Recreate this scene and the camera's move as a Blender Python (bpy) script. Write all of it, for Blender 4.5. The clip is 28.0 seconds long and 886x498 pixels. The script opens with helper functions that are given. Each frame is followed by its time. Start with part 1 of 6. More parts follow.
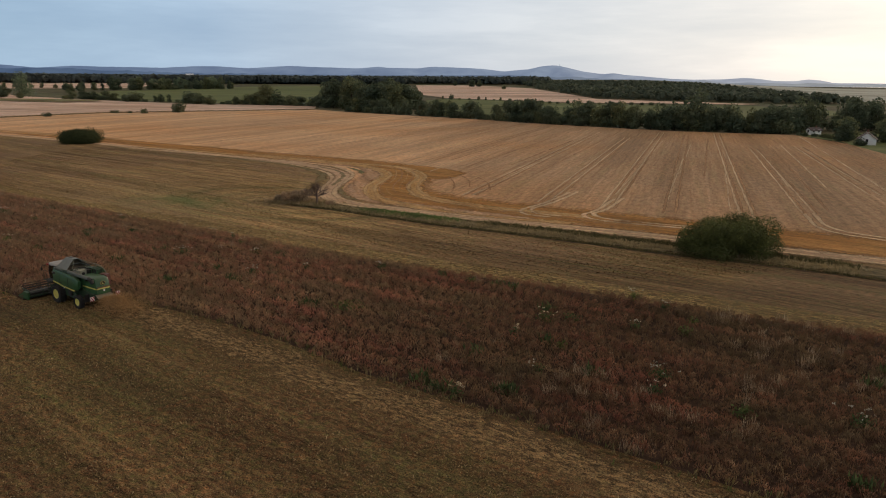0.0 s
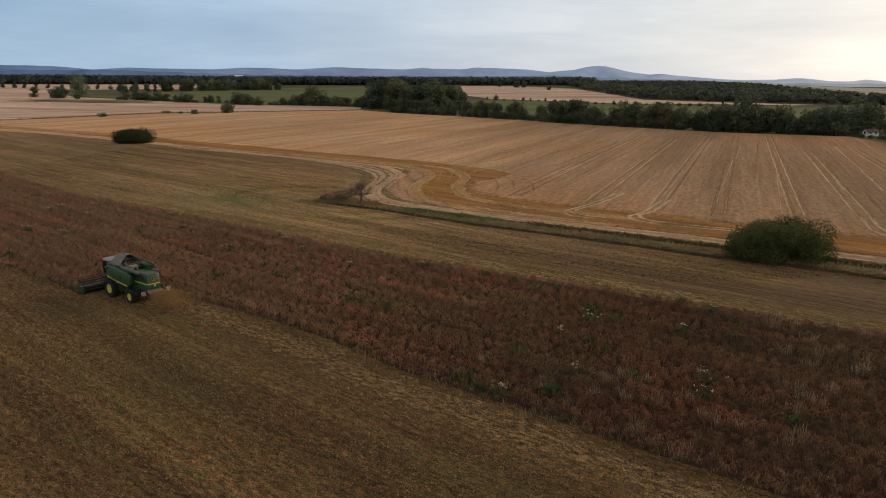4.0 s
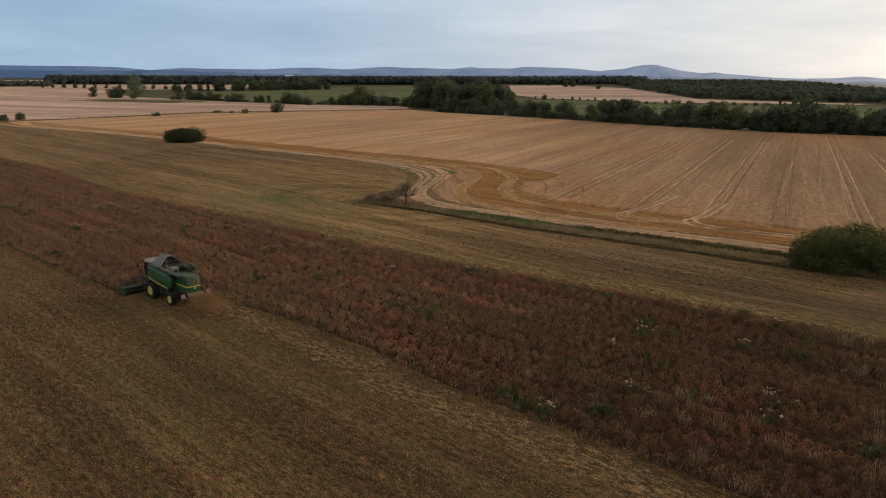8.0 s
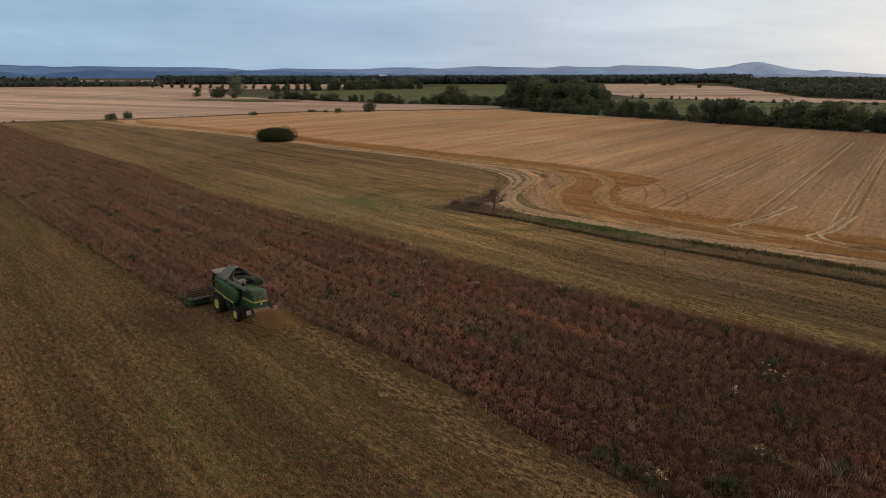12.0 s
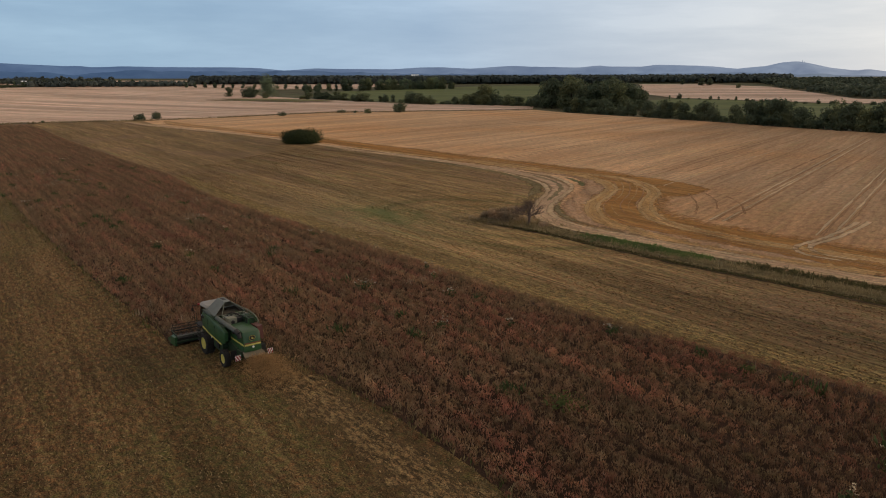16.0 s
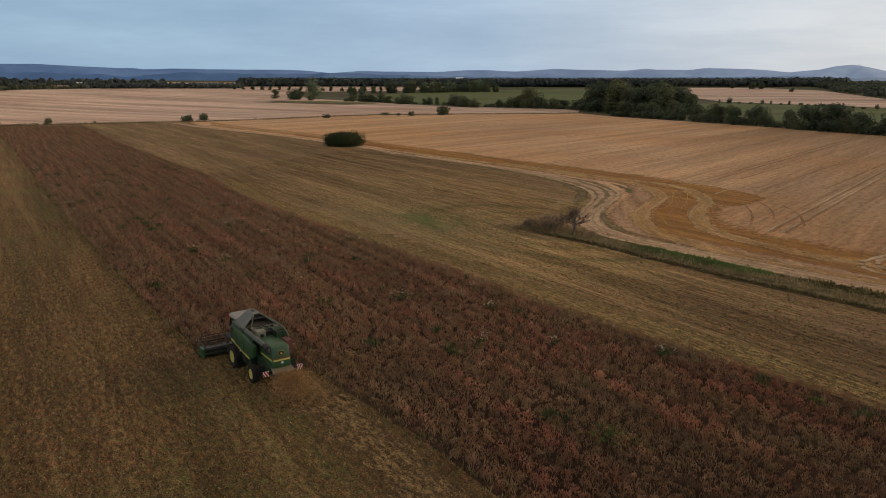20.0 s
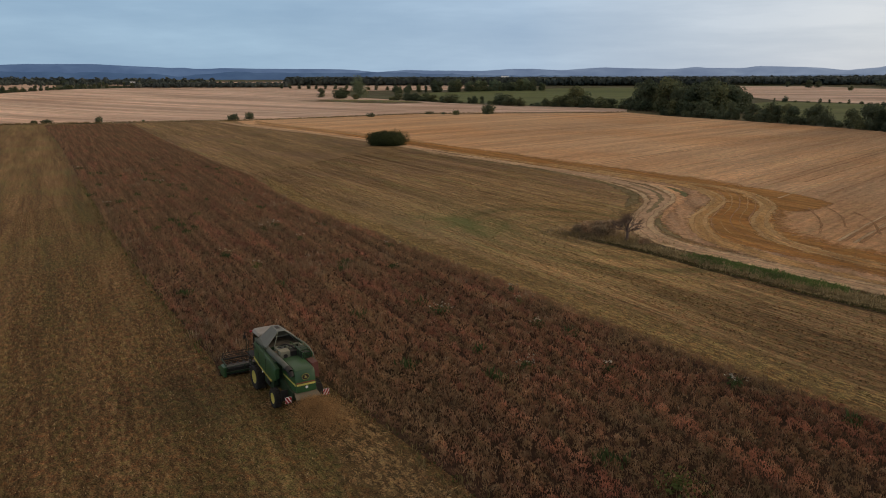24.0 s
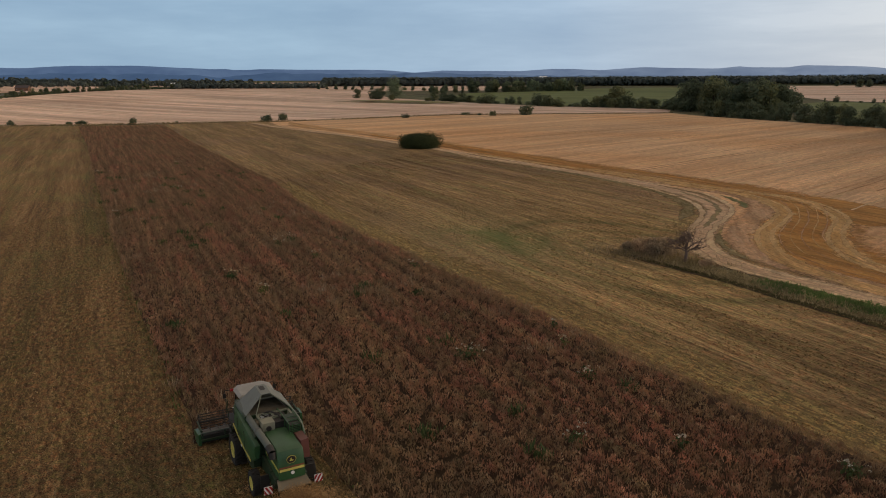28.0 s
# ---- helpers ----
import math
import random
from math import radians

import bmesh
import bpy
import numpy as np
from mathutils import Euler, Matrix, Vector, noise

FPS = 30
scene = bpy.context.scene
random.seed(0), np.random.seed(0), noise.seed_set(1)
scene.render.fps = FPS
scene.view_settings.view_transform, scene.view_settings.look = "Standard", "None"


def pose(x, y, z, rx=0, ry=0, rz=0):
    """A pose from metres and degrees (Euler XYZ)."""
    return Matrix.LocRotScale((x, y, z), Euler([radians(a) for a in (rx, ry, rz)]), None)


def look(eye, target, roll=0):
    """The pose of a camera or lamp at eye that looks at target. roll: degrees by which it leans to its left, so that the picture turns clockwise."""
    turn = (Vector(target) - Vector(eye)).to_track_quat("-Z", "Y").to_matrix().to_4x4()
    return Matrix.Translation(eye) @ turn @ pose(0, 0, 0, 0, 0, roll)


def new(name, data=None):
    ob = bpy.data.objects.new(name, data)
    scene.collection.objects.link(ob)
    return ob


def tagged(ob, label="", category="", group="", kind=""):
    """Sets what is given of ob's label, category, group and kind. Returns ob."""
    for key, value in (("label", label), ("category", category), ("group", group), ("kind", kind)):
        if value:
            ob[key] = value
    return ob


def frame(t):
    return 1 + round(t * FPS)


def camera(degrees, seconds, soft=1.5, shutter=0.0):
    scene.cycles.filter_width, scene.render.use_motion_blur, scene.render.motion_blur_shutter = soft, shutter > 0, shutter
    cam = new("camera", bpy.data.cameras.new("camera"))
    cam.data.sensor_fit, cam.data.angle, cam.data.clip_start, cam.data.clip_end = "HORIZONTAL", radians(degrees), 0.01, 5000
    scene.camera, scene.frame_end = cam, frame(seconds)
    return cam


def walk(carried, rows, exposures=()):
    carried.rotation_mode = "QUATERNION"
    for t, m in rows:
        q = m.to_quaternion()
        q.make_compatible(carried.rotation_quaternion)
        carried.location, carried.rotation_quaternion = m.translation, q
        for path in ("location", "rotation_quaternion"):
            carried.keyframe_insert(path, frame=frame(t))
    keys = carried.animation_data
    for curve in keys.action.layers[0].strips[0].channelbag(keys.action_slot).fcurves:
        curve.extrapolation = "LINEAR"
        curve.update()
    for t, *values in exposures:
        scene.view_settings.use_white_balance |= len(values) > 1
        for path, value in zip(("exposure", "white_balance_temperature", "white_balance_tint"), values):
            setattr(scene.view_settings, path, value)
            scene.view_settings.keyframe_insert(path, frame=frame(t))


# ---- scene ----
# Camera: a drone that drifts forwards and turns left over the fields.
cam = camera(62.72, 28.0, soft=1.0)
PATH = [  # seconds, x, y, z, turn, tilt, lean
    (0.0, 0.00, 0.00, 21.60, -0.00, -12.90, 0.31),
    (0.5, 0.06, 0.03, 21.62, 0.47, -12.88, 0.26),
    (1.0, 0.00, -0.09, 21.57, 0.92, -12.88, 0.27),
    (1.5, -0.01, -0.06, 21.58, 1.34, -12.86, 0.27),
    (2.0, 0.00, 0.06, 21.52, 1.81, -12.86, 0.26),
    (2.5, -0.07, -0.07, 21.57, 2.19, -12.86, 0.28),
    (3.0, -0.02, -0.06, 21.54, 2.66, -12.86, 0.25),
    (3.5, -0.09, -0.03, 21.52, 3.04, -12.85, 0.23),
    (5.5, -0.07, 0.48, 21.51, 4.87, -12.86, 0.16),
    (6.0, -0.07, 0.86, 21.49, 5.35, -12.85, 0.12),
    (6.5, -0.08, 1.18, 21.45, 5.79, -12.87, 0.08),
    (7.0, -0.16, 1.73, 21.45, 6.26, -12.87, 0.08),
    (7.5, -0.13, 2.33, 21.39, 6.69, -12.87, 0.09),
    (8.0, -0.27, 2.93, 21.44, 7.15, -12.90, 0.09),
    (8.5, -0.31, 3.76, 21.40, 7.59, -12.91, 0.00),
    (9.0, -0.45, 4.45, 21.40, 8.03, -12.92, 0.03),
    (9.5, -0.53, 5.44, 21.36, 8.88, -12.93, 0.03),
    (10.0, -0.66, 6.37, 21.35, 10.20, -12.93, 0.04),
    (10.5, -0.79, 7.27, 21.35, 11.41, -12.93, -0.03),
    (11.0, -0.95, 8.33, 21.37, 12.68, -12.96, -0.06),
    (11.5, -1.10, 9.37, 21.41, 13.73, -12.97, -0.12),
    (12.0, -1.33, 10.76, 21.35, 14.32, -12.96, -0.11),
    (12.5, -1.59, 12.06, 21.34, 14.56, -12.96, -0.10),
    (14.5, -2.94, 18.05, 21.43, 15.76, -13.02, -0.17),
    (15.0, -3.26, 19.32, 21.41, 16.12, -12.99, -0.16),
    (15.5, -3.60, 20.52, 21.45, 16.41, -12.99, -0.18),
    (16.0, -3.95, 21.91, 21.40, 16.79, -12.96, -0.13),
    (16.5, -4.30, 23.15, 21.35, 17.14, -12.91, -0.01),
    (17.0, -4.52, 24.09, 21.41, 17.60, -12.87, 0.01),
    (17.5, -4.66, 24.48, 21.41, 17.98, -12.86, 0.04),
    (18.0, -4.70, 24.57, 21.42, 18.41, -12.81, 0.10),
    (18.5, -4.69, 24.70, 21.42, 18.84, -12.80, 0.08),
    (19.0, -4.72, 24.85, 21.41, 19.30, -12.78, 0.05),
    (19.5, -4.76, 24.89, 21.42, 19.70, -12.75, 0.10),
    (20.0, -4.88, 25.26, 21.42, 20.16, -12.75, 0.07),
    (20.5, -5.01, 25.57, 21.41, 20.58, -12.74, 0.10),
    (21.0, -5.16, 25.95, 21.44, 21.04, -12.74, 0.10),
    (21.5, -5.35, 26.49, 21.37, 21.45, -12.74, 0.11),
    (23.5, -6.40, 29.49, 21.20, 23.21, -12.80, 0.00),
    (24.0, -6.81, 30.57, 21.18, 23.67, -12.83, -0.03),
    (24.5, -7.19, 31.61, 21.15, 24.07, -12.84, -0.03),
    (25.0, -7.50, 32.34, 21.06, 24.49, -12.81, -0.07),
    (25.5, -8.13, 33.99, 21.04, 24.93, -12.82, -0.05),
    (26.0, -8.67, 35.49, 20.99, 25.39, -12.80, -0.08),
    (26.5, -9.26, 36.95, 21.01, 25.76, -12.80, -0.14),
    (27.0, -9.85, 38.37, 21.05, 26.15, -12.81, -0.11),
    (27.5, -10.39, 39.79, 21.01, 26.52, -12.81, -0.13),
    (28.0, -10.97, 41.08, 21.03, 26.56, -12.79, -0.17),
]
walk(cam, [(t, pose(x, y, z, 90 + tilt, 0, turn) @ pose(0, 0, 0, 0, 0, lean)) for t, x, y, z, turn, tilt, lean in PATH],
     [(0.0, 0.0), (10.0, -0.03), (18.0, -0.07), (24.0, -0.10), (28.0, -0.11)])

# ---- world and sun: dusk under thin cloud, glow low on the right ----
SUN_TURN, SUN_UP = 52.0, 14.0
world = bpy.data.worlds.new("world")
scene.world = world
world.use_nodes = True


def N(tree, kind, ins=(), operation="", blend_type="", data_type="", rotation_type=""):
    """A node with its inputs set: values, or sockets to link."""
    node = tree.nodes.new(kind)
    if data_type:
        node.data_type = data_type
    if operation:
        node.operation = operation
    if blend_type:
        node.blend_type = blend_type
    if rotation_type:
        node.rotation_type = rotation_type
    for key, value in dict(ins).items():
        sock = node.inputs[key]
        if isinstance(value, bpy.types.NodeSocket):
            tree.links.new(value, sock)
        else:
            sock.default_value = value
    return node


def ramp(tree, fac, stops):
    node = N(tree, "ShaderNodeValToRGB", {0: fac})
    while len(node.color_ramp.elements) < len(stops):
        node.color_ramp.elements.new(0.5)
    for el, (at, col) in zip(node.color_ramp.elements, stops):
        el.position = at
        el.color = (*col, 1) if len(col) == 3 else col
    return node.outputs[0]


def math_(tree, op, a, b=0.0, c=0.0):
    return N(tree, "ShaderNodeMath", {0: a, 1: b, 2: c}, operation=op).outputs[0]


def mix(tree, fac, a, b, how="MIX"):
    node = N(tree, "ShaderNodeMix", {0: fac}, data_type="RGBA", blend_type=how)
    for sock, v in ((node.inputs[6], a), (node.inputs[7], b)):
        if isinstance(v, bpy.types.NodeSocket):
            tree.links.new(v, sock)
        else:
            sock.default_value = (*v, 1)
    return node.outputs[2]


def build_world():
    t = world.node_tree
    t.nodes.clear()
    way = N(t, "ShaderNodeTexCoord").outputs["Generated"]
    xyz = N(t, "ShaderNodeSeparateXYZ", {0: way})
    sky_node = N(t, "ShaderNodeTexSky")
    sky_node.sky_type, sky_node.sun_disc = "NISHITA", False
    sky_node.sun_elevation, sky_node.sun_rotation = radians(SUN_UP), radians(SUN_TURN)
    sky_node.altitude, sky_node.dust_density = 250, 2.0
    sky = sky_node.outputs[0]
    sunward = (math.sin(radians(SUN_TURN)), math.cos(radians(SUN_TURN)), 0.18)
    glow = N(t, "ShaderNodeVectorMath", {0: way, 1: sunward}, operation="DOT_PRODUCT").outputs["Value"]
    side = ramp(t, glow, [(0.0, (0.355, 0.525, 0.71)), (0.36, (0.415, 0.56, 0.742)), (0.62, (0.60, 0.675, 0.775)), (0.76, (0.73, 0.765, 0.81)), (0.88, (0.90, 0.88, 0.86)), (0.985, (1.06, 1.01, 0.91))])
    high = ramp(t, xyz.outputs[2], [(0.0, (1.03, 1.02, 1.01)), (0.10, (1.0, 1.0, 1.0)), (0.35, (0.86, 0.90, 0.96)), (1.0, (0.8, 0.84, 0.9))])
    cloud_way = N(t, "ShaderNodeVectorMath", {0: way, 1: (2.6, 3.4, 19.0)}, operation="MULTIPLY").outputs[0]
    cloud = N(t, "ShaderNodeTexNoise", {"Vector": cloud_way, "Scale": 1.0, "Detail": 7.0, "Roughness": 0.58}).outputs[0]
    veil = ramp(t, cloud, [(0.36, (0.89, 0.91, 0.935)), (0.5, (1.0, 1.0, 1.0)), (0.64, (1.15, 1.125, 1.095))])
    col = mix(t, 1.0, mix(t, 1.0, side, high, "MULTIPLY"), veil, "MULTIPLY")
    lid = ramp(t, xyz.outputs[2], [(0.12, (0, 0, 0)), (0.42, (1, 1, 1))])
    col = mix(t, lid, col, (0.515, 0.453, 0.412))
    clouded = N(t, "ShaderNodeBackground", {0: col, 1: 1.0})
    clear = N(t, "ShaderNodeBackground", {0: sky, 1: 0.08})
    both = N(t, "ShaderNodeMixShader", {0: 0.88})
    t.links.new(clear.outputs[0], both.inputs[1])
    t.links.new(clouded.outputs[0], both.inputs[2])
    N(t, "ShaderNodeOutputWorld", {0: both.outputs[0]})


build_world()
sun = new("sun", bpy.data.lights.new("sun", "SUN"))
sun.data.energy, sun.data.angle, sun.data.color = 1.25, radians(22), (1.0, 0.76, 0.50)
sun.matrix_world = look((200 * math.sin(radians(SUN_TURN)), 200 * math.cos(radians(SUN_TURN)), 60), (0, 0, 0))
scene.view_settings.exposure = 0.0

# ---- materials ----


def blank(name):
    m = bpy.data.materials.new(name)
    m.use_nodes = True
    m.node_tree.nodes.clear()
    return m, m.node_tree


def finish(t, color, rough=0.8, metal=0.0, bump=None, strength=0.3, distance=0.05, spec=0.3, extra=()):
    ins = {"Base Color": color if isinstance(color, bpy.types.NodeSocket) else (*color, 1), "Roughness": rough, "Metallic": metal, "Specular IOR Level": spec, "Diffuse Roughness": 0.8}
    ins.update(dict(extra))
    if bump is not None:
        ins["Normal"] = N(t, "ShaderNodeBump", {"Height": bump, "Strength": strength, "Distance": distance}).outputs[0]
    b = N(t, "ShaderNodeBsdfPrincipled", ins)
    N(t, "ShaderNodeOutputMaterial", {0: b.outputs[0]})


def noise_at(t, vec, scale, detail=3.0, rough=0.55):
    return N(t, "ShaderNodeTexNoise", {"Vector": vec, "Scale": scale, "Detail": detail, "Roughness": rough}).outputs[0]


def field_mat(name, low, high, patch, turn, along=0.05, across=1.3, band=0.09, fine=6.0, bump=0.5, patch_scale=0.035, rough=0.95, band_amount=0.25, clods=1.6, patch_at=(0.5, 0.7), contrast=0.7, green_at=None, hue_amount=0.06, stripes=0.0, crisp=(0.36, 0.66), tone_by_x=None, worn=0.0, turning=None, grit=None):
    """Stubble or grass in rows that run at `turn` degrees from +x."""
    m, t = blank(name)
    pos = N(t, "ShaderNodeNewGeometry").outputs["Position"]
    rows = N(t, "ShaderNodeVectorRotate", {"Vector": pos, "Angle": -radians(turn)}, rotation_type="Z_AXIS").outputs[0]
    warp = noise_at(t, pos, 0.06, 2.0)
    shift = N(t, "ShaderNodeCombineXYZ", {1: math_(t, "MULTIPLY", warp, 0.7)}).outputs[0]
    rows = N(t, "ShaderNodeVectorMath", {0: rows, 1: shift}, operation="ADD").outputs[0]
    thin = N(t, "ShaderNodeVectorMath", {0: rows, 1: (along, across, 0.3)}, operation="MULTIPLY").outputs[0]
    wide = N(t, "ShaderNodeVectorMath", {0: rows, 1: (band * 0.06, band, 0.1)}, operation="MULTIPLY").outputs[0]
    streak = noise_at(t, thin, 1.0, 5.0, 0.65)
    bands = noise_at(t, wide, 1.0, 3.0)
    grain = noise_at(t, pos, fine, 6.0, 0.7)
    clod = noise_at(t, N(t, "ShaderNodeVectorMath", {0: rows, 1: (0.38, 1.0, 1.0)}, operation="MULTIPLY").outputs[0], clods, 4.0, 0.65)
    blot = noise_at(t, pos, patch_scale, 4.0)
    c = mix(t, ramp(t, streak, [(crisp[0], (0, 0, 0)), (crisp[1], (1, 1, 1))]), low, high)
    c = mix(t, ramp(t, blot, [(patch_at[0], (0, 0, 0)), (patch_at[1], (0.75, 0.75, 0.75))]), c, patch)
    c = mix(t, 1.0, c, ramp(t, bands, [(0.35, (1 - band_amount,) * 3), (0.65, (1 + band_amount,) * 3)]), "MULTIPLY")
    if stripes:
        sw = N(t, "ShaderNodeVectorMath", {0: rows, 1: (0.022, 0.42, 0.1)}, operation="MULTIPLY").outputs[0]
        lane = noise_at(t, sw, 1.0, 3.0, 0.6)
        c = mix(t, stripes, c, ramp(t, lane, [(0.30, (0.80, 0.92, 0.78)), (0.44, (1.02, 0.98, 0.9)), (0.52, (0.86, 0.78, 0.76)), (0.60, (1.18, 1.14, 1.1)), (0.72, (1.0, 0.82, 0.74))]), "MULTIPLY")
        row = noise_at(t, N(t, "ShaderNodeVectorMath", {0: rows, 1: (0.05, 1.15, 0.1)}, operation="MULTIPLY").outputs[0], 1.0, 2.0, 0.5)
        c = mix(t, stripes, c, ramp(t, row, [(0.36, (0.83, 0.82, 0.82)), (0.5, (1, 1, 1)), (0.62, (1.14, 1.13, 1.1))]), "MULTIPLY")
    hue = noise_at(t, pos, clods * 0.45, 4.0, 0.7)
    c = mix(t, 1.0, c, ramp(t, hue, [(0.30, (1 - hue_amount, 1.0, 1 - hue_amount)), (0.5, (1, 1, 1)), (0.70, (1 + 1.2 * hue_amount, 1 - 0.2 * hue_amount, 1 - 0.5 * hue_amount))]), "MULTIPLY")
    k = contrast
    c = mix(t, 1.0, c, ramp(t, clod, [(0.30, (1 - 0.55 * k,) * 3), (0.5, (1, 1, 1)), (0.72, (1 + 0.5 * k, 1 + 0.47 * k, 1 + 0.4 * k))]), "MULTIPLY")
    k = grit or contrast
    c = mix(t, 1.0, c, ramp(t, grain, [(0.5 - 0.12 / k, (0.28,) * 3), (0.5, (1, 1, 1)), (0.5 + 0.17 / k, (1.7, 1.66, 1.55))]) if grit else ramp(t, grain, [(0.3, (1 - 0.6 * k,) * 3), (0.5, (1, 1, 1)), (0.75, (1 + 0.7 * k, 1 + 0.66 * k, 1 + 0.55 * k))]), "MULTIPLY")
    # Brightness ramp along x, its edge broken up by noise.
    if tone_by_x:
        x0, x1, k0, k1 = tone_by_x[:4]
        across_field = math_(t, "MULTIPLY_ADD", noise_at(t, pos, 0.02, 3.0), 60.0, N(t, "ShaderNodeSeparateXYZ", {0: pos}).outputs[0])
        tone = N(t, "ShaderNodeMapRange", {0: across_field, 1: x0, 2: x1, 3: k0, 4: k1}).outputs[0]
        if len(tone_by_x) > 4:
            x2, k2 = tone_by_x[4:]
            tone = math_(t, "MULTIPLY", tone, N(t, "ShaderNodeMapRange", {0: across_field, 1: x1, 2: x2, 3: 1.0, 4: k2}).outputs[0])
        c = mix(t, 1.0, c, N(t, "ShaderNodeCombineXYZ", {0: tone, 1: tone, 2: tone}).outputs[0], "MULTIPLY")
    if turning:
        # Rings where the mower swung round at the row ends.
        hub = N(t, "ShaderNodeVectorMath", {0: pos, 1: (turning[0], turning[1], 0)}, operation="SUBTRACT").outputs[0]
        hub = N(t, "ShaderNodeVectorRotate", {"Vector": hub, "Angle": -radians(turn)}, rotation_type="Z_AXIS").outputs[0]
        hub = N(t, "ShaderNodeVectorMath", {0: hub, 1: (0.62, 1.0, 0)}, operation="MULTIPLY").outputs[0]
        away = N(t, "ShaderNodeVectorMath", {0: hub}, operation="LENGTH").outputs["Value"]
        away = math_(t, "ADD", away, math_(t, "MULTIPLY", warp, 2.5))
        ring = noise_at(t, N(t, "ShaderNodeCombineXYZ", {0: away, 1: math_(t, "MULTIPLY", clod, 1.2)}).outputs[0], 0.42, 3.0, 0.6)
        near = ramp(t, math_(t, "DIVIDE", away, turning[2]), [(0.1, (0, 0, 0)), (0.3, (1, 1, 1)), (0.62, (0.9, 0.9, 0.9)), (1.0, (0, 0, 0))])
        c = mix(t, near, c, mix(t, 1.0, c, ramp(t, ring, [(0.41, (0.62, 0.70, 0.60)), (0.48, (0.96, 1.0, 0.9)), (0.52, (0.92, 0.87, 0.82)), (0.58, (1.3, 1.3, 1.2))]), "MULTIPLY"))
    if green_at:
        gx, gy, gr = green_at
        off = N(t, "ShaderNodeVectorMath", {0: pos, 1: (gx, gy, 0)}, operation="SUBTRACT").outputs[0]
        off = N(t, "ShaderNodeVectorRotate", {"Vector": off, "Angle": -radians(turn)}, rotation_type="Z_AXIS").outputs[0]
        off = N(t, "ShaderNodeVectorMath", {0: off, 1: (0.45 / gr, 1.0 / gr, 0)}, operation="MULTIPLY").outputs[0]
        far = N(t, "ShaderNodeVectorMath", {0: off}, operation="LENGTH").outputs["Value"]
        far = math_(t, "ADD", far, math_(t, "MULTIPLY_ADD", noise_at(t, pos, 0.16, 6.0, 0.75), 3.2, -1.6))
        far = math_(t, "ADD", far, math_(t, "MULTIPLY_ADD", streak, 2.4, -1.2))
        c = mix(t, ramp(t, math_(t, "MULTIPLY", far, 0.30), [(0.1, (0.34,) * 3), (1.0, (0, 0, 0))]), c, mix(t, 1.0, (0.32, 0.258, 0.118), ramp(t, clod, [(0.3, (0.55,) * 3), (0.7, (1.45,) * 3)]), "MULTIPLY"))
        c = mix(t, ramp(t, far, [(0.05, (0.8,) * 3), (1.3, (0, 0, 0))]), c, mix(t, 1.0, (0.135, 0.158, 0.05), ramp(t, grain, [(0.3, (0.6,) * 3), (0.7, (1.4,) * 3)]), "MULTIPLY"))
    height = math_(t, "ADD", math_(t, "ADD", clod, streak), grain)
    finish(t, c, rough, bump=height, strength=bump, distance=0.12, spec=0.1)
    if worn:
        # Ragged edges: the strip thins out towards its rim and lets the ground show.
        rim = N(t, "ShaderNodeAttribute")
        rim.attribute_name = "rim"
        inner = math_(t, "SUBTRACT", 1.0, math_(t, "ABSOLUTE", rim.outputs["Fac"]))
        ragged = math_(t, "MULTIPLY_ADD", noise_at(t, pos, 0.9, 5.0, 0.65), 1.3, -0.65)
        cover = N(t, "ShaderNodeMapRange", {0: math_(t, "ADD", inner, ragged), 1: 0.0, 2: 0.45, 3: 0.0, 4: worn}).outputs[0]
        out = next(n for n in t.nodes if n.type == "OUTPUT_MATERIAL")
        body = out.inputs[0].links[0].from_socket
        both = N(t, "ShaderNodeMixShader", {0: cover, 1: N(t, "ShaderNodeBsdfTransparent").outputs[0], 2: body})
        t.links.new(both.outputs[0], out.inputs[0])
    return m


def leaf_mat(name, dark, mid, light, rough=0.7, per_object=True, scale=0.25, sheen=0.15):
    """Foliage: each leaf or clump takes its own tone, and so does each plant."""
    m, t = blank(name)
    geo = N(t, "ShaderNodeNewGeometry")
    leaf = geo.outputs["Random Per Island"]
    c = ramp(t, leaf, [(0.0, dark), (0.55, mid), (1.0, light)])
    patch = noise_at(t, geo.outputs["Position"], scale, 3.0)
    c = mix(t, 1.0, c, ramp(t, patch, [(0.3, (0.65, 0.68, 0.65)), (0.7, (1.3, 1.27, 1.15))]), "MULTIPLY")
    if per_object:
        own = N(t, "ShaderNodeObjectInfo").outputs["Random"]
        c = mix(t, 1.0, c, ramp(t, own, [(0.0, (0.72, 0.78, 0.78)), (0.5, (1, 1, 1)), (1.0, (1.35, 1.2, 0.95))]), "MULTIPLY")
    b = N(t, "ShaderNodeBsdfPrincipled", {"Base Color": c, "Roughness": rough, "Specular IOR Level": sheen})
    through_leaf = N(t, "ShaderNodeBsdfTranslucent", {"Color": c})
    both = N(t, "ShaderNodeMixShader", {0: 0.32, 1: b.outputs[0], 2: through_leaf.outputs[0]})
    N(t, "ShaderNodeOutputMaterial", {0: both.outputs[0]})
    return m


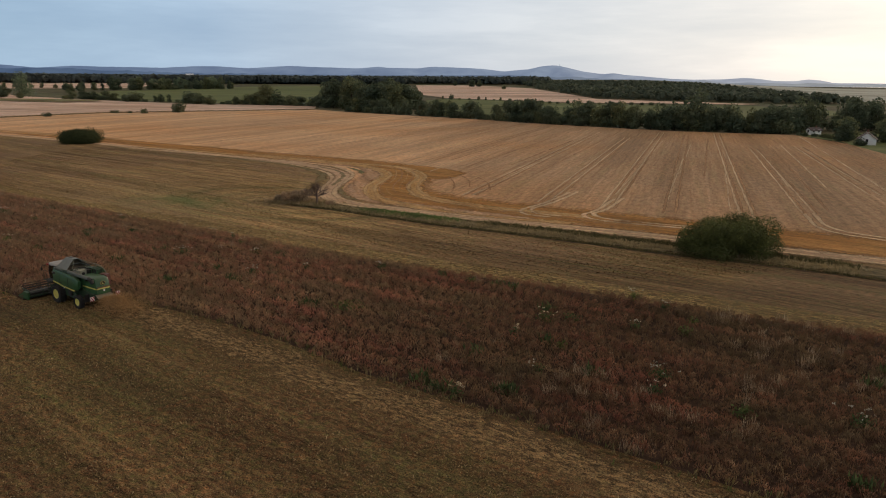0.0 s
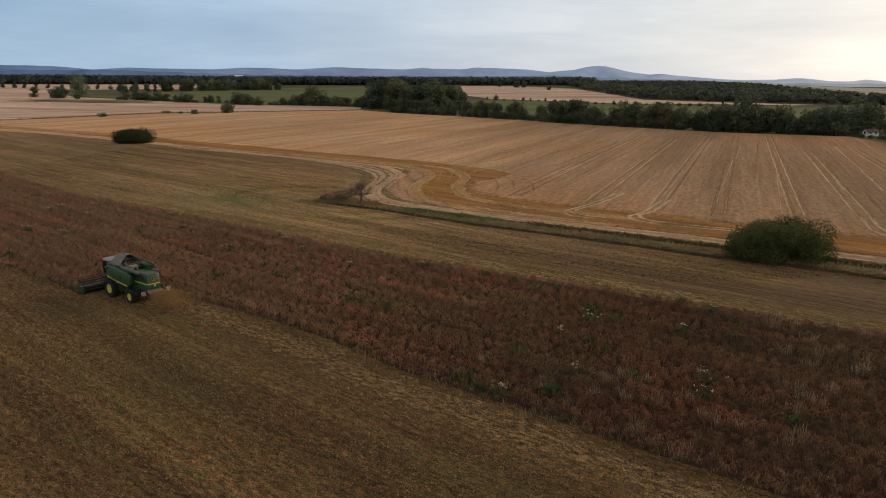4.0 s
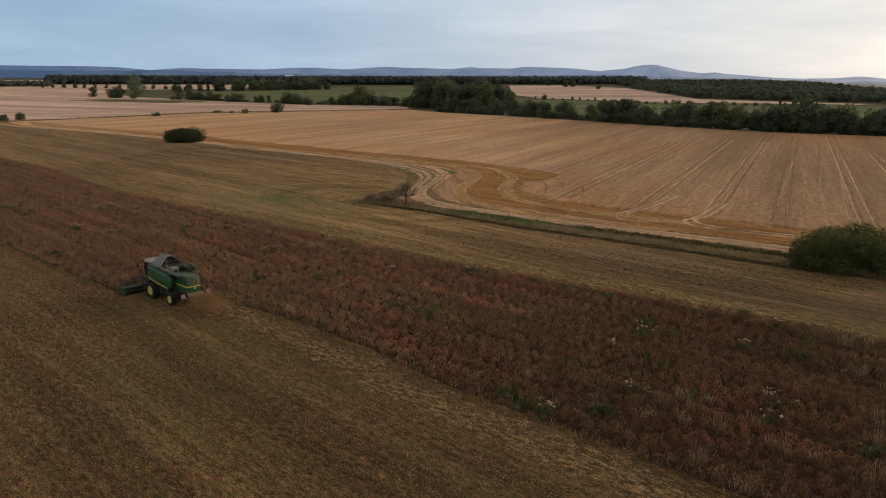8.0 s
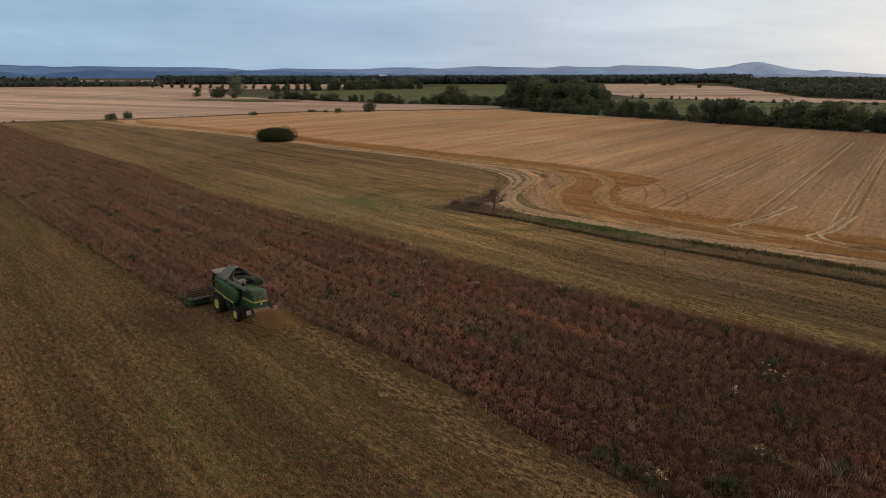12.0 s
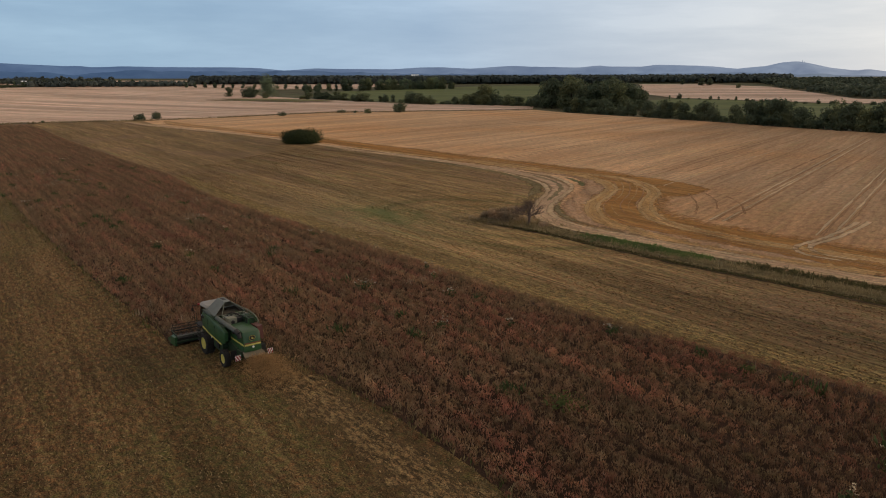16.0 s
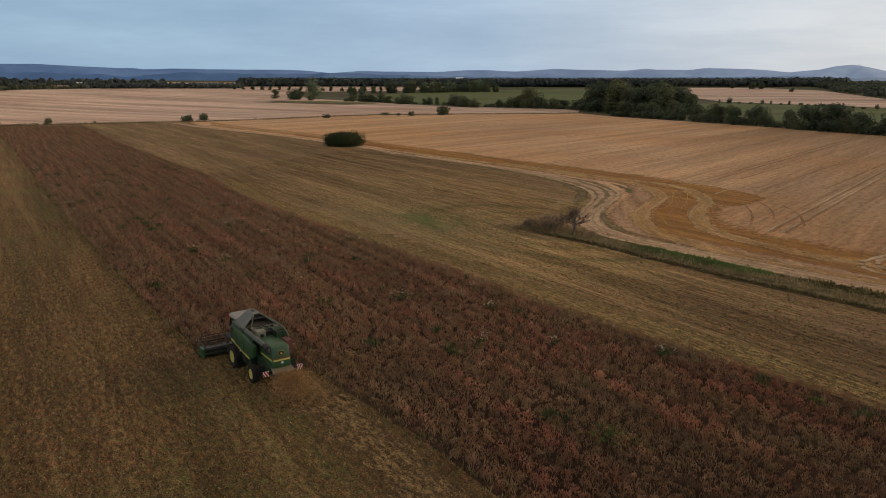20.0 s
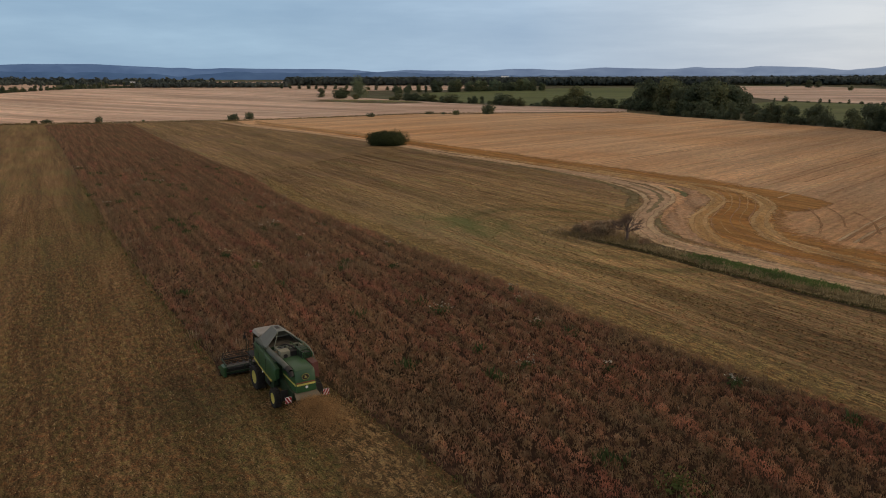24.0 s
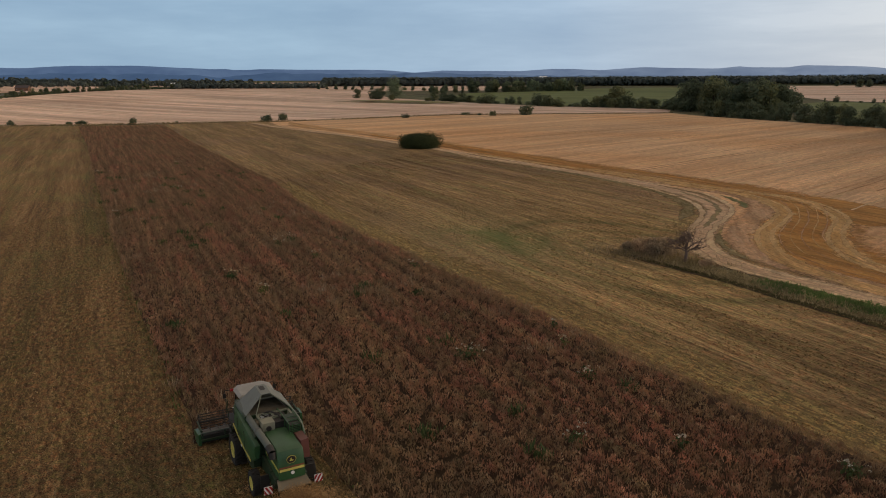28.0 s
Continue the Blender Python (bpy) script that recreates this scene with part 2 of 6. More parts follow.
def plain_mat(name, col, rough=0.6, metal=0.0, spread=0.15, scale=4.0, dust=0.0, dust_col=(0.16, 0.12, 0.08), bump=0.08, spec=0.4, coat=0.0):
    """Painted, rubber or metal surface with grain, stains and settled dust."""
    m, t = blank(name)
    tc = N(t, "ShaderNodeTexCoord").outputs["Object"]
    big, small = noise_at(t, tc, scale * 0.4, 4.0), noise_at(t, tc, scale * 6, 5.0, 0.7)
    c = mix(t, 1.0, col, ramp(t, big, [(0.3, (1 - spread,) * 3), (0.7, (1 + spread,) * 3)]), "MULTIPLY")
    c = mix(t, 1.0, c, ramp(t, small, [(0.3, (1 - spread * 0.6,) * 3), (0.7, (1 + spread * 0.6,) * 3)]), "MULTIPLY")
    r = rough
    if dust:
        up = N(t, "ShaderNodeSeparateXYZ", {0: N(t, "ShaderNodeNewGeometry").outputs["Normal"]}).outputs[2]
        lie = math_(t, "MULTIPLY_ADD", math_(t, "MAXIMUM", up, 0.0), 0.6, 0.25)
        fac = math_(t, "MULTIPLY", math_(t, "MULTIPLY", lie, dust), ramp(t, small, [(0.3, (0.5,) * 3), (0.65, (1.3,) * 3)]))
        fac = math_(t, "MINIMUM", fac, 0.95)
        c = mix(t, fac, c, dust_col)
        r = math_(t, "MULTIPLY_ADD", fac, 0.9 - rough, rough)
    extra = {"Coat Weight": coat, "Coat Roughness": 0.25} if coat else {}
    finish(t, c, r, metal, small, bump, 0.01, spec, extra)
    return m


ROWS = 142.0  # direction of the strips, degrees from +x
M_ground = field_mat("land", (0.075, 0.072, 0.036), (0.13, 0.11, 0.06), (0.06, 0.075, 0.032), ROWS, 0.01, 0.05, 0.01, 0.5, 0.2, 0.004)
M_cut = field_mat("fresh_stubble", (0.118, 0.073, 0.036), (0.266, 0.180, 0.086), (0.172, 0.138, 0.060), ROWS, 0.9, 2.8, 0.2, 10.0, 1.0, 0.05, band_amount=0.20, clods=3.6, patch_at=(0.47, 0.60), contrast=1.0, grit=1.0, hue_amount=0.26, stripes=0.8, tone_by_x=(-150, 0, 1.2, 1.0))
M_mid, M_mid_stalk = (field_mat(name, (0.208, 0.138, 0.066), (0.42, 0.296, 0.146), (0.30, 0.202, 0.115), ROWS, 0.14, 3.2, 0.16, 7.0, relief, 0.03, band_amount=0.24, clods=3.0, patch_at=(0.50, 0.60), contrast=0.95, hue_amount=0.17, green_at=(-48.5, 133.5, 6.5), crisp=(0.38, 0.62), stripes=1.0, tone_by_x=(-75, 0, 0.78, 1.10, 50, 0.58), turning=(-29, 133, 26)) for name, relief in (("old_stubble", 0.9), ("old_stubble_stalks", 0.05)))
M_gold = field_mat("wheat_stubble", (0.432, 0.26, 0.136), (0.567, 0.368, 0.21), (0.49, 0.262, 0.115), 71.5, 0.012, 0.6, 0.07, 3.0, 0.4, 0.011, band_amount=0.2, clods=1.1, contrast=0.55, patch_at=(0.44, 0.62), crisp=(0.30, 0.72), tone_by_x=(0, 95, 1.2, 0.72), stripes=0.45)
M_head = field_mat("headland_stubble", (0.318, 0.142, 0.034), (0.455, 0.234, 0.072), (0.37, 0.16, 0.035), 140.0, 0.02, 0.7, 0.30, 2.0, 0.3, 0.03, band_amount=0.26, clods=0.7, contrast=0.5, worn=0.86)
M_head_thin = field_mat("thin_headland_stubble", (0.45, 0.262, 0.105), (0.58, 0.36, 0.165), (0.48, 0.255, 0.09), 140.0, 0.02, 0.7, 0.30, 2.0, 0.3, 0.03, band_amount=0.26, clods=0.7, contrast=0.5, worn=0.55)
M_pale = field_mat("pale_stubble", (0.51, 0.335, 0.235), (0.69, 0.505, 0.38), (0.42, 0.265, 0.18), 168.0, 0.004, 0.22, 0.05, 0.6, 0.2, 0.006, crisp=(0.38, 0.62), band_amount=0.26, clods=0.2, contrast=0.35)
M_track = field_mat("dirt_track", (0.42, 0.262, 0.15), (0.56, 0.38, 0.23), (0.34, 0.22, 0.125), 150.0, 0.05, 0.5, 0.3, 3.0, 0.5, 0.08, band_amount=0.15, contrast=0.6, worn=1.0)
M_verge = field_mat("verge_grass", (0.115, 0.09, 0.043), (0.205, 0.155, 0.078), (0.10, 0.09, 0.04), 150.0, 0.2, 0.7, 0.2, 4.0, 1.0, 0.09, band_amount=0.2, contrast=1.0, worn=0.95)
# Dark brown that paints the shade below the verge's bank.
M_foot_shade = field_mat("verge_foot_shade", (0.078, 0.055, 0.032), (0.125, 0.087, 0.05), (0.07, 0.055, 0.028), ROWS, 0.1, 0.9, 0.12, 4.0, 1.0, 0.05, worn=0.9)
M_median = field_mat("trodden_grass", (0.24, 0.182, 0.09), (0.33, 0.25, 0.135), (0.19, 0.17, 0.076), 150.0, 0.2, 0.7, 0.2, 4.0, 0.8, 0.2, band_amount=0.2, contrast=0.8, worn=0.8)
M_soil = field_mat("crop_floor", (0.050, 0.030, 0.020), (0.085, 0.050, 0.033), (0.075, 0.055, 0.028), ROWS, 0.1, 0.9, 0.12, 4.0, 1.0, 0.05)
M_meadow = field_mat("meadow", (0.095, 0.115, 0.040), (0.15, 0.165, 0.062), (0.12, 0.13, 0.05), 175.0, 0.004, 0.05, 0.02, 0.5, 0.2, 0.006, band_amount=0.15, clods=0.15, contrast=0.3)
M_apron = field_mat("worn_apron", (0.42, 0.245, 0.13), (0.54, 0.34, 0.20), (0.37, 0.19, 0.075), 100.0, 0.05, 0.7, 0.4, 3.0, 0.4, 0.06, band_amount=0.25, contrast=0.6, worn=0.85)
M_chopped = field_mat("chopped_straw_ground", (0.19, 0.119, 0.056), (0.43, 0.297, 0.15), (0.29, 0.185, 0.09), ROWS, 1.0, 2.4, 0.4, 9.0, 1.0, 0.15, band_amount=0.2, clods=3.4, contrast=1.7, hue_amount=0.1, worn=0.65)
M_edge = field_mat("pale_edge_stubble", (0.25, 0.17, 0.068), (0.46, 0.332, 0.145), (0.33, 0.235, 0.095), ROWS, 0.2, 3.0, 0.2, 7.0, 0.9, 0.05, clods=3.0, contrast=1.2, hue_amount=0.15, worn=0.55)
M_lane = field_mat("worn_lane", (0.50, 0.29, 0.108), (0.63, 0.385, 0.165), (0.45, 0.225, 0.068), 100.0, 0.05, 0.7, 0.3, 3.0, 0.4, 0.06, band_amount=0.2, contrast=0.6, worn=0.75)
M_strip = field_mat("grass_strip", (0.15, 0.145, 0.058), (0.225, 0.205, 0.09), (0.21, 0.17, 0.08), 175.0, 0.01, 0.1, 0.05, 0.5, 0.2, 0.03, contrast=0.3, worn=0.9)
# Haze over the far plain is mixed into these pale, greyish tones.
M_plain = field_mat("far_plain", (0.33, 0.33, 0.26), (0.43, 0.42, 0.34), (0.27, 0.28, 0.22), 120.0, 0.002, 0.02, 0.01, 0.1, 0.1, 0.003, contrast=0.2, clods=0.05)
M_band = field_mat("trodden_band", (0.60, 0.375, 0.165), (0.72, 0.475, 0.225), (0.50, 0.285, 0.105), 71.5, 0.1, 1.2, 0.2, 4.0, 0.3, 0.05, contrast=0.5, worn=0.6)
M_press = field_mat("pressed_straw", (0.50, 0.335, 0.19), (0.63, 0.45, 0.265), (0.42, 0.26, 0.135), 71.5, 0.1, 1.2, 0.2, 4.0, 0.3, 0.05, contrast=0.5, worn=0.95)
M_rut = field_mat("worn_rut", (0.33, 0.176, 0.082), (0.41, 0.238, 0.122), (0.30, 0.152, 0.064), 71.5, 0.1, 1.2, 0.2, 4.0, 0.4, 0.05, contrast=0.5, worn=0.95)

# Trees stand far off: distance haze is painted in as paler, bluer leaf tones.
M_leaf_tree = leaf_mat("tree_leaves", (0.100, 0.126, 0.088), (0.122, 0.150, 0.099), (0.148, 0.176, 0.110))
M_leaf_dark = leaf_mat("dense_leaves", (0.040, 0.054, 0.027), (0.060, 0.077, 0.036), (0.084, 0.100, 0.046))
M_leaf_bush = leaf_mat("bush_leaves", (0.054, 0.072, 0.034), (0.078, 0.100, 0.045), (0.106, 0.130, 0.056), scale=0.6)
M_leaf_pale = leaf_mat("pale_leaves", (0.165, 0.215, 0.145), (0.20, 0.255, 0.17), (0.24, 0.295, 0.20))
# Canopy colour lifted to paint in the haze over distant forest.
M_wood_far = leaf_mat("hazed_far_canopy", (0.088, 0.108, 0.084), (0.10, 0.122, 0.09), (0.118, 0.138, 0.097), per_object=False, scale=0.012)
M_twig = plain_mat("dead_twigs", (0.185, 0.13, 0.105), 0.9, spread=0.3, scale=2.0, bump=0.5)
M_withered = leaf_mat("withered_leaves", (0.34, 0.235, 0.165), (0.43, 0.31, 0.22), (0.55, 0.41, 0.295), scale=0.6)
M_twigleaf = leaf_mat("shrivelled_leaves", (0.14, 0.092, 0.062), (0.21, 0.145, 0.098), (0.30, 0.215, 0.145), scale=0.6)
# Blue-grey lift in this canopy is painted haze.
M_wood_dark = leaf_mat("hazed_dark_canopy", (0.095, 0.114, 0.116), (0.106, 0.126, 0.122), (0.116, 0.136, 0.126), per_object=False, scale=0.02)
M_bark = plain_mat("bark", (0.055, 0.042, 0.03), 0.9, spread=0.3, scale=2.0, bump=0.5)
M_weed = leaf_mat("weed_leaves", (0.05, 0.075, 0.03), (0.085, 0.12, 0.05), (0.13, 0.16, 0.07), per_object=True, scale=1.0)
M_deadweed = leaf_mat("dead_weeds", (0.26, 0.18, 0.125), (0.36, 0.265, 0.19), (0.50, 0.40, 0.30), per_object=False, scale=0.5)
M_petal = leaf_mat("pale_blossom", (0.42, 0.38, 0.32), (0.55, 0.50, 0.44), (0.7, 0.66, 0.6), scale=2.0)
M_drygrass = leaf_mat("dry_grass", (0.15, 0.115, 0.056), (0.24, 0.185, 0.092), (0.36, 0.285, 0.155), per_object=False, scale=0.15)
M_olive = leaf_mat("olive_grass", (0.06, 0.06, 0.026), (0.10, 0.094, 0.042), (0.17, 0.145, 0.072), per_object=False, scale=0.25)
M_verge_hay = leaf_mat("verge_hay", (0.24, 0.185, 0.105), (0.34, 0.27, 0.16), (0.44, 0.36, 0.225), per_object=False, scale=0.3)
M_greengrass = leaf_mat("lush_grass", (0.09, 0.135, 0.045), (0.135, 0.195, 0.066), (0.19, 0.25, 0.095), per_object=False, scale=0.3)
M_chaff = leaf_mat("flying_straw", (0.27, 0.155, 0.074), (0.40, 0.24, 0.118), (0.54, 0.355, 0.185), per_object=False, scale=0.6)
M_stalk_dull = leaf_mat("dull_stubble_stalks", (0.085, 0.053, 0.030), (0.22, 0.148, 0.076), (0.46, 0.335, 0.185), per_object=False, scale=0.12)
M_straw = leaf_mat("loose_straw", (0.07, 0.042, 0.024), (0.20, 0.13, 0.068), (0.50, 0.37, 0.215), per_object=False, scale=0.2)


def crop_mat():
    m, t = blank("ripe_crop")
    geo = N(t, "ShaderNodeNewGeometry")
    c = ramp(t, geo.outputs["Random Per Island"], [(0.0, (0.25, 0.146, 0.082)), (0.45, (0.29, 0.168, 0.097)), (0.80, (0.32, 0.194, 0.115)), (0.95, (0.36, 0.245, 0.152)), (1.0, (0.46, 0.36, 0.25))])
    pos = geo.outputs["Position"]
    rows = N(t, "ShaderNodeVectorRotate", {"Vector": pos, "Angle": -radians(ROWS)}, rotation_type="Z_AXIS").outputs[0]
    thin = N(t, "ShaderNodeVectorMath", {0: rows, 1: (0.035, 0.42, 0.0)}, operation="MULTIPLY").outputs[0]
    red = noise_at(t, thin, 1.0, 4.0)
    blot = noise_at(t, pos, 0.055, 5.0, 0.65)
    c = mix(t, ramp(t, red, [(0.53, (0, 0, 0)), (0.63, (0.7, 0.7, 0.7))]), c, (0.48, 0.195, 0.135))
    own = noise_at(t, N(t, "ShaderNodeVectorMath", {0: rows, 1: (0.32, 1.15, 0.25)}, operation="MULTIPLY").outputs[0], 0.95, 4.0, 0.7)
    c = mix(t, ramp(t, own, [(0.50, (0, 0, 0)), (0.62, (0.46, 0.46, 0.46))]), c, (0.43, 0.142, 0.110))
    c = mix(t, ramp(t, own, [(0.36, (0.6, 0.6, 0.6)), (0.46, (0, 0, 0))]), c, (0.22, 0.185, 0.095))
    c = mix(t, ramp(t, blot, [(0.45, (0, 0, 0)), (0.60, (0.6, 0.6, 0.6))]), c, (0.27, 0.205, 0.115))
    tuft = noise_at(t, pos, 1.3, 3.0, 0.6)
    c = mix(t, ramp(t, tuft, [(0.58, (0, 0, 0)), (0.70, (0.6, 0.6, 0.6))]), c, (0.46, 0.36, 0.23))
    c = mix(t, 1.0, c, ramp(t, noise_at(t, pos, 0.7, 4.0, 0.65), [(0.3, (0.72, 0.74, 0.74)), (0.7, (1.28, 1.25, 1.22))]), "MULTIPLY")
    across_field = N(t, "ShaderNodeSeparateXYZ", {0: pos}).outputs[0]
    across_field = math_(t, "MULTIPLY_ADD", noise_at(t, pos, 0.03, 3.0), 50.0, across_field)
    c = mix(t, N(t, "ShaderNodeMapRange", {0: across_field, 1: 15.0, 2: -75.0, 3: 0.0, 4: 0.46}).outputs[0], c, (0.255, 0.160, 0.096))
    clump = noise_at(t, N(t, "ShaderNodeVectorMath", {0: rows, 1: (0.5, 1.1, 0.1)}, operation="MULTIPLY").outputs[0], 1.9, 2.0, 0.5)
    c = mix(t, 1.0, c, ramp(t, clump, [(0.34, (0.76, 0.78, 0.78)), (0.5, (1.02, 1.02, 1.02)), (0.66, (1.32, 1.31, 1.28))]), "MULTIPLY")
    drill = noise_at(t, N(t, "ShaderNodeVectorMath", {0: rows, 1: (0.03, 0.85, 0.0)}, operation="MULTIPLY").outputs[0], 1.0, 3.0, 0.6)
    c = mix(t, 1.0, c, ramp(t, drill, [(0.41, (0.80, 0.83, 0.84)), (0.5, (1.0, 1.0, 1.0)), (0.59, (1.23, 1.2, 1.16))]), "MULTIPLY")
    # Crop tone falls with x, from 1.08 down to 0.60.
    toned = N(t, "ShaderNodeMapRange", {0: across_field, 1: 0.0, 2: 40.0, 3: 1.08, 4: 0.60}).outputs[0]
    c = mix(t, 1.0, c, N(t, "ShaderNodeCombineXYZ", {0: toned, 1: toned, 2: toned}).outputs[0], "MULTIPLY")
    c = mix(t, 1.0, c, (0.93, 0.935, 0.975), "MULTIPLY")
    b = N(t, "ShaderNodeBsdfPrincipled", {"Base Color": c, "Roughness": 0.9, "Specular IOR Level": 0.1})
    through_head = N(t, "ShaderNodeBsdfTranslucent", {"Color": c})
    both = N(t, "ShaderNodeMixShader", {0: 0.48, 1: b.outputs[0], 2: through_head.outputs[0]})
    N(t, "ShaderNodeOutputMaterial", {0: both.outputs[0]})
    return m


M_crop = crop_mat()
M_green = plain_mat("green_paint", (0.024, 0.096, 0.030), 0.44, dust=0.34, dust_col=(0.11, 0.115, 0.06), coat=0.3)
M_green_d = plain_mat("dark_green_paint", (0.014, 0.045, 0.018), 0.5, dust=0.3)
M_yellow = plain_mat("yellow_paint", (0.64, 0.56, 0.13), 0.45, dust=0.25)
M_rust = plain_mat("brown_stripe", (0.20, 0.065, 0.03), 0.6)
M_roof = plain_mat("dusty_sheet", (0.17, 0.19, 0.165), 0.55, dust=0.45, dust_col=(0.24, 0.21, 0.17))
M_cabroof = plain_mat("cab_roof_paint", (0.33, 0.32, 0.295), 0.6, dust=0.4, dust_col=(0.30, 0.25, 0.19))
M_cream = plain_mat("cream_paint", (0.27, 0.265, 0.19), 0.6, dust=0.4, dust_col=(0.26, 0.22, 0.15))
M_frame = plain_mat("pale_frame", (0.22, 0.24, 0.17), 0.6, dust=0.4)
M_soilgrain = plain_mat("dark_grain", (0.075, 0.062, 0.042), 0.9, spread=0.3, scale=6.0)
M_tan = plain_mat("tan_metal", (0.30, 0.25, 0.16), 0.6, dust=0.3)
M_tube = plain_mat("auger_tube_paint", (0.095, 0.12, 0.10), 0.5, dust=0.6, dust_col=(0.20, 0.18, 0.14))
M_rubber = plain_mat("tyre_rubber", (0.018, 0.017, 0.016), 0.85, dust=0.25, dust_col=(0.09, 0.07, 0.05))
M_black = plain_mat("black_parts", (0.015, 0.015, 0.015), 0.6, dust=0.25)
M_steel = plain_mat("worn_steel", (0.20, 0.19, 0.18), 0.5, metal=0.5, dust=0.4)
M_plate = plain_mat("chaff_plate", (0.19, 0.17, 0.12), 0.65, dust=0.7, dust_col=(0.22, 0.17, 0.11))
M_maroon = plain_mat("maroon_tank", (0.16, 0.055, 0.045), 0.55, dust=0.3)
M_red = plain_mat("sign_red", (0.36, 0.018, 0.022), 0.5)
M_white = plain_mat("white_paint", (0.75, 0.74, 0.72), 0.6, spread=0.05)
M_wall = plain_mat("house_wall", (0.86, 0.85, 0.82), 0.85, scale=0.5)
M_tiles = plain_mat("roof_tiles", (0.10, 0.075, 0.07), 0.85, scale=0.7)
M_brick = plain_mat("farm_brick", (0.20, 0.11, 0.07), 0.9, scale=0.5)
M_dark = plain_mat("window_dark", (0.02, 0.022, 0.025), 0.15)


def glass_mat():
    m, t = blank("cab_glass")
    finish(t, (0.02, 0.025, 0.025), 0.06, spec=0.6, extra={"Transmission Weight": 0.6, "IOR": 1.45})
    return m


M_glass = glass_mat()


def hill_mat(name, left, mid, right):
    """Distant hills seen through many kilometres of air: haze painted into a glowing backdrop, paler rightwards."""
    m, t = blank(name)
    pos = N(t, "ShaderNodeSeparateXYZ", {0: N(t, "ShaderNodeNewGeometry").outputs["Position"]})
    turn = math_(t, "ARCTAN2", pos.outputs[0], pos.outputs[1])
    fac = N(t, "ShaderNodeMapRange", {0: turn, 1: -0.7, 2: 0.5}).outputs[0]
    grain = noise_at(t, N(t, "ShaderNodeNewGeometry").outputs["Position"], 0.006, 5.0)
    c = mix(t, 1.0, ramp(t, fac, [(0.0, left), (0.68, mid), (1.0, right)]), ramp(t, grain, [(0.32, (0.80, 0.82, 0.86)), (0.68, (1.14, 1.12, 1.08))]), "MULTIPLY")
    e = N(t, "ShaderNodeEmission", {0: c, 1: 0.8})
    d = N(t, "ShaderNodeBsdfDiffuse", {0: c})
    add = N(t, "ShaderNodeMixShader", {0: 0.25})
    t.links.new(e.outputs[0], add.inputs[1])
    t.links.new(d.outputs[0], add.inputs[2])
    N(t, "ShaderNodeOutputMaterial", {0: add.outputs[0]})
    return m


# Blues here are the air's haze, put into colour and emission.
M_hill = hill_mat("hazed_hill_far", (0.125, 0.20, 0.35), (0.30, 0.375, 0.515), (0.60, 0.62, 0.68))
M_hill_near = hill_mat("hazed_hill_near", (0.082, 0.142, 0.26), (0.20, 0.26, 0.36), (0.42, 0.44, 0.46))

# ---- the land ----


def land(x, y):
    """Height of the ground: level near by, a slow rise far off."""
    r = math.hypot(x, y)
    s = min(max((r - 600) / 1000, 0), 1.5)
    u = min(max((math.degrees(math.atan2(x, y)) - 14) / 16, 0), 1) if y > 0 else 0
    s *= 1 - 0.7 * u * u * (3 - 2 * u)
    return 19 * s**1.25


def mesh_of(name, verts, faces, material, smooth=False):
    me = bpy.data.meshes.new(name)
    me.from_pydata([tuple(v) for v in verts], [], [tuple(f) for f in faces])
    me.materials.append(material)
    if smooth:
        me.polygons.foreach_set("use_smooth", [True] * len(me.polygons))
    me.update()
    return me


def mesh_fast(name, verts, loops, sides, material):
    """A mesh from arrays, every face with the same number of sides."""
    me = bpy.data.meshes.new(name)
    nf = len(loops) // sides
    me.vertices.add(len(verts))
    me.vertices.foreach_set("co", np.asarray(verts, np.float32).ravel())
    me.loops.add(len(loops))
    me.loops.foreach_set("vertex_index", np.asarray(loops, np.int32))
    me.polygons.add(nf)
    me.polygons.foreach_set("loop_start", np.arange(nf, dtype=np.int32) * sides)
    me.polygons.foreach_set("loop_total", np.full(nf, sides, np.int32))
    me.materials.append(material)
    me.update(calc_edges=True)
    return me


def structure(name, me, label, category):
    return tagged(new(name, me), label, category, kind="structure")


def build_ground():
    radii = [0.0] + [6.0 * k for k in range(1, 51)]
    while radii[-1] < 4900:
        radii.append(radii[-1] * 1.07)
    seg, verts, faces = 180, [(0, 0, land(0, 0) - 0.12)], []
    for r in radii[1:]:
        for k in range(seg):
            a = 2 * math.pi * k / seg
            x, y = r * math.sin(a), r * math.cos(a)
            verts.append((x, y, land(x, y) - 0.12 - min(r / 6000, 0.2)))
    for k in range(seg):
        faces.append((0, 1 + (k + 1) % seg, 1 + k))
    for i in range(len(radii) - 2):
        for k in range(seg):
            a, b = 1 + i * seg + k, 1 + i * seg + (k + 1) % seg
            faces.append((a, b, b + seg, a + seg))
    ob = structure("ground", mesh_of("ground", verts, faces, M_ground, True), "farmland of dull green grass and brown soil", "ground")
    return ob


def set_rim(me, values):
    """How near each point lies to the edge of its strip: 0 in the middle, 1 or -1 on the edge."""
    rim = me.attributes.new("rim", "FLOAT", "POINT")
    rim.data.foreach_set("value", np.asarray(values, np.float32))


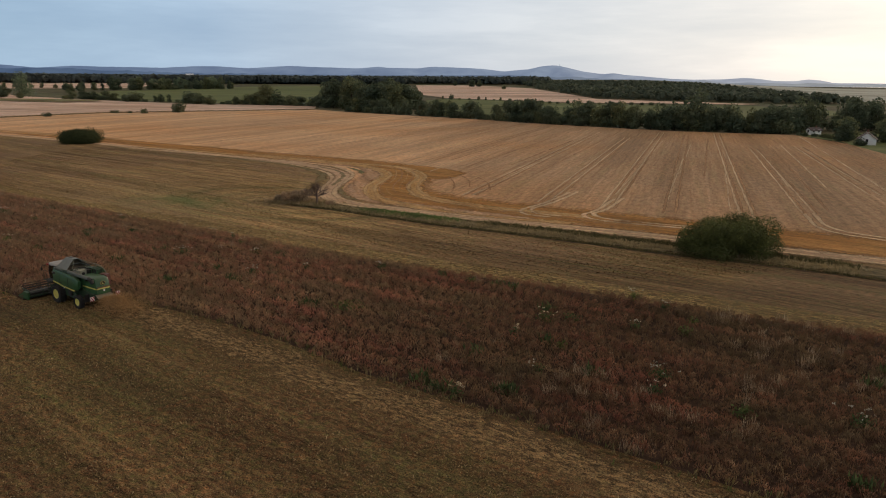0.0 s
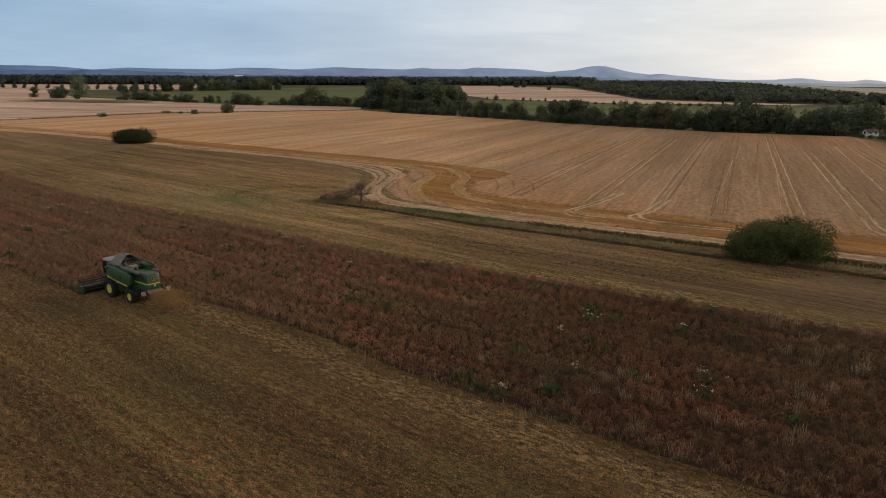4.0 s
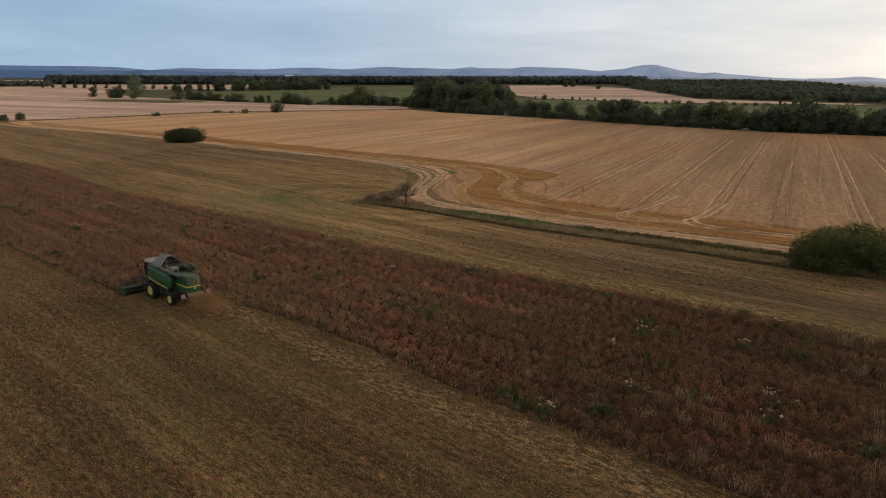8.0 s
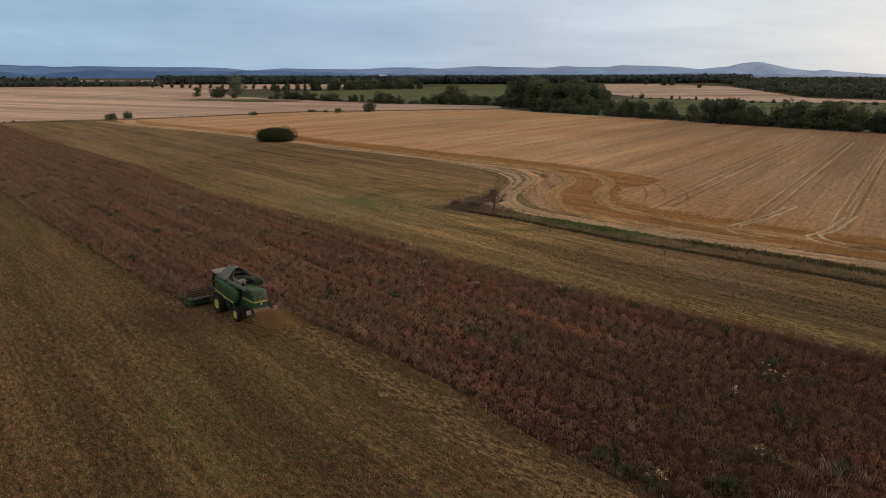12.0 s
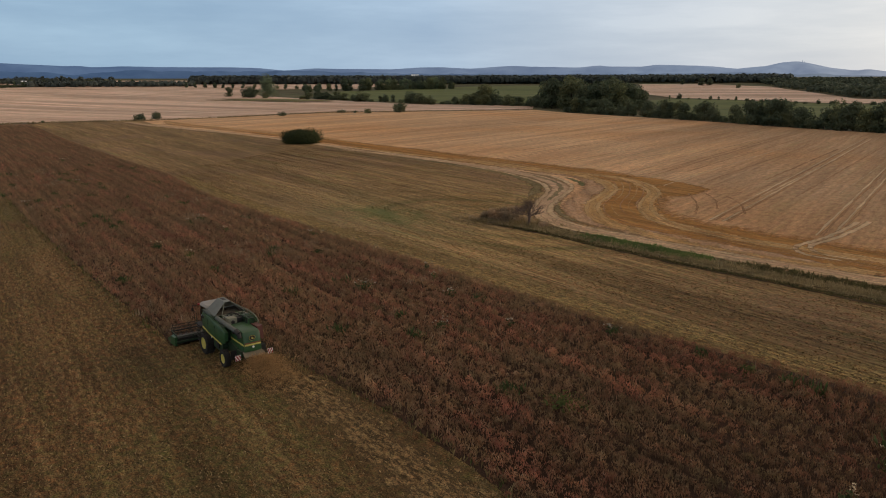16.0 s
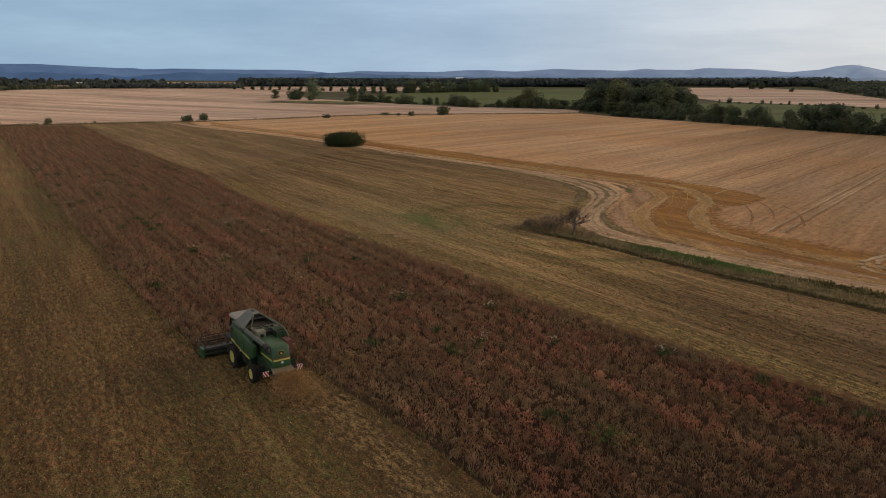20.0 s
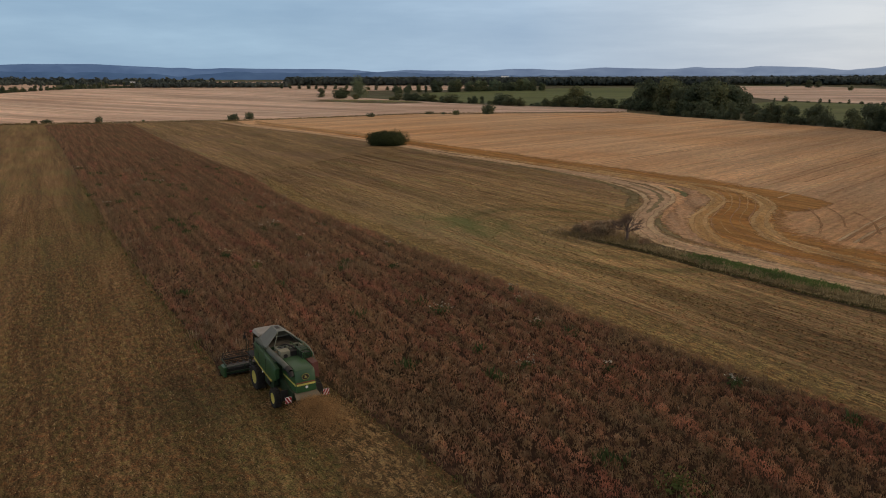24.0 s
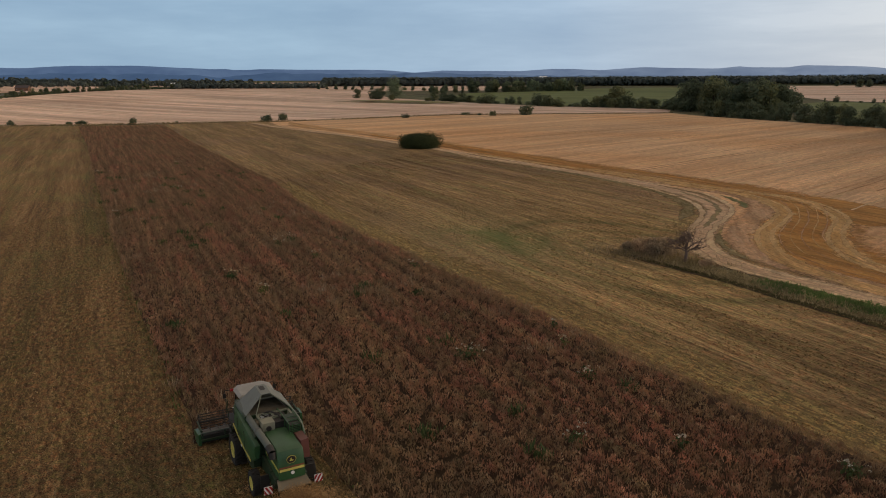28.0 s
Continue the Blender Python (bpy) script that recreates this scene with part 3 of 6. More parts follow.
def sheet(name, outline, lift, material, label, category, cell=8.0, parent=None):
    """A field: its outline cut into cells that follow the land."""
    bm = bmesh.new()
    bm.faces.new([bm.verts.new((x, y, 0)) for x, y in outline])
    xs, ys = [p[0] for p in outline], [p[1] for p in outline]
    for axis, lo, hi in ((0, min(xs), max(xs)), (1, min(ys), max(ys))):
        at = (math.floor(lo / cell) + 1) * cell
        while at < hi:
            co, no = ((at, 0, 0), (1, 0, 0)) if axis == 0 else ((0, at, 0), (0, 1, 0))
            bmesh.ops.bisect_plane(bm, geom=bm.verts[:] + bm.edges[:] + bm.faces[:], plane_co=co, plane_no=no)
            at += cell
    bmesh.ops.triangulate(bm, faces=bm.faces[:])
    bmesh.ops.recalc_face_normals(bm, faces=bm.faces[:])
    for v in bm.verts:
        v.co.z = land(v.co.x, v.co.y) + lift
    if sum(f.normal.z for f in bm.faces) < 0:
        bmesh.ops.reverse_faces(bm, faces=bm.faces[:])
    me = bpy.data.meshes.new(name)
    bm.to_mesh(me)
    bm.free()
    me.materials.append(material)
    me.polygons.foreach_set("use_smooth", [True] * len(me.polygons))
    p, q = np.array(outline, float), np.roll(np.array(outline, float), -1, axis=0)
    at = np.array([v.co[:2] for v in me.vertices])[:, None, :]
    along_edge = np.clip(((at - p) * (q - p)).sum(2) / ((q - p) ** 2).sum(1), 0, 1)
    off = np.linalg.norm(at - p - along_edge[..., None] * (q - p), axis=2).min(1)
    set_rim(me, np.clip(1 - off / 2.5, 0, 1))
    ob = new(name, me)
    if parent:
        ob.parent = parent
        if label:
            tagged(ob, label)
        return ob
    return tagged(ob, label, category, kind="structure")


def smooth_line(points, step=2.0):
    """A rounded line through the points (Catmull-Rom), about `step` metres from point to point."""
    p = [Vector((*q, 0)) for q in points]
    p = [2 * p[0] - p[1]] + p + [2 * p[-1] - p[-2]]
    out = []
    for a, b, c, d in zip(p, p[1:], p[2:], p[3:]):
        n = max(1, int((c - b).length / step))
        for k in range(n):
            t = k / n
            out.append(0.5 * (2 * b + (c - a) * t + (2 * a - 5 * b + 4 * c - d) * t * t + (3 * b - a - 3 * c + d) * t**3))
    return out + [p[-2]]


def ribbon(name, points, width, lift, material, label="", category="", parent=None, step=2.0, wobble=0.15, across=1, crown=0.0, tail=0.0, tail_in=0.0):
    """A strip along a line that follows the land; crown raises its middle, wobble roughens its edges."""
    line = smooth_line(points, step)
    rng = random.Random(len(line) * 7 + int(width * 100))
    verts, faces, n = [], [], across + 1
    for i, q in enumerate(line):
        ahead = (line[min(i + 1, len(line) - 1)] - line[max(i - 1, 0)]).normalized()
        side = Vector((-ahead.y, ahead.x, 0))
        w = width * (1 + wobble * rng.uniform(-1, 1))
        if tail:
            w *= min(1, 0.15 + i / (tail_in or tail), 0.15 + (len(line) - 1 - i) / tail)
        off = width * wobble * 0.4 * rng.uniform(-1, 1)
        for k in range(n):
            u = k / across - 0.5
            at = q + side * (u * w + off)
            verts.append((at.x, at.y, land(at.x, at.y) + lift + crown * (1 - (2 * u) ** 2)))
    for i in range(len(line) - 1):
        for k in range(across):
            a = i * n + k
            faces.append((a, a + n, a + n + 1, a + 1))
    me = mesh_of(name, verts, faces, material, True)
    set_rim(me, [2 * (k / across - 0.5) for _ in line for k in range(n)])
    bm = bmesh.new()
    bm.from_mesh(me)
    bmesh.ops.recalc_face_normals(bm, faces=bm.faces[:])
    if sum(f.normal.z for f in bm.faces) < 0:
        bmesh.ops.reverse_faces(bm, faces=bm.faces[:])
    bm.to_mesh(me)
    bm.free()
    ob = new(name, me)
    if parent:
        ob.parent = parent
        if label:
            tagged(ob, label)
        return ob
    return tagged(ob, label, category, kind="structure")



def polar_at(turn, r):
    return (r * math.sin(radians(turn)), r * math.cos(radians(turn)))


ground = build_ground()

# Edges of the crop strip, from its far end towards the camera's side.
EDGE_UNCUT = [(-345, 294), (-234.7, 213.3), (-145, 145.5), (-97.4, 109.9), (-65.7, 86.8), (-44.5, 72.2), (-42.2, 70.1)]
EDGE_CUT = [(-38.9, 75.1), (-31.8, 70.5), (-20.7, 63.9), (-13.4, 58.4), (-5.9, 51.6), (2.3, 45.9), (14.4, 37.2), (40, 18.5), (80, -10)]
EDGE_FAR = [(-312.6, 319.5), (-200, 230), (-114.6, 166), (-85.8, 140.2), (-57.5, 120.6), (-44.5, 111.6), (-31, 102.4), (-22.2, 95.8), (-10, 87.6), (0, 82.2), (10.1, 76.6), (22.4, 69.4), (39, 60.4), (75, 40), (110, 18)]
# The track along the wheat, from the far left to the bend and on to the right.
TRACK_A = [(-290, 362), (-247, 333.2), (-181.4, 297), (-145.4, 274), (-113, 250.5), (-97.5, 237.2), (-65, 216), (-47.5, 203), (-38.3, 195.2), (-30.8, 187), (-26, 178.3), (-23.4, 170.2), (-23.1, 161), (-23.6, 152.5), (-23.1, 144), (-20.9, 137), (-17.4, 131.4), (-12.5, 127.6), (-7, 124), (-2, 120.8), (2.5, 118), (8, 115), (13.2, 112.4), (18, 110), (24.4, 106.2), (31.2, 102.6), (49.4, 92), (59.6, 85.5), (80, 72), (110, 50)]

near_field = sheet("stubble_field", [(-420, 262), (-345, 315), (-304, 366), (-286, 378), (-245, 340), (-178, 303), (-108, 257), (-58.9, 220.2), (-33.6, 202.8), (-20.8, 188.7), (-16.7, 164), (-15.7, 145.2), (-9.4, 135.2), (7.3, 126.2), (36.8, 114), (55.2, 105.7), (79.8, 85.8), (114, 62), (150, 40), (140, -90), (-160, -90), (-420, 120)],
                   0.0, M_mid, "mown stubble with straw rows, brown and olive", "field", 6.0)
cut_field = sheet("cut_swaths", [(-420, 262), (-350, 297.5)] + EDGE_UNCUT + EDGE_CUT + [(90, -90), (-160, -90), (-420, 120)], 0.02, M_cut, "freshly cut stubble with chopped straw in broad swaths", "field", 8.0)
swath = [(x - 1.6, y - 2.2) for x, y in EDGE_CUT[1:]]
ribbon("straw_swath", [(-36.4, 67.3)] + swath, 5.0, 0.035, M_chopped, "pale fresh chopped straw along the cut edge", parent=cut_field, across=3, wobble=0.25, step=0.8, tail=6)
ribbon("straw_edge", [(x + 1.7, y + 2.5) for x, y in EDGE_FAR[2:-1]], 5.0, 0.03, M_edge, "paler yellow stubble along the standing crop", parent=near_field, across=4, wobble=0.25, step=1.6, tail=12)
crop_floor = sheet("crop_bed", EDGE_UNCUT + EDGE_CUT + EDGE_FAR[::-1], 0.02, M_soil, "dark soil under the standing crop", "ground", 8.0)
wheat = sheet("wheat_stubble_field", [(-288, 374), (-247, 335), (-181, 299), (-113, 253), (-61.8, 215.9), (-35.4, 197), (-28.4, 190.4), (-23.9, 181.9), (-21.8, 166.4), (-20.7, 147.2), (-16.2, 137), (0.8, 122), (31.1, 106.2), (48.4, 96.1), (74, 78), (110, 53), (138, 60), (139, 160), (143, 228), (152, 282), (153, 322), (109, 342), (64, 388), (0, 469), (-68, 541), (-102, 592), (-160, 551), (-231, 505), (-267, 419)],
              0.03, M_gold, "harvested wheat field, golden stubble with tramlines", "field", 6.0)
ribbon("headland", [(-178, 306), (-108, 259), (-60, 224), (-34, 207), (-17, 194), (-10.2, 182), (-9.6, 167), (-10.4, 153), (-7.6, 142), (0, 133.5), (8, 127), (15.9, 122), (23.7, 117.5), (31.8, 112.6), (57.3, 97.6), (80, 81), (112, 59)], 17.0, 0.05, M_head, "headland of orange-brown stubble", parent=wheat, across=6, wobble=0.09, step=2.2, tail=22, tail_in=62)
ribbon("thin_headland", [(-276, 377), (-240, 345), (-178, 309), (-100, 258)], 14.0, 0.047, M_head_thin, "golden strip of trodden stubble", parent=wheat, across=6, wobble=0.09, step=2.2, tail=20)
sheet("headland_tip", [(-15.5, 199), (-9.3, 194.5), (-4.6, 192.8), (1.2, 186.5), (6.3, 177.5), (3.3, 169.9), (0.7, 165.5), (-3.3, 164.9), (-8, 172)], 0.055, M_head, "", "", 2.5, wheat)
ribbon("worn_apron", [(-47, 208), (-33, 199.5), (-23.6, 192.4), (-18.4, 183.5), (-17, 172), (-18, 161), (-18.4, 150), (-16, 140.6), (-11.5, 133.8), (-3.6, 127.4), (6, 120.6), (16, 115.4)], 5.6, 0.058, M_apron, "tan worn strip beside the track", parent=wheat, across=4, wobble=0.12, tail=4)
track = ribbon("farm_track", TRACK_A, 5.2, 0.07, M_track, "pale rutted dirt track beside the wheat", "track", across=6, wobble=0.08)
sheet("pale_stubble_field", [(-430, 262), (-392, 286), (-360, 311.5), (-304, 368), (-288, 381), (-267, 421), (-231, 508), (-160, 554), (-104, 596), (-112, 650), (-150, 668), (-232, 678), (-300, 712), (-380, 760), (-470, 815), (-620, 1010), (-860, 1315), (-920, 1283), (-1000, 1090), (-990, 962), (-1002, 870), (-958, 757), (-912, 672), (-857, 588), (-720, 420), (-600, 330)],
                  0.03, M_pale, "pale pinkish stubble field stretching far off", "field", 30.0)
ribbon("field_margin", [(-470, 232), (-392, 284.5), (-360, 310), (-304, 366), (-288, 379.5), (-267, 419), (-231, 506), (-160, 551.5), (-102, 594)], 3.0, 0.06, M_verge, "narrow grass margin between two fields", "grass", across=2, wobble=0.3)
sheet("green_strip", [(-478, 684), (-440, 682), (-400, 680), (-341, 671), (-334, 682), (-360, 694), (-420, 698), (-455, 694)], 0.55, M_strip, "wedge of olive grass in the pale field", "field", 10.0)
sheet("green_strip", [(-470, 714), (-430, 704), (-380, 702), (-335, 694), (-322, 706), (-340, 728), (-390, 742), (-440, 738)], 0.55, M_strip, "wedge of green grass in the pale field", "field", 10.0)
meadow = sheet("green_meadow", [(-400, 805), (-340, 748), (-277, 728), (-199, 695), (-117, 660), (-60, 640), (-60, 900), (-150, 1400), (-340, 1290), (-420, 1080), (-450, 1000)], 0.06, M_meadow, "green meadow behind the hedges", "field", 40.0)
sheet("far_pale_field", [(-486, 1136), (-640, 1020), (-880, 1330), (-1000, 1110), (-1200, 1010), (-1400, 1250), (-900, 1640), (-520, 1560)], 0.08, M_pale, "distant pale stubble field", "field", 50.0)
sheet("outer_pale_field", [(-1019, 688), (-1400, 935), (-1350, 1010), (-1198, 990), (-960, 800)], 0.08, M_pale, "distant pale field behind a hedge", "field", 50.0)
sheet("hill_stubble_field", [(-30, 981), (-55, 1470), (60, 1490), (152, 1310), (171, 1055), (179, 858), (251, 797), (330, 770), (300, 745), (140, 752), (71, 818), (3, 874)], 0.06, M_pale, "pale stubble field on a low rise", "field", 30.0)
sheet("lower_meadow", [(-20, 800), (3, 850), (71, 800), (140, 735), (300, 720), (330, 560), (140, 420), (40, 455), (0, 540)], 0.06, M_meadow, "green pasture between hedges", "field", 30.0)

garden = sheet("garden_lawn", [(141, 232), (153.5, 284), (154, 320), (190, 335), (235, 300), (225, 215), (160, 205)], 0.05, M_meadow, "dull green garden lawn round the farmhouse", "lawn", 12.0)

plain = sheet("far_plain_field", [polar_at(a, r) for a, r in ((20.5, 1700), (24, 1350), (28, 1080), (33, 900), (44, 880), (48, 2600), (30, 3000), (20, 3000))], 0.2, M_plain, "pale green-yellow fields on the far plain", "field", 120.0)

# Wheel marks: pressed straw pairs and darker ruts.
AHEAD = Vector((0.322, 0.947, 0))
for k, (x, y, far_y, kind) in enumerate([(48.2, 112.1, 327, 0), (28.9, 127.5, 333, 0), (4.7, 141.7, 335, 0), (-6.3, 199.1, 345, 1), (62.6, 122.8, 250, 0), (86.7, 145.2, 260, 0), (18.5, 133.4, 300, 0), (38.4, 121.9, 320, 1), (-48.1, 223.9, 470, 1), (-87.9, 257.6, 500, 1), (-125, 283, 520, 1)]):
    for off in (-1.0, 1.0):
        a = Vector((x, y, 0)) + Vector((AHEAD.y, -AHEAD.x, 0)) * off
        d = AHEAD * ((far_y - y) / AHEAD.y)
        ribbon("wheel_track", [(a + d * u)[:2] for u in (0, 0.25, 0.5, 0.75, 1)], 0.55, 0.065, M_rut if kind else M_press, parent=wheat, step=4.0, wobble=0.4)
        if not kind:
            ribbon("wheel_track", [(a + d * u + Vector((0.62, 0, 0)))[:2] for u in (0, 0.3, 0.6, 1)], 0.5, 0.063, M_rut, parent=wheat, step=4.0, wobble=0.5)
rows_rng = random.Random(31)
for k in range(46):
    away = -150 + k * 5.6 + rows_rng.uniform(-1.5, 1.5)
    y = np.interp(away, (-150, -60, -20, 0, 40, 60, 110), (308, 231, 197, 152, 127, 119, 98)) + rows_rng.uniform(2, 60)
    long = rows_rng.uniform(58, 184.5)
    ribbon("wheel_track", [(away + 0.34 * u * long, y + 0.94 * u * long) for u in (0, 0.33, 0.66, 1)], rows_rng.uniform(0.3, 0.6), 0.062, rows_rng.choice((M_rut, M_press, M_press)), parent=wheat, step=3.0, wobble=0.6)
for pts in ([(-104, 247), (-60, 219), (-32, 199.2), (-23.3, 194.1), (-16.7, 184.1), (-13.6, 173.4), (-14.1, 164.3), (-15.2, 155.1), (-15.0, 147.3), (-13.4, 139.8), (-10.4, 133.6), (-3.2, 126.1), (3.5, 119.9), (20, 112.4)],
            [(-60, 222), (-30, 201), (-15.5, 192.4), (-9.7, 185.8), (-6.3, 176.9), (-5.1, 168.6), (-6.1, 159), (-6.2, 151), (-5.2, 144), (-3, 138), (3.5, 130.9), (10.8, 125.6), (24, 118.6)],
            [(47.9, 110.9), (42.9, 108.8), (36.8, 110.2), (26.8, 115.2)], [(26.6, 146.8), (22.9, 139.1), (18.4, 131.2), (14.9, 126.5), (14.3, 124.2), (15, 121), (18.6, 118.6)], [(33.8, 138.5), (27.5, 125), (24.6, 121.2), (25.3, 117), (30.8, 113.3)], [(62.6, 122.8), (59, 109.5), (63.3, 102.1), (73.6, 94.6)]):
    if len(pts) > 9:
        ribbon("lane", pts, 3.8, 0.066, M_lane, "pale worn lane", parent=wheat, step=1.2, wobble=0.35, across=2)
    for off in (-0.95, 0.95):
        ribbon("wheel_track", [(x + off, y + off * 0.5) for x, y in pts], 1.0, 0.08, M_band if len(pts) > 9 else M_press, parent=wheat, step=1.5, wobble=0.25)
for k in range(5):
    pts = [(-60 + k, 226 - k), (-34 + 1.4 * k, 208 - 1.2 * k), (-19.5 + 1.7 * k, 196 - k), (-14 + 1.5 * k, 184), (-12.4 + 1.3 * k, 168), (-13.4 + 1.4 * k, 152), (-10.8 + 1.5 * k, 139.4 + 0.6 * k), (-2 + k, 130 + 0.5 * k), (16, 118 + 0.8 * k), (44, 103 + 0.8 * k)]
    ribbon("wheel_track", pts, 0.26, 0.0745, (M_rut, M_lane)[k % 2], parent=wheat, step=2.0, wobble=0.6)
for pts in ([(1.3, 170.7), (2.4, 157.5), (1.7, 146.1)], [(4.4, 171.7), (5.8, 163), (5.6, 153)], [(8.0, 169.1), (9.8, 160), (9.6, 149)]):
    ribbon("wheel_track", pts, 0.36, 0.079, M_rut, parent=wheat, step=1.5, wobble=0.5)
RUT_OUTER = [(-290, 361), (-181.4, 296), (-113, 249.2), (-65, 215), (-51.3, 203.6), (-42.2, 195.6), (-34.8, 186.8), (-29.1, 177.9), (-25.9, 168.3), (-25.2, 158.7), (-25.3, 150.1), (-24.6, 143.1), (-22.3, 136.5), (-18.7, 130.6), (-13.2, 126.6), (-7.6, 123), (-2.6, 119.8), (2, 117), (7.5, 114), (17.5, 109), (31, 101.6), (59, 84.5)]
RUT_INNER = [(-289, 363), (-180.4, 298), (-112, 251.8), (-64, 217.3), (-43.9, 203), (-34, 195.1), (-27.7, 188.5), (-23.4, 179.6), (-21.6, 172.9), (-21.6, 163.5), (-22.3, 154.8), (-21.9, 145.1), (-20.0, 138.1), (-16.5, 132.6), (-11.8, 128.6), (-6.2, 125), (-1.2, 121.8), (3.5, 119), (8.8, 115.9), (18.7, 111), (32, 103.6), (60, 86.5)]
for pts in (RUT_OUTER, RUT_INNER):
    ribbon("rut", pts, 1.25, 0.085, M_press, parent=track, step=1.5, wobble=0.3)
ribbon("median_grass", [(-33, 190.5), (-27, 181.5), (-23.8, 172.5), (-23.4, 162), (-23.8, 153)], 1.1, 0.0885, M_median, "strip of grass between the ruts", parent=track, step=1.2, wobble=0.4, tail=3)
ribbon("median_grass", [(-25, 188.6), (-21, 181), (-19.4, 174.5)], 1.6, 0.0885, M_strip, "tongue of green grass beside the rut", parent=track, step=0.8, wobble=0.4, tail=4)
ribbon("median_grass", [(-21.2, 150), (-20.6, 145), (-19, 139.4), (-15.6, 134)], 1.3, 0.0885, M_median, "tongue of dull grass beside the rut", parent=track, step=0.8, wobble=0.4, tail=4)

VERGE = [(-30.5, 132.4), (-27, 131.6), (-22.8, 129.4), (-15.6, 124.6), (-10, 120.4), (-5, 117.2), (0, 114), (5, 110.9), (10, 107.9), (15.5, 105), (22, 100.6), (28.6, 96.6), (37, 92), (49, 84), (75, 65.5), (110, 40)]
VERGE_FOOT = [(-31.4, 130.9), (-27.5, 128.6), (-22.8, 125.9), (-17.4, 122.6), (-11.7, 118), (-6.5, 114.6), (-2, 111.2), (2.8, 108.3), (8.2, 105.2), (14.3, 101.2), (21.1, 96.9), (27.4, 92.6), (35, 88.6), (41.5, 84.6), (50, 79), (75, 61), (110, 36)]
verge = ribbon("grass_verge", VERGE, 6.6, 0.03, M_verge, "rough dry grass verge beside the track", "grass", across=6, wobble=0.18, crown=0.1, tail=4)
# Thin dark ribbon standing in for the grass bank's shade.
ribbon("foot_shade", VERGE_FOOT, 0.7, 0.045, M_foot_shade, "dark strip painted as the bank's shade along the foot of the verge", parent=verge, step=1.0, wobble=0.4, tail=6)
ribbon("corner_grass", [(-113, 246.5), (-75, 219.8), (-52, 203), (-43.5, 195.5), (-36.5, 187.5), (-31.2, 178.5), (-28.2, 169), (-27.6, 158)], 2.6, 0.06, M_median, "thin grass edge along the track", "grass", across=2, wobble=0.35, tail=3)


def tufts(name, spots, size, material, label, category, blades=5, seed=1, lean=0.5, wide=0.12):
    """Grass and weeds: upright tapered blades in tufts, one object."""
    rng = np.random.default_rng(seed)
    spots = np.asarray(spots, float)
    n = len(spots)
    b = np.repeat(np.arange(n), blades)
    m = len(b)
    z0 = np.array([land(x, y) for x, y in spots[:, :2]])[b]
    hgt = size * spots[b, 2] * rng.uniform(0.55, 1.2, m)
    ang = rng.uniform(0, 2 * np.pi, m)
    base = np.c_[spots[b, :2] + rng.normal(0, size * 0.22, (m, 2)), z0]
    tip = base + np.c_[np.cos(ang) * hgt * lean * rng.uniform(0, 1, m), np.sin(ang) * hgt * lean * rng.uniform(0, 1, m), hgt]
    w = (wide * size * rng.uniform(0.6, 1.4, m))[:, None]
    turn = rng.uniform(0, np.pi, m)
    s = np.c_[np.cos(turn), np.sin(turn), np.zeros(m)] * w
    mid = base * 0.42 + tip * 0.58 + np.c_[rng.normal(0, 1, (m, 2)) * w * 0.5, np.zeros(m)]
    verts = np.stack([base, mid + s, tip, mid - s], 1).reshape(-1, 3)
    return tagged(new(name, mesh_fast(name, verts, np.arange(m * 4), 4, material)), label, category, kind="stuff")


def inside(poly, pts):
    x, y = pts[:, 0], pts[:, 1]
    hit = np.zeros(len(pts), bool)
    for (x0, y0), (x1, y1) in zip(poly, poly[1:] + poly[:1]):
        if y0 != y1:
            hit ^= ((y0 > y) != (y1 > y)) & (x < (x1 - x0) * (y - y0) / (y1 - y0) + x0)
    return hit


def scatter(poly, density, seed, extra=None):
    rng = np.random.default_rng(seed)
    p = np.array(poly)
    lo, hi = p.min(0), p.max(0)
    n = int(np.prod(hi - lo) * density)
    pts = rng.uniform(lo, hi, (n, 2))
    pts = pts[inside(list(map(tuple, poly)), pts)]
    if extra is not None:
        pts = pts[extra(pts)]
    return pts, rng


def seed_heads(name, spots, heads, size, reach, material, label, seed):
    """Bushy ripe plants: short heads that lean outwards from a domed top, one object."""
    rng = np.random.default_rng(seed)
    n = len(spots)
    b = np.repeat(np.arange(n), heads)
    m = len(b)
    z0 = np.array([land(x, y) for x, y in spots[:, :2]])[b]
    ang, far = rng.uniform(0, 2 * np.pi, m), np.sqrt(rng.uniform(0, 1, m))
    out = np.c_[np.cos(ang), np.sin(ang)]
    top = spots[b, 2] * (1.0 - 0.55 * far**2) * rng.uniform(0.70, 1.06, m)
    base = np.c_[spots[b, :2] + out * (far * reach)[:, None], z0 + top * 0.74]
    long = size * rng.uniform(0.6, 1.5, m)
    lean = out * (0.1 + 0.3 * far)[:, None] + rng.normal(0, 0.2, (m, 2))
    tip = base + np.c_[lean, np.ones(m)] * long[:, None]
    turn = rng.uniform(0, np.pi, m)
    s = np.c_[np.cos(turn), np.sin(turn), rng.normal(0, 0.3, m)] * (size * rng.uniform(0.18, 0.36, m))[:, None]
    verts = np.stack([base + s, tip, base - s], 1).reshape(-1, 3)
    return tagged(new(name, mesh_fast(name, verts, np.arange(m * 3), 3, material)), label, "crop", kind="stuff")


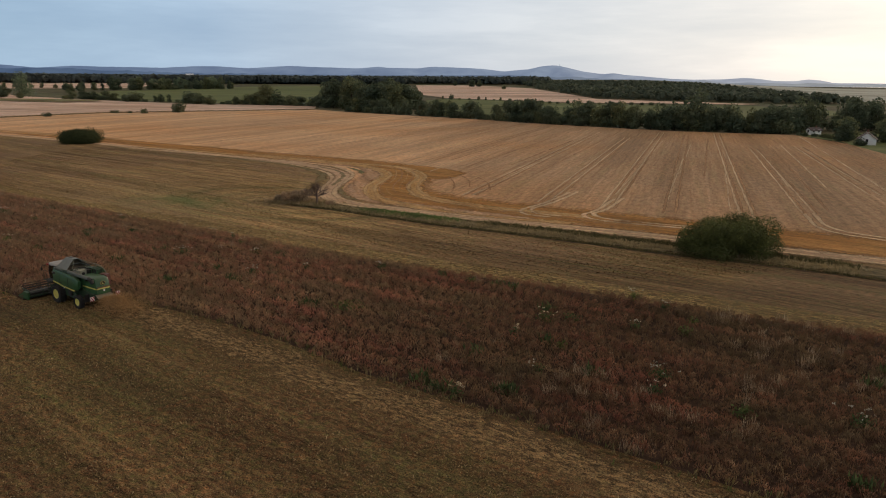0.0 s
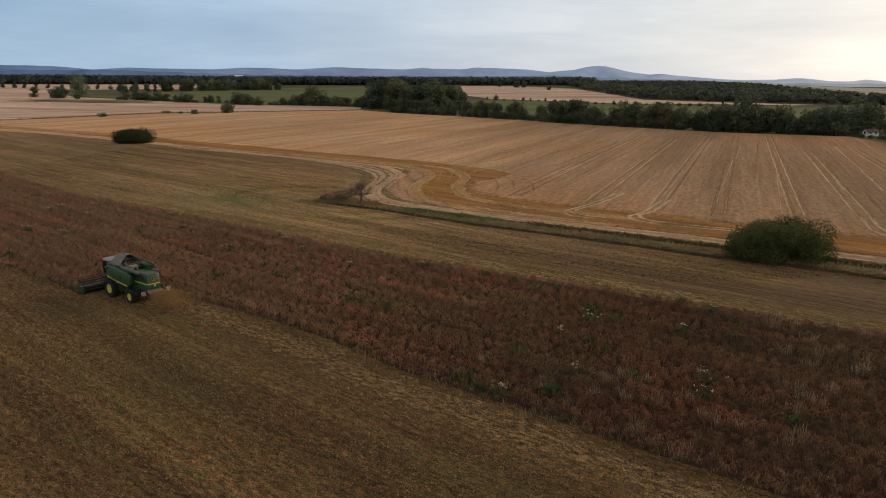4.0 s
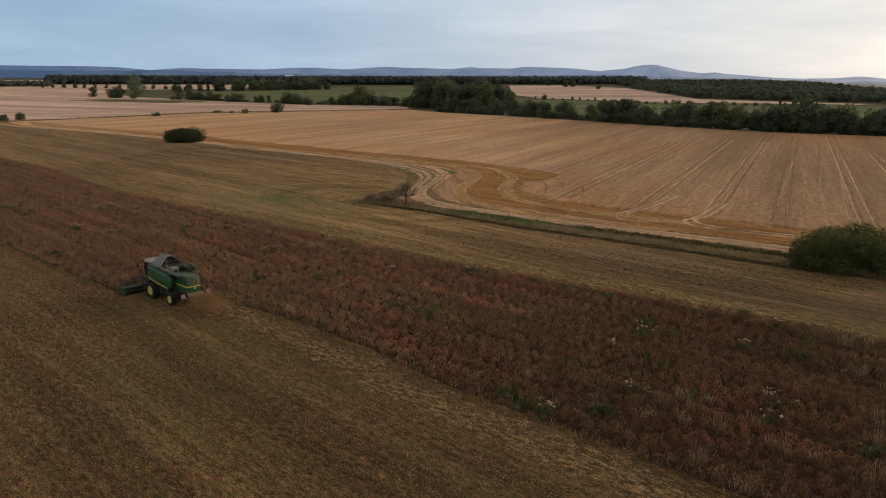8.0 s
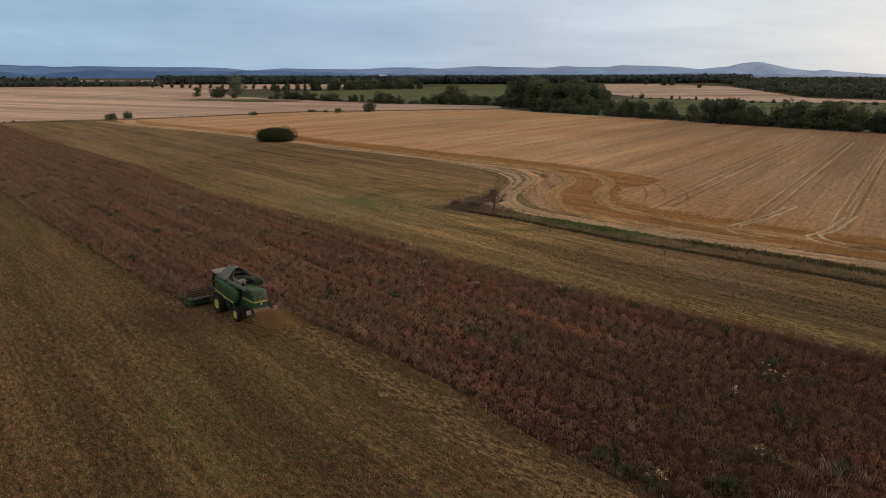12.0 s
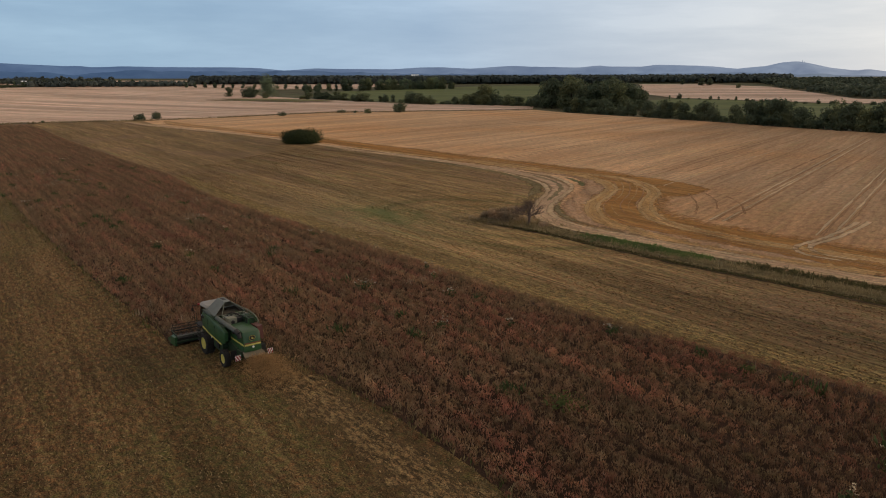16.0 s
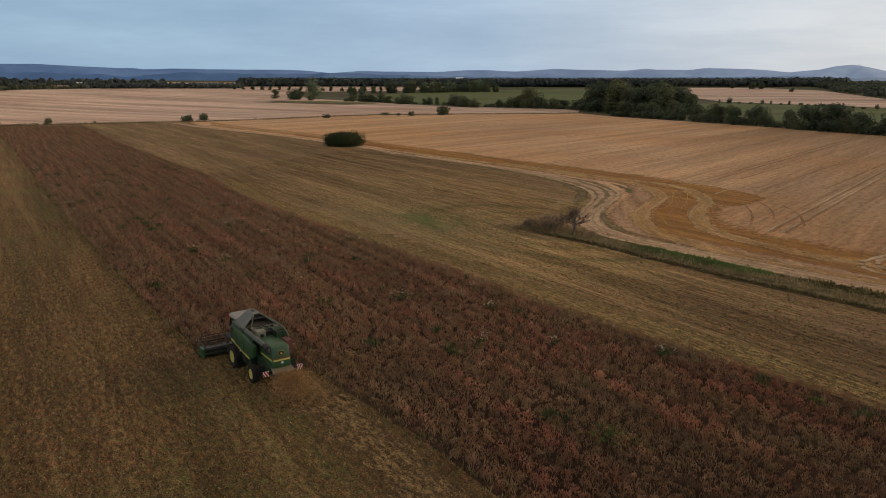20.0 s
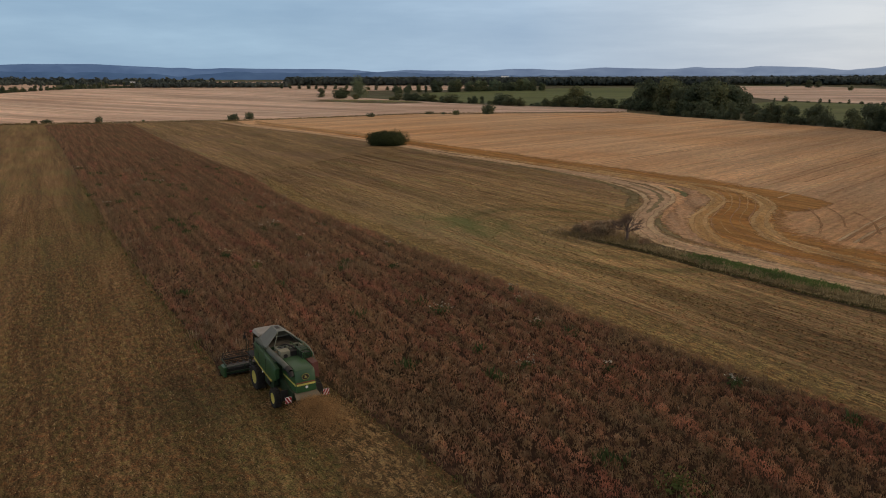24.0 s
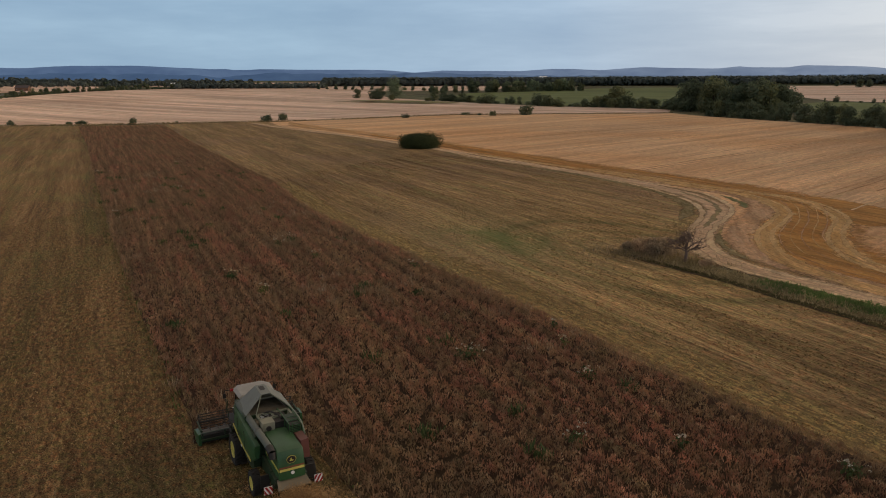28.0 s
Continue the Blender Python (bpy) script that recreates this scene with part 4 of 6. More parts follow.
def drilled(poly, gap, pace, seed, keep):
    """Plants in drilled rows that run with the strips, a little out of line."""
    rng = np.random.default_rng(seed)
    go = np.array([math.cos(radians(ROWS)), math.sin(radians(ROWS))])
    cross = np.array([-go[1], go[0]])
    p = np.array(poly)
    a, c = p @ go, p @ cross
    rows, steps = np.meshgrid(np.arange(c.min(), c.max(), gap), np.arange(a.min(), a.max(), pace))
    n = rows.size
    c = rows.ravel() + rng.normal(0, gap * 0.24, n)
    a = steps.ravel() + rng.uniform(-0.5, 0.5, n) * pace * 1.3
    pts = a[:, None] * go + c[:, None] * cross
    pts = pts[keep(pts)]
    return pts[inside(list(map(tuple, poly)), pts)]


def build_crop():
    poly = EDGE_UNCUT + EDGE_CUT + EDGE_FAR[::-1]
    rng = np.random.default_rng(3)
    near = drilled(poly, 0.60, 0.54, 3, lambda p: (p[:, 0] > -58) & (p[:, 0] < 48))
    mid = drilled(poly, 0.62, 0.60, 4, lambda p: (p[:, 0] <= -58) & (p[:, 0] > -150))
    far = drilled(poly, 1.0, 0.9, 5, lambda p: (p[:, 0] <= -150) | (p[:, 0] >= 48))
    cross = np.array([-math.sin(radians(ROWS)), math.cos(radians(ROWS))])
    label = "standing ripe crop, red-brown seed heads on dry stems"
    for pts, k, seed, heads in ((near, 1.0, 11, 46), (mid, 1.3, 12, 21), (far, 2.1, 13, 13)):
        u = pts @ cross
        tall = 0.84 + 0.13 * np.sin(pts[:, 0] * 0.31 + np.sin(pts[:, 1] * 0.23) * 2) * np.sin(pts[:, 1] * 0.27 + pts[:, 0] * 0.11) + rng.normal(0, 0.12, len(pts))
        tall[np.abs((u + 60) % 9.0 - 4.5) < 0.35] *= 0.6
        tall *= 1 + 0.08 * np.sin(u * 1.1)
        spots = np.c_[pts, np.clip(tall, 0.35, 1.25)]
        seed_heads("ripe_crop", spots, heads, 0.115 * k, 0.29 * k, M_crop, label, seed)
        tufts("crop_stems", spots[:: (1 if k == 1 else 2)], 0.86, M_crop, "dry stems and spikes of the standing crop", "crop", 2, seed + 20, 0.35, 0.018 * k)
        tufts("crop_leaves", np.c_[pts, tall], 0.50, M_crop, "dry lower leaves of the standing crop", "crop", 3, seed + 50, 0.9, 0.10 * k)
    # Pale and green weeds that grow among the crop in loose patches.
    pts, r = scatter(poly, 0.16, 7, lambda p: (p[:, 0] > -150) & (p[:, 0] < 58))
    patch = np.array([noise.noise((x * 0.05, y * 0.05, 3.0)) for x, y in pts])
    pale = pts[(patch > 0.12) & (r.uniform(0, 1, len(pts)) < 0.55)]
    spots = np.repeat(pale, 9, axis=0) + r.normal(0, 0.28, (len(pale) * 9, 2))
    tufts("pale_weeds", np.c_[spots, r.uniform(0.7, 1.1, len(spots))], 0.92, M_deadweed, "pale dry weeds scattered through the crop", "weeds", 7, 61, 0.6, 0.014)
    green = pts[r.uniform(0, 1, len(pts)) < 0.05]
    spots = np.repeat(green, 12, axis=0) + r.normal(0, 0.33, (len(green) * 12, 2))
    tufts("low_weeds", np.c_[spots, r.uniform(0.6, 1.1, len(spots))], 0.88, M_weed, "green weeds scattered through the crop", "weeds", 5, 62, 0.7, 0.08)


build_crop()

# ---- distance: hills, woods ----


def skyline(name, radius, depth, ridge, material, label, seed, rough=6.0):
    """A range of hills: a ridge whose height follows (turn in degrees, height in metres), sloping to both sides."""
    turns, heights = np.array(ridge, float).T
    n, verts, faces = 420, [], []
    for i in range(n + 1):
        a = turns[0] + (turns[-1] - turns[0]) * i / n
        top = np.interp(a, turns, heights) + rough * (noise.noise((a * 0.55, seed, 0)) + 0.5 * noise.noise((a * 1.9, seed, 4)) + 0.2 * noise.noise((a * 6, seed, 7)))
        for j, (back, part) in enumerate(((-1, 0.0), (-0.55, 0.42), (-0.2, 0.85), (0, 1.0), (0.5, 0.6), (1, 0.0))):
            r = radius + back * depth + (60 * noise.noise((a * 0.8, j, seed)) if 0 < j < 5 else 0)
            z = 12 + max(top, 0) * part * (1 + (0.12 * noise.noise((a * 1.3, j * 3, seed)) if j != 3 else 0))
            verts.append((r * math.sin(radians(a)), r * math.cos(radians(a)), z))
    for i in range(n):
        for j in range(5):
            k = i * 6 + j
            faces.append((k, k + 6, k + 7, k + 1))
    return structure(name, mesh_of(name, verts, faces, material, True), label, "hills")


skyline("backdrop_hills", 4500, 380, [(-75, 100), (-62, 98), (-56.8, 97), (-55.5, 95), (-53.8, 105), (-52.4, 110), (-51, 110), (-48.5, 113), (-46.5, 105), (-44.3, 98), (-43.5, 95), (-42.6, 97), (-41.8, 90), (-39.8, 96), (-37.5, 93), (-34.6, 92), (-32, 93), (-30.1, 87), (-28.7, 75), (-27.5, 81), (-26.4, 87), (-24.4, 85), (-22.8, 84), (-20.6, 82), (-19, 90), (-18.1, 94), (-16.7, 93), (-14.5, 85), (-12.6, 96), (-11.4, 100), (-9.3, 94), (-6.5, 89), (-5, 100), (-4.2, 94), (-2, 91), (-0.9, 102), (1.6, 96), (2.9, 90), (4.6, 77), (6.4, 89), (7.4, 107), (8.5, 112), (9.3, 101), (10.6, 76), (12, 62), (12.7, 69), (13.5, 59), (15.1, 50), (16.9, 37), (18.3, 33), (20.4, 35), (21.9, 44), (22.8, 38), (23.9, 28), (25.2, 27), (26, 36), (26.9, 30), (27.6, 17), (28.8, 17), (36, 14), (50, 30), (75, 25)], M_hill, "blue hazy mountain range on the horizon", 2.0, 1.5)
skyline("backdrop_foothills", 3900, 220, [(-75, 58), (-58, 50), (-52, 62), (-47, 60), (-43, 46), (-39, 66), (-34, 60), (-28, 66), (-20, 50), (-8, 46), (6, 48), (14, 30), (24, 14), (40, 8), (75, 8)], M_hill_near, "wooded foothills, dark blue with haze", 9.0, 7.0)


def summit_tower():
    bm = bmesh.new()
    r, a = 4480, radians(8.75)
    for dx, hgt, w in ((0, 12, 1.2), (9, 4, 3), (-8, 3, 2.5)):
        geom = bmesh.ops.create_cone(bm, cap_ends=True, segments=6, radius1=w, radius2=w * 0.5, depth=hgt)
        bmesh.ops.translate(bm, verts=geom["verts"], vec=(r * math.sin(a) + dx, r * math.cos(a), 118 + hgt / 2))
    me = bpy.data.meshes.new("summit_tower")
    bm.to_mesh(me)
    bm.free()
    me.materials.append(M_hill_near)
    structure("backdrop_tower", me, "faint mast and buildings on the far summit", "tower")


summit_tower()


def canopy(name, spots, label, material, seed, low=8.0, high=14.0, wide=4.0, sprays=16):
    """A wood seen from far off: a dome of leaf sprays for each spot, one object."""
    rng = np.random.default_rng(seed)
    n = len(spots)
    p = np.array(spots)
    z = np.array([land(x, y) for x, y in spots])
    b = np.repeat(np.arange(n), sprays)
    m = len(b)
    hgt, r = rng.uniform(low, high, n)[b], (wide * rng.uniform(0.7, 1.3, n))[b]
    way = rng.normal(size=(m, 3))
    way[:, 2] = np.abs(way[:, 2]) * 1.2 - 0.55
    way /= np.linalg.norm(way, axis=1)[:, None]
    tall = hgt * 0.5
    at = np.c_[p[b], z[b] + hgt * 0.5] + way * np.c_[r, r, tall] * rng.uniform(0.8, 1.08, (m, 1))
    nrm = way + rng.normal(0, 0.16, (m, 3))
    nrm /= np.linalg.norm(nrm, axis=1)[:, None]
    u = np.cross(nrm, rng.normal(size=(m, 3)))
    u /= np.linalg.norm(u, axis=1)[:, None]
    w = np.cross(nrm, u)
    s = (r * rng.uniform(0.38, 0.75, m))[:, None]
    v = np.stack([at - u * s - nrm * s * 0.3, at - w * s * 0.8, at + u * s - nrm * s * 0.3, at + w * s * 0.8], 1).reshape(-1, 3)
    v[:, 2] = np.maximum(v[:, 2], np.repeat(z[b], 4))
    return tagged(new(name, mesh_fast(name, v, np.arange(m * 4), 4, material)), label, "wood", kind="stuff")


def polar(turn, r):
    return (r * math.sin(radians(turn)), r * math.cos(radians(turn)))


def wood_block(turn0, turn1, r0, r1, count, seed):
    rng = np.random.default_rng(seed)
    return [polar(rng.uniform(turn0, turn1), rng.uniform(r0, r1)) for _ in range(count)]


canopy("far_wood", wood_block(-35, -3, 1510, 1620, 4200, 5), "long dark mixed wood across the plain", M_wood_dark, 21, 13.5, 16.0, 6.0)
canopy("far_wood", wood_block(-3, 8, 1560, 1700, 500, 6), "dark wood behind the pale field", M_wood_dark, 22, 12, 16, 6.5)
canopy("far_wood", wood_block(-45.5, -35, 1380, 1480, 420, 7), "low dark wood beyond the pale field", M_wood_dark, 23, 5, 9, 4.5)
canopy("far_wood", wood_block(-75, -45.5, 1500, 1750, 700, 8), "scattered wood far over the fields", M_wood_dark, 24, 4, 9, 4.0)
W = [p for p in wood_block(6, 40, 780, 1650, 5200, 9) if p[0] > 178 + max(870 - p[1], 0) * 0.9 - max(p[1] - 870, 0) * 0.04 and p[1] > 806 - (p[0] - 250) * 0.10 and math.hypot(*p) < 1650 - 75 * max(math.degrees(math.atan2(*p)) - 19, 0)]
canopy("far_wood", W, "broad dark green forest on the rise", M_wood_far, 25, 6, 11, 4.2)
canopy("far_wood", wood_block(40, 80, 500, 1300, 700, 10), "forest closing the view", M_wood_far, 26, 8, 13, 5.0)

line_rng = random.Random(66)
LINE = [(q.x + line_rng.uniform(-22, 22), q.y + line_rng.uniform(-16, 30)) for q in smooth_line([(-1560, 960), (-1400, 1010), (-1260, 1040), (-1150, 1110), (-1040, 1190)], 2.2)]
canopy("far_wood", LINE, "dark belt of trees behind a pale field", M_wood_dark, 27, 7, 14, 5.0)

# ---- trees and bushes ----


def leaf_cloud(rng, lobes, count, size, hollow=0.55, flutter=0.7):
    """Leaf sprays as small bent quads round lobes (centre, radii): arrays of vertices and loops."""
    centres, radii = np.array([l[0] for l in lobes], float), np.array([l[1] for l in lobes], float)
    pick = rng.choice(len(lobes), count, p=radii.prod(1) ** 0.7 / (radii.prod(1) ** 0.7).sum())
    way = rng.normal(size=(count, 3))
    way /= np.linalg.norm(way, axis=1)[:, None]
    far = rng.uniform(hollow, 1.06, (count, 1)) * (1 + 0.05 * rng.normal(size=(count, 1)))
    at = centres[pick] + way * radii[pick] * far
    n = way + rng.normal(0, flutter, (count, 3))
    n /= np.linalg.norm(n, axis=1)[:, None]
    u = np.cross(n, rng.normal(size=(count, 3)))
    u /= np.linalg.norm(u, axis=1)[:, None]
    w = np.cross(n, u)
    s = (size * rng.uniform(0.6, 1.5, count))[:, None]
    bend = n * s * 0.35
    verts = np.stack([at - u * s - bend, at - w * s * 0.6, at + u * s - bend, at + w * s * 0.6], 1).reshape(-1, 3)
    loops = np.arange(count * 4)
    return verts, loops


def limb(bm, a, b, r0, r1, sides=6):
    a, b = Vector(a), Vector(b)
    q = (b - a).to_track_quat("Z", "Y")
    rings = []
    for p, r in ((a, r0), (b, r1)):
        rings.append([bm.verts.new(p + q @ Vector((r * math.cos(2 * math.pi * k / sides), r * math.sin(2 * math.pi * k / sides), 0))) for k in range(sides)])
    for k in range(sides):
        bm.faces.new((rings[0][k], rings[0][(k + 1) % sides], rings[1][(k + 1) % sides], rings[1][k]))


def plant_meshes(kind, seed, height, width, leaves, size, leaf, stem_part=0.3, lobes=9, tall=1.0, fill=0.36):
    rng = np.random.default_rng(seed)
    bm = bmesh.new()
    crown = []
    stem = height * stem_part
    if kind == "tree":
        limb(bm, (0, 0, -0.4), (0, 0, stem), height * 0.03, height * 0.02)
        limb(bm, (0, 0, stem), (0.2, 0.1, height * 0.8), height * 0.02, height * 0.006)
    for k in range(lobes):
        a, rad = 2 * math.pi * (k * 0.618) + rng.uniform(-0.4, 0.4), width * 0.5 * rng.uniform(0.25, 0.68)
        z = stem + (height - stem) * (rng.uniform(0.12, 0.80) if k % 3 else rng.uniform(0.10, 0.3))
        if k == 0:
            rad, z = 0, height * 0.83
        c = (rad * math.cos(a), rad * math.sin(a), z)
        if kind == "tree":
            limb(bm, (0, 0, stem * rng.uniform(0.7, 1.3)), c, height * 0.012, height * 0.004, 5)
            r = (height - stem) * rng.uniform(0.17, 0.27)
        else:
            c = (c[0] * 1.15, c[1] * 1.15, height * rng.uniform(0.3, 0.62))
            limb(bm, (c[0] * 0.2, c[1] * 0.2, -0.2), c, 0.09, 0.03, 5)
            r = height * rng.uniform(0.26, 0.4)
        wide = max(r, width * 0.16)
        crown.append((c, (wide, wide, r * tall)))
    if kind == "bush":
        crown.append(((0, 0, height * 0.35), (width * fill, width * fill, height * (0.06 + fill))))
        crown = crown[-1:] * 6 + crown[:11] if fill > 0.4 else crown
        for k in range(8):
            a = k * 0.785 + rng.uniform(-0.3, 0.3)
            crown.append(((width * 0.36 * math.cos(a), width * 0.36 * math.sin(a), height * 0.2), (width * 0.13, width * 0.13, height * 0.24)))
    wood = bpy.data.meshes.new("branches")
    bm.to_mesh(wood)
    bm.free()
    wood.materials.append(M_bark)
    v, l = leaf_cloud(rng, crown, leaves, size, 0.68, 0.7 if size < 0.1 else 0.4)
    v[:, 2] = np.maximum(v[:, 2], 0.02)
    return wood, mesh_fast("crown", v, l, 4, leaf)


def plant(name, meshes, x, y, label, category, group="", turn=0.0, scale=(1, 1, 1), sink=0.05):
    base = new(name)
    base.matrix_world = Matrix.LocRotScale((x, y, land(x, y) - sink), Euler((0, 0, radians(turn))), scale)
    for part_name, me in zip(("trunk" if category == "tree" else "stems", "crown"), meshes):
        ob = new(part_name, me)
        ob.parent = base
    return tagged(base, label, category, group)


rnd = random.Random(4)
TREES = [plant_meshes("tree", 30 + k, 14, (10, 12, 9, 11, 8)[k], 1500, 0.52, M_leaf_tree, (0.06, 0.04, 0.08, 0.03, 0.06)[k], (13, 15, 12, 14, 11)[k]) for k in range(5)]
SHRUBS = [plant_meshes("bush", 40 + k, 5, (7, 6, 8)[k], 520, 0.37, M_leaf_tree, 0.05, 7) for k in range(3)]
PALE = [plant_meshes("tree", 54 + k, 14, (9, 11)[k], 1500, 0.5, M_leaf_pale, 0.06, 13) for k in range(2)]
POPLAR = plant_meshes("tree", 50, 22, 11, 2400, 0.45, M_leaf_pale, 0.1, 12, 1.5)


def hedge(line, step, heights, group, label, seed, shrubs=0.4, jitter=2.0, rows=1, depth=6.0, kinds=None):
    r = random.Random(seed)
    pts = smooth_line(line, step)
    for row in range(rows):
        for q in pts:
            x, y = q.x + r.uniform(-jitter, jitter), q.y + r.uniform(-jitter, jitter) + row * depth
            hgt = r.uniform(*heights)
            if r.random() < shrubs:
                k = hgt * 0.62 / 5
                plant("hedge_shrub", r.choice(SHRUBS), x, y, "dense dark green shrub in a field hedge", "shrub", group, r.uniform(0, 360), (k * 1.1, k * 1.1, k))
            else:
                k = hgt / 14
                wide = k * r.uniform(0.85, 1.2)
                plant("hedge_tree", r.choice(kinds or TREES), x, y, label, "tree", group, r.uniform(0, 360), (wide, wide, k))


# The dark hedge behind the wheat, with the tall grove at its corner.
hedge([(152, 327), (125, 345), (99, 356), (64, 391), (33, 430)], 5.5, (8.0, 13.0), "hedge behind the wheat", "dark leafy hedge tree behind the wheat stubble", 1, 0.3, 2.0, 2, 6)
plant("hedge_tree", TREES[1], 121, 349, "tall dark tree rising out of the hedge", "tree", "hedge behind the wheat", 40, (1.25, 1.25, 1.4))
hedge([(24, 441), (12, 456), (-2, 473), (-33, 511), (-70, 556)], 5.0, (7, 11.5), "hedge behind the wheat", "low dark hedge tree beside a tall grove", 2, 0.4, 2.0, 1)
hedge([(-34, 560), (-55, 575), (-80, 605), (-100, 632)], 12.0, (19, 25), "tall grove", "tall broad-crowned tree in a dark grove", 3, 0.0, 4.0, 2, 18)
hedge([(-22, 600), (-40, 640)], 12.0, (15, 19), "tall grove", "broad-crowned tree at the edge of a grove", 13, 0.0, 3.0, 1, 12)
hedge([(150, 336), (165, 346), (188, 352), (225, 356), (280, 360)], 8.0, (11, 16), "hedge behind the wheat", "dark leafy tree near the farmhouse", 4, 0.2, 3.0, 2, 14)
hedge([(156, 316), (158, 304), (160, 292)], 4.0, (2.5, 4.0), "garden trees", "dark shrub on the field edge near the farmhouse", 16, 0.7, 1.5, 2, 5)
hedge([(163, 285), (172, 276), (176, 262)], 5.0, (5, 9), "garden trees", "dark garden tree beside the farmhouse", 15, 0.3, 1.5, 1)
hedge([(185, 290), (200, 250), (205, 210)], 12.0, (8, 12), "garden trees", "dark garden tree near the farmhouse", 5, 0.3, 3.0, 1)
for x, y, hgt, wide in ((157.5, 288, 8, 8), (163, 297, 9, 9), (151.5, 266, 3, 4), (168, 268, 6, 7), (172, 284, 9, 9)):
    plant("garden_tree", TREES[int(x) % 5], x, y, "dark bushy tree beside the farmhouse", "tree", "garden trees", x * 7, (wide / 10, wide / 10, hgt / 14))
# Hedges and single trees to the left, beyond the pale field.
for x, y, hgt, wide in ((-460, 767, 12, 14), (-433, 758, 6, 7), (-382, 760, 7, 11), (-368, 757, 8, 10), (-356, 753, 8, 12), (-340, 746, 9, 12), (-330, 742, 7, 10), (-299, 714, 10, 17), (-275, 721, 5, 8), (-235, 682, 11, 15), (-224, 676, 10, 13), (-211, 668, 8, 11), (-192, 689, 6, 8), (-180, 678, 9, 12), (-170, 674, 11, 14), (-160, 668, 18, 15), (-151, 673, 13, 13), (-138, 664, 9, 11), (-128, 664, 8, 12), (-116, 652, 8, 10), (-500, 791, 11, 10), (-467, 787, 12, 15), (-372, 773, 6, 8), (-108, 640, 10, 10)):
    plant("hedge_tree", rnd.choice(TREES), x, y, "dark rounded tree in a broken field hedge", "tree", "broken hedge", rnd.uniform(0, 360), (wide / 10, wide / 10, hgt / 14))
hedge([(-385, 752), (-335, 743), (-296, 722), (-255, 704), (-219, 685), (-171, 671), (-135, 660)], 8.0, (4.0, 7.5), "broken hedge", "dark rounded shrub in a broken field hedge", 17, 0.6, 3.0)
hedge([(-476, 1020), (-449, 1057), (-404, 1100), (-363, 1140), (-330, 1165)], 8.0, (7, 19), "tree belt", "rounded green tree in a belt before the wood", 18, 0.15, 7.0, 1, 14)
hedge([(-455, 1075), (-404, 1120), (-350, 1165)], 9.0, (13, 19), "tree belt", "pale green tree in a belt before the wood", 19, 0.0, 7.0, kinds=PALE)
plant("poplar", POPLAR, -448, 790, "tall pale green poplar above the hedge", "tree", "", 20, (1.6, 1.6, 1.15))
for k in range(16):
    x, y = -770 + k * 17 + rnd.uniform(-4, 4), 1090 + rnd.uniform(-6, 6)
    plant("avenue_tree", rnd.choice(TREES), x, y, "small round roadside tree far off", "tree", "avenue", rnd.uniform(0, 360), (0.6, 0.6, rnd.uniform(0.45, 0.65)))
hedge([(-474, 925), (-500, 990), (-540, 1060)], 22.0, (6, 11), "village trees", "dark tree between distant pale fields", 6, 0.3, 8.0, 2, 40)
hedge([(-800, 510), (-857, 592), (-916, 676), (-964, 760), (-1005, 872), (-994, 965), (-1005, 1080)], 5.5, (5, 9), "far left hedge", "dark tree in a long distant hedge", 7, 0.4, 4.0)
hedge([(-1350, 1000), (-1210, 1010), (-1090, 1060), (-1000, 1130), (-900, 1180)], 16.0, (5, 11), "far left trees", "dark tree on the far plain", 8, 0.3, 18.0)
hedge([(-1, 838), (70, 800), (99, 747), (171, 713), (245, 692)], 9.0, (3.5, 6.5), "roadside hedge", "small dark roadside tree", 9, 0.7, 1.5)
for x, y, hgt in ((52, 1380, 13), (66, 1395, 12), (100, 1240, 8), (22, 1440, 10)):
    plant("field_tree", rnd.choice(TREES), x, y, "lone round tree standing in a stubble field", "tree", "field trees", rnd.uniform(0, 360), (hgt / 12, hgt / 12, hgt / 14))
# Small bushes along the margin of the fields.
for x, y, hgt, wide in ((-187, 522, 8.5, 11), (-297, 382, 4.6, 8), (-297, 397, 5.2, 6.5), (-350, 332, 4.2, 4.5), (-366, 312, 2.6, 7), (-372, 309, 2.2, 4), (-392, 289, 3.4, 4.2), (-243, 452, 3.2, 4.6), (-204, 503, 4.0, 5), (-226, 507, 2.4, 6), (-330, 345, 1.5, 2), (-215, 506, 2, 3)):
    plant("margin_bush", rnd.choice(SHRUBS), x, y, "small dark bush on the grass margin", "bush", "margin bushes", rnd.uniform(0, 360), (wide / 7, wide / 7, hgt / 5))

ROUND = plant_meshes("bush", 63, 6.0, 15.5, 17000, 0.185, M_leaf_dark, 0.05, 30, fill=0.43)
plant("round_bush", ROUND, -128, 258, "broad dark green bush beside the farm track", "bush", "", 20, (1.0, 0.8, 1.0))
BIG = plant_meshes("bush", 62, 5.6, 13.6, 38000, 0.10, M_leaf_bush, 0.05, 15)
plant("willow_bush", BIG, 37.6, 93.3, "large rounded green bush on the grass verge", "bush", "", 35, (1.18, 0.95, 1.0))


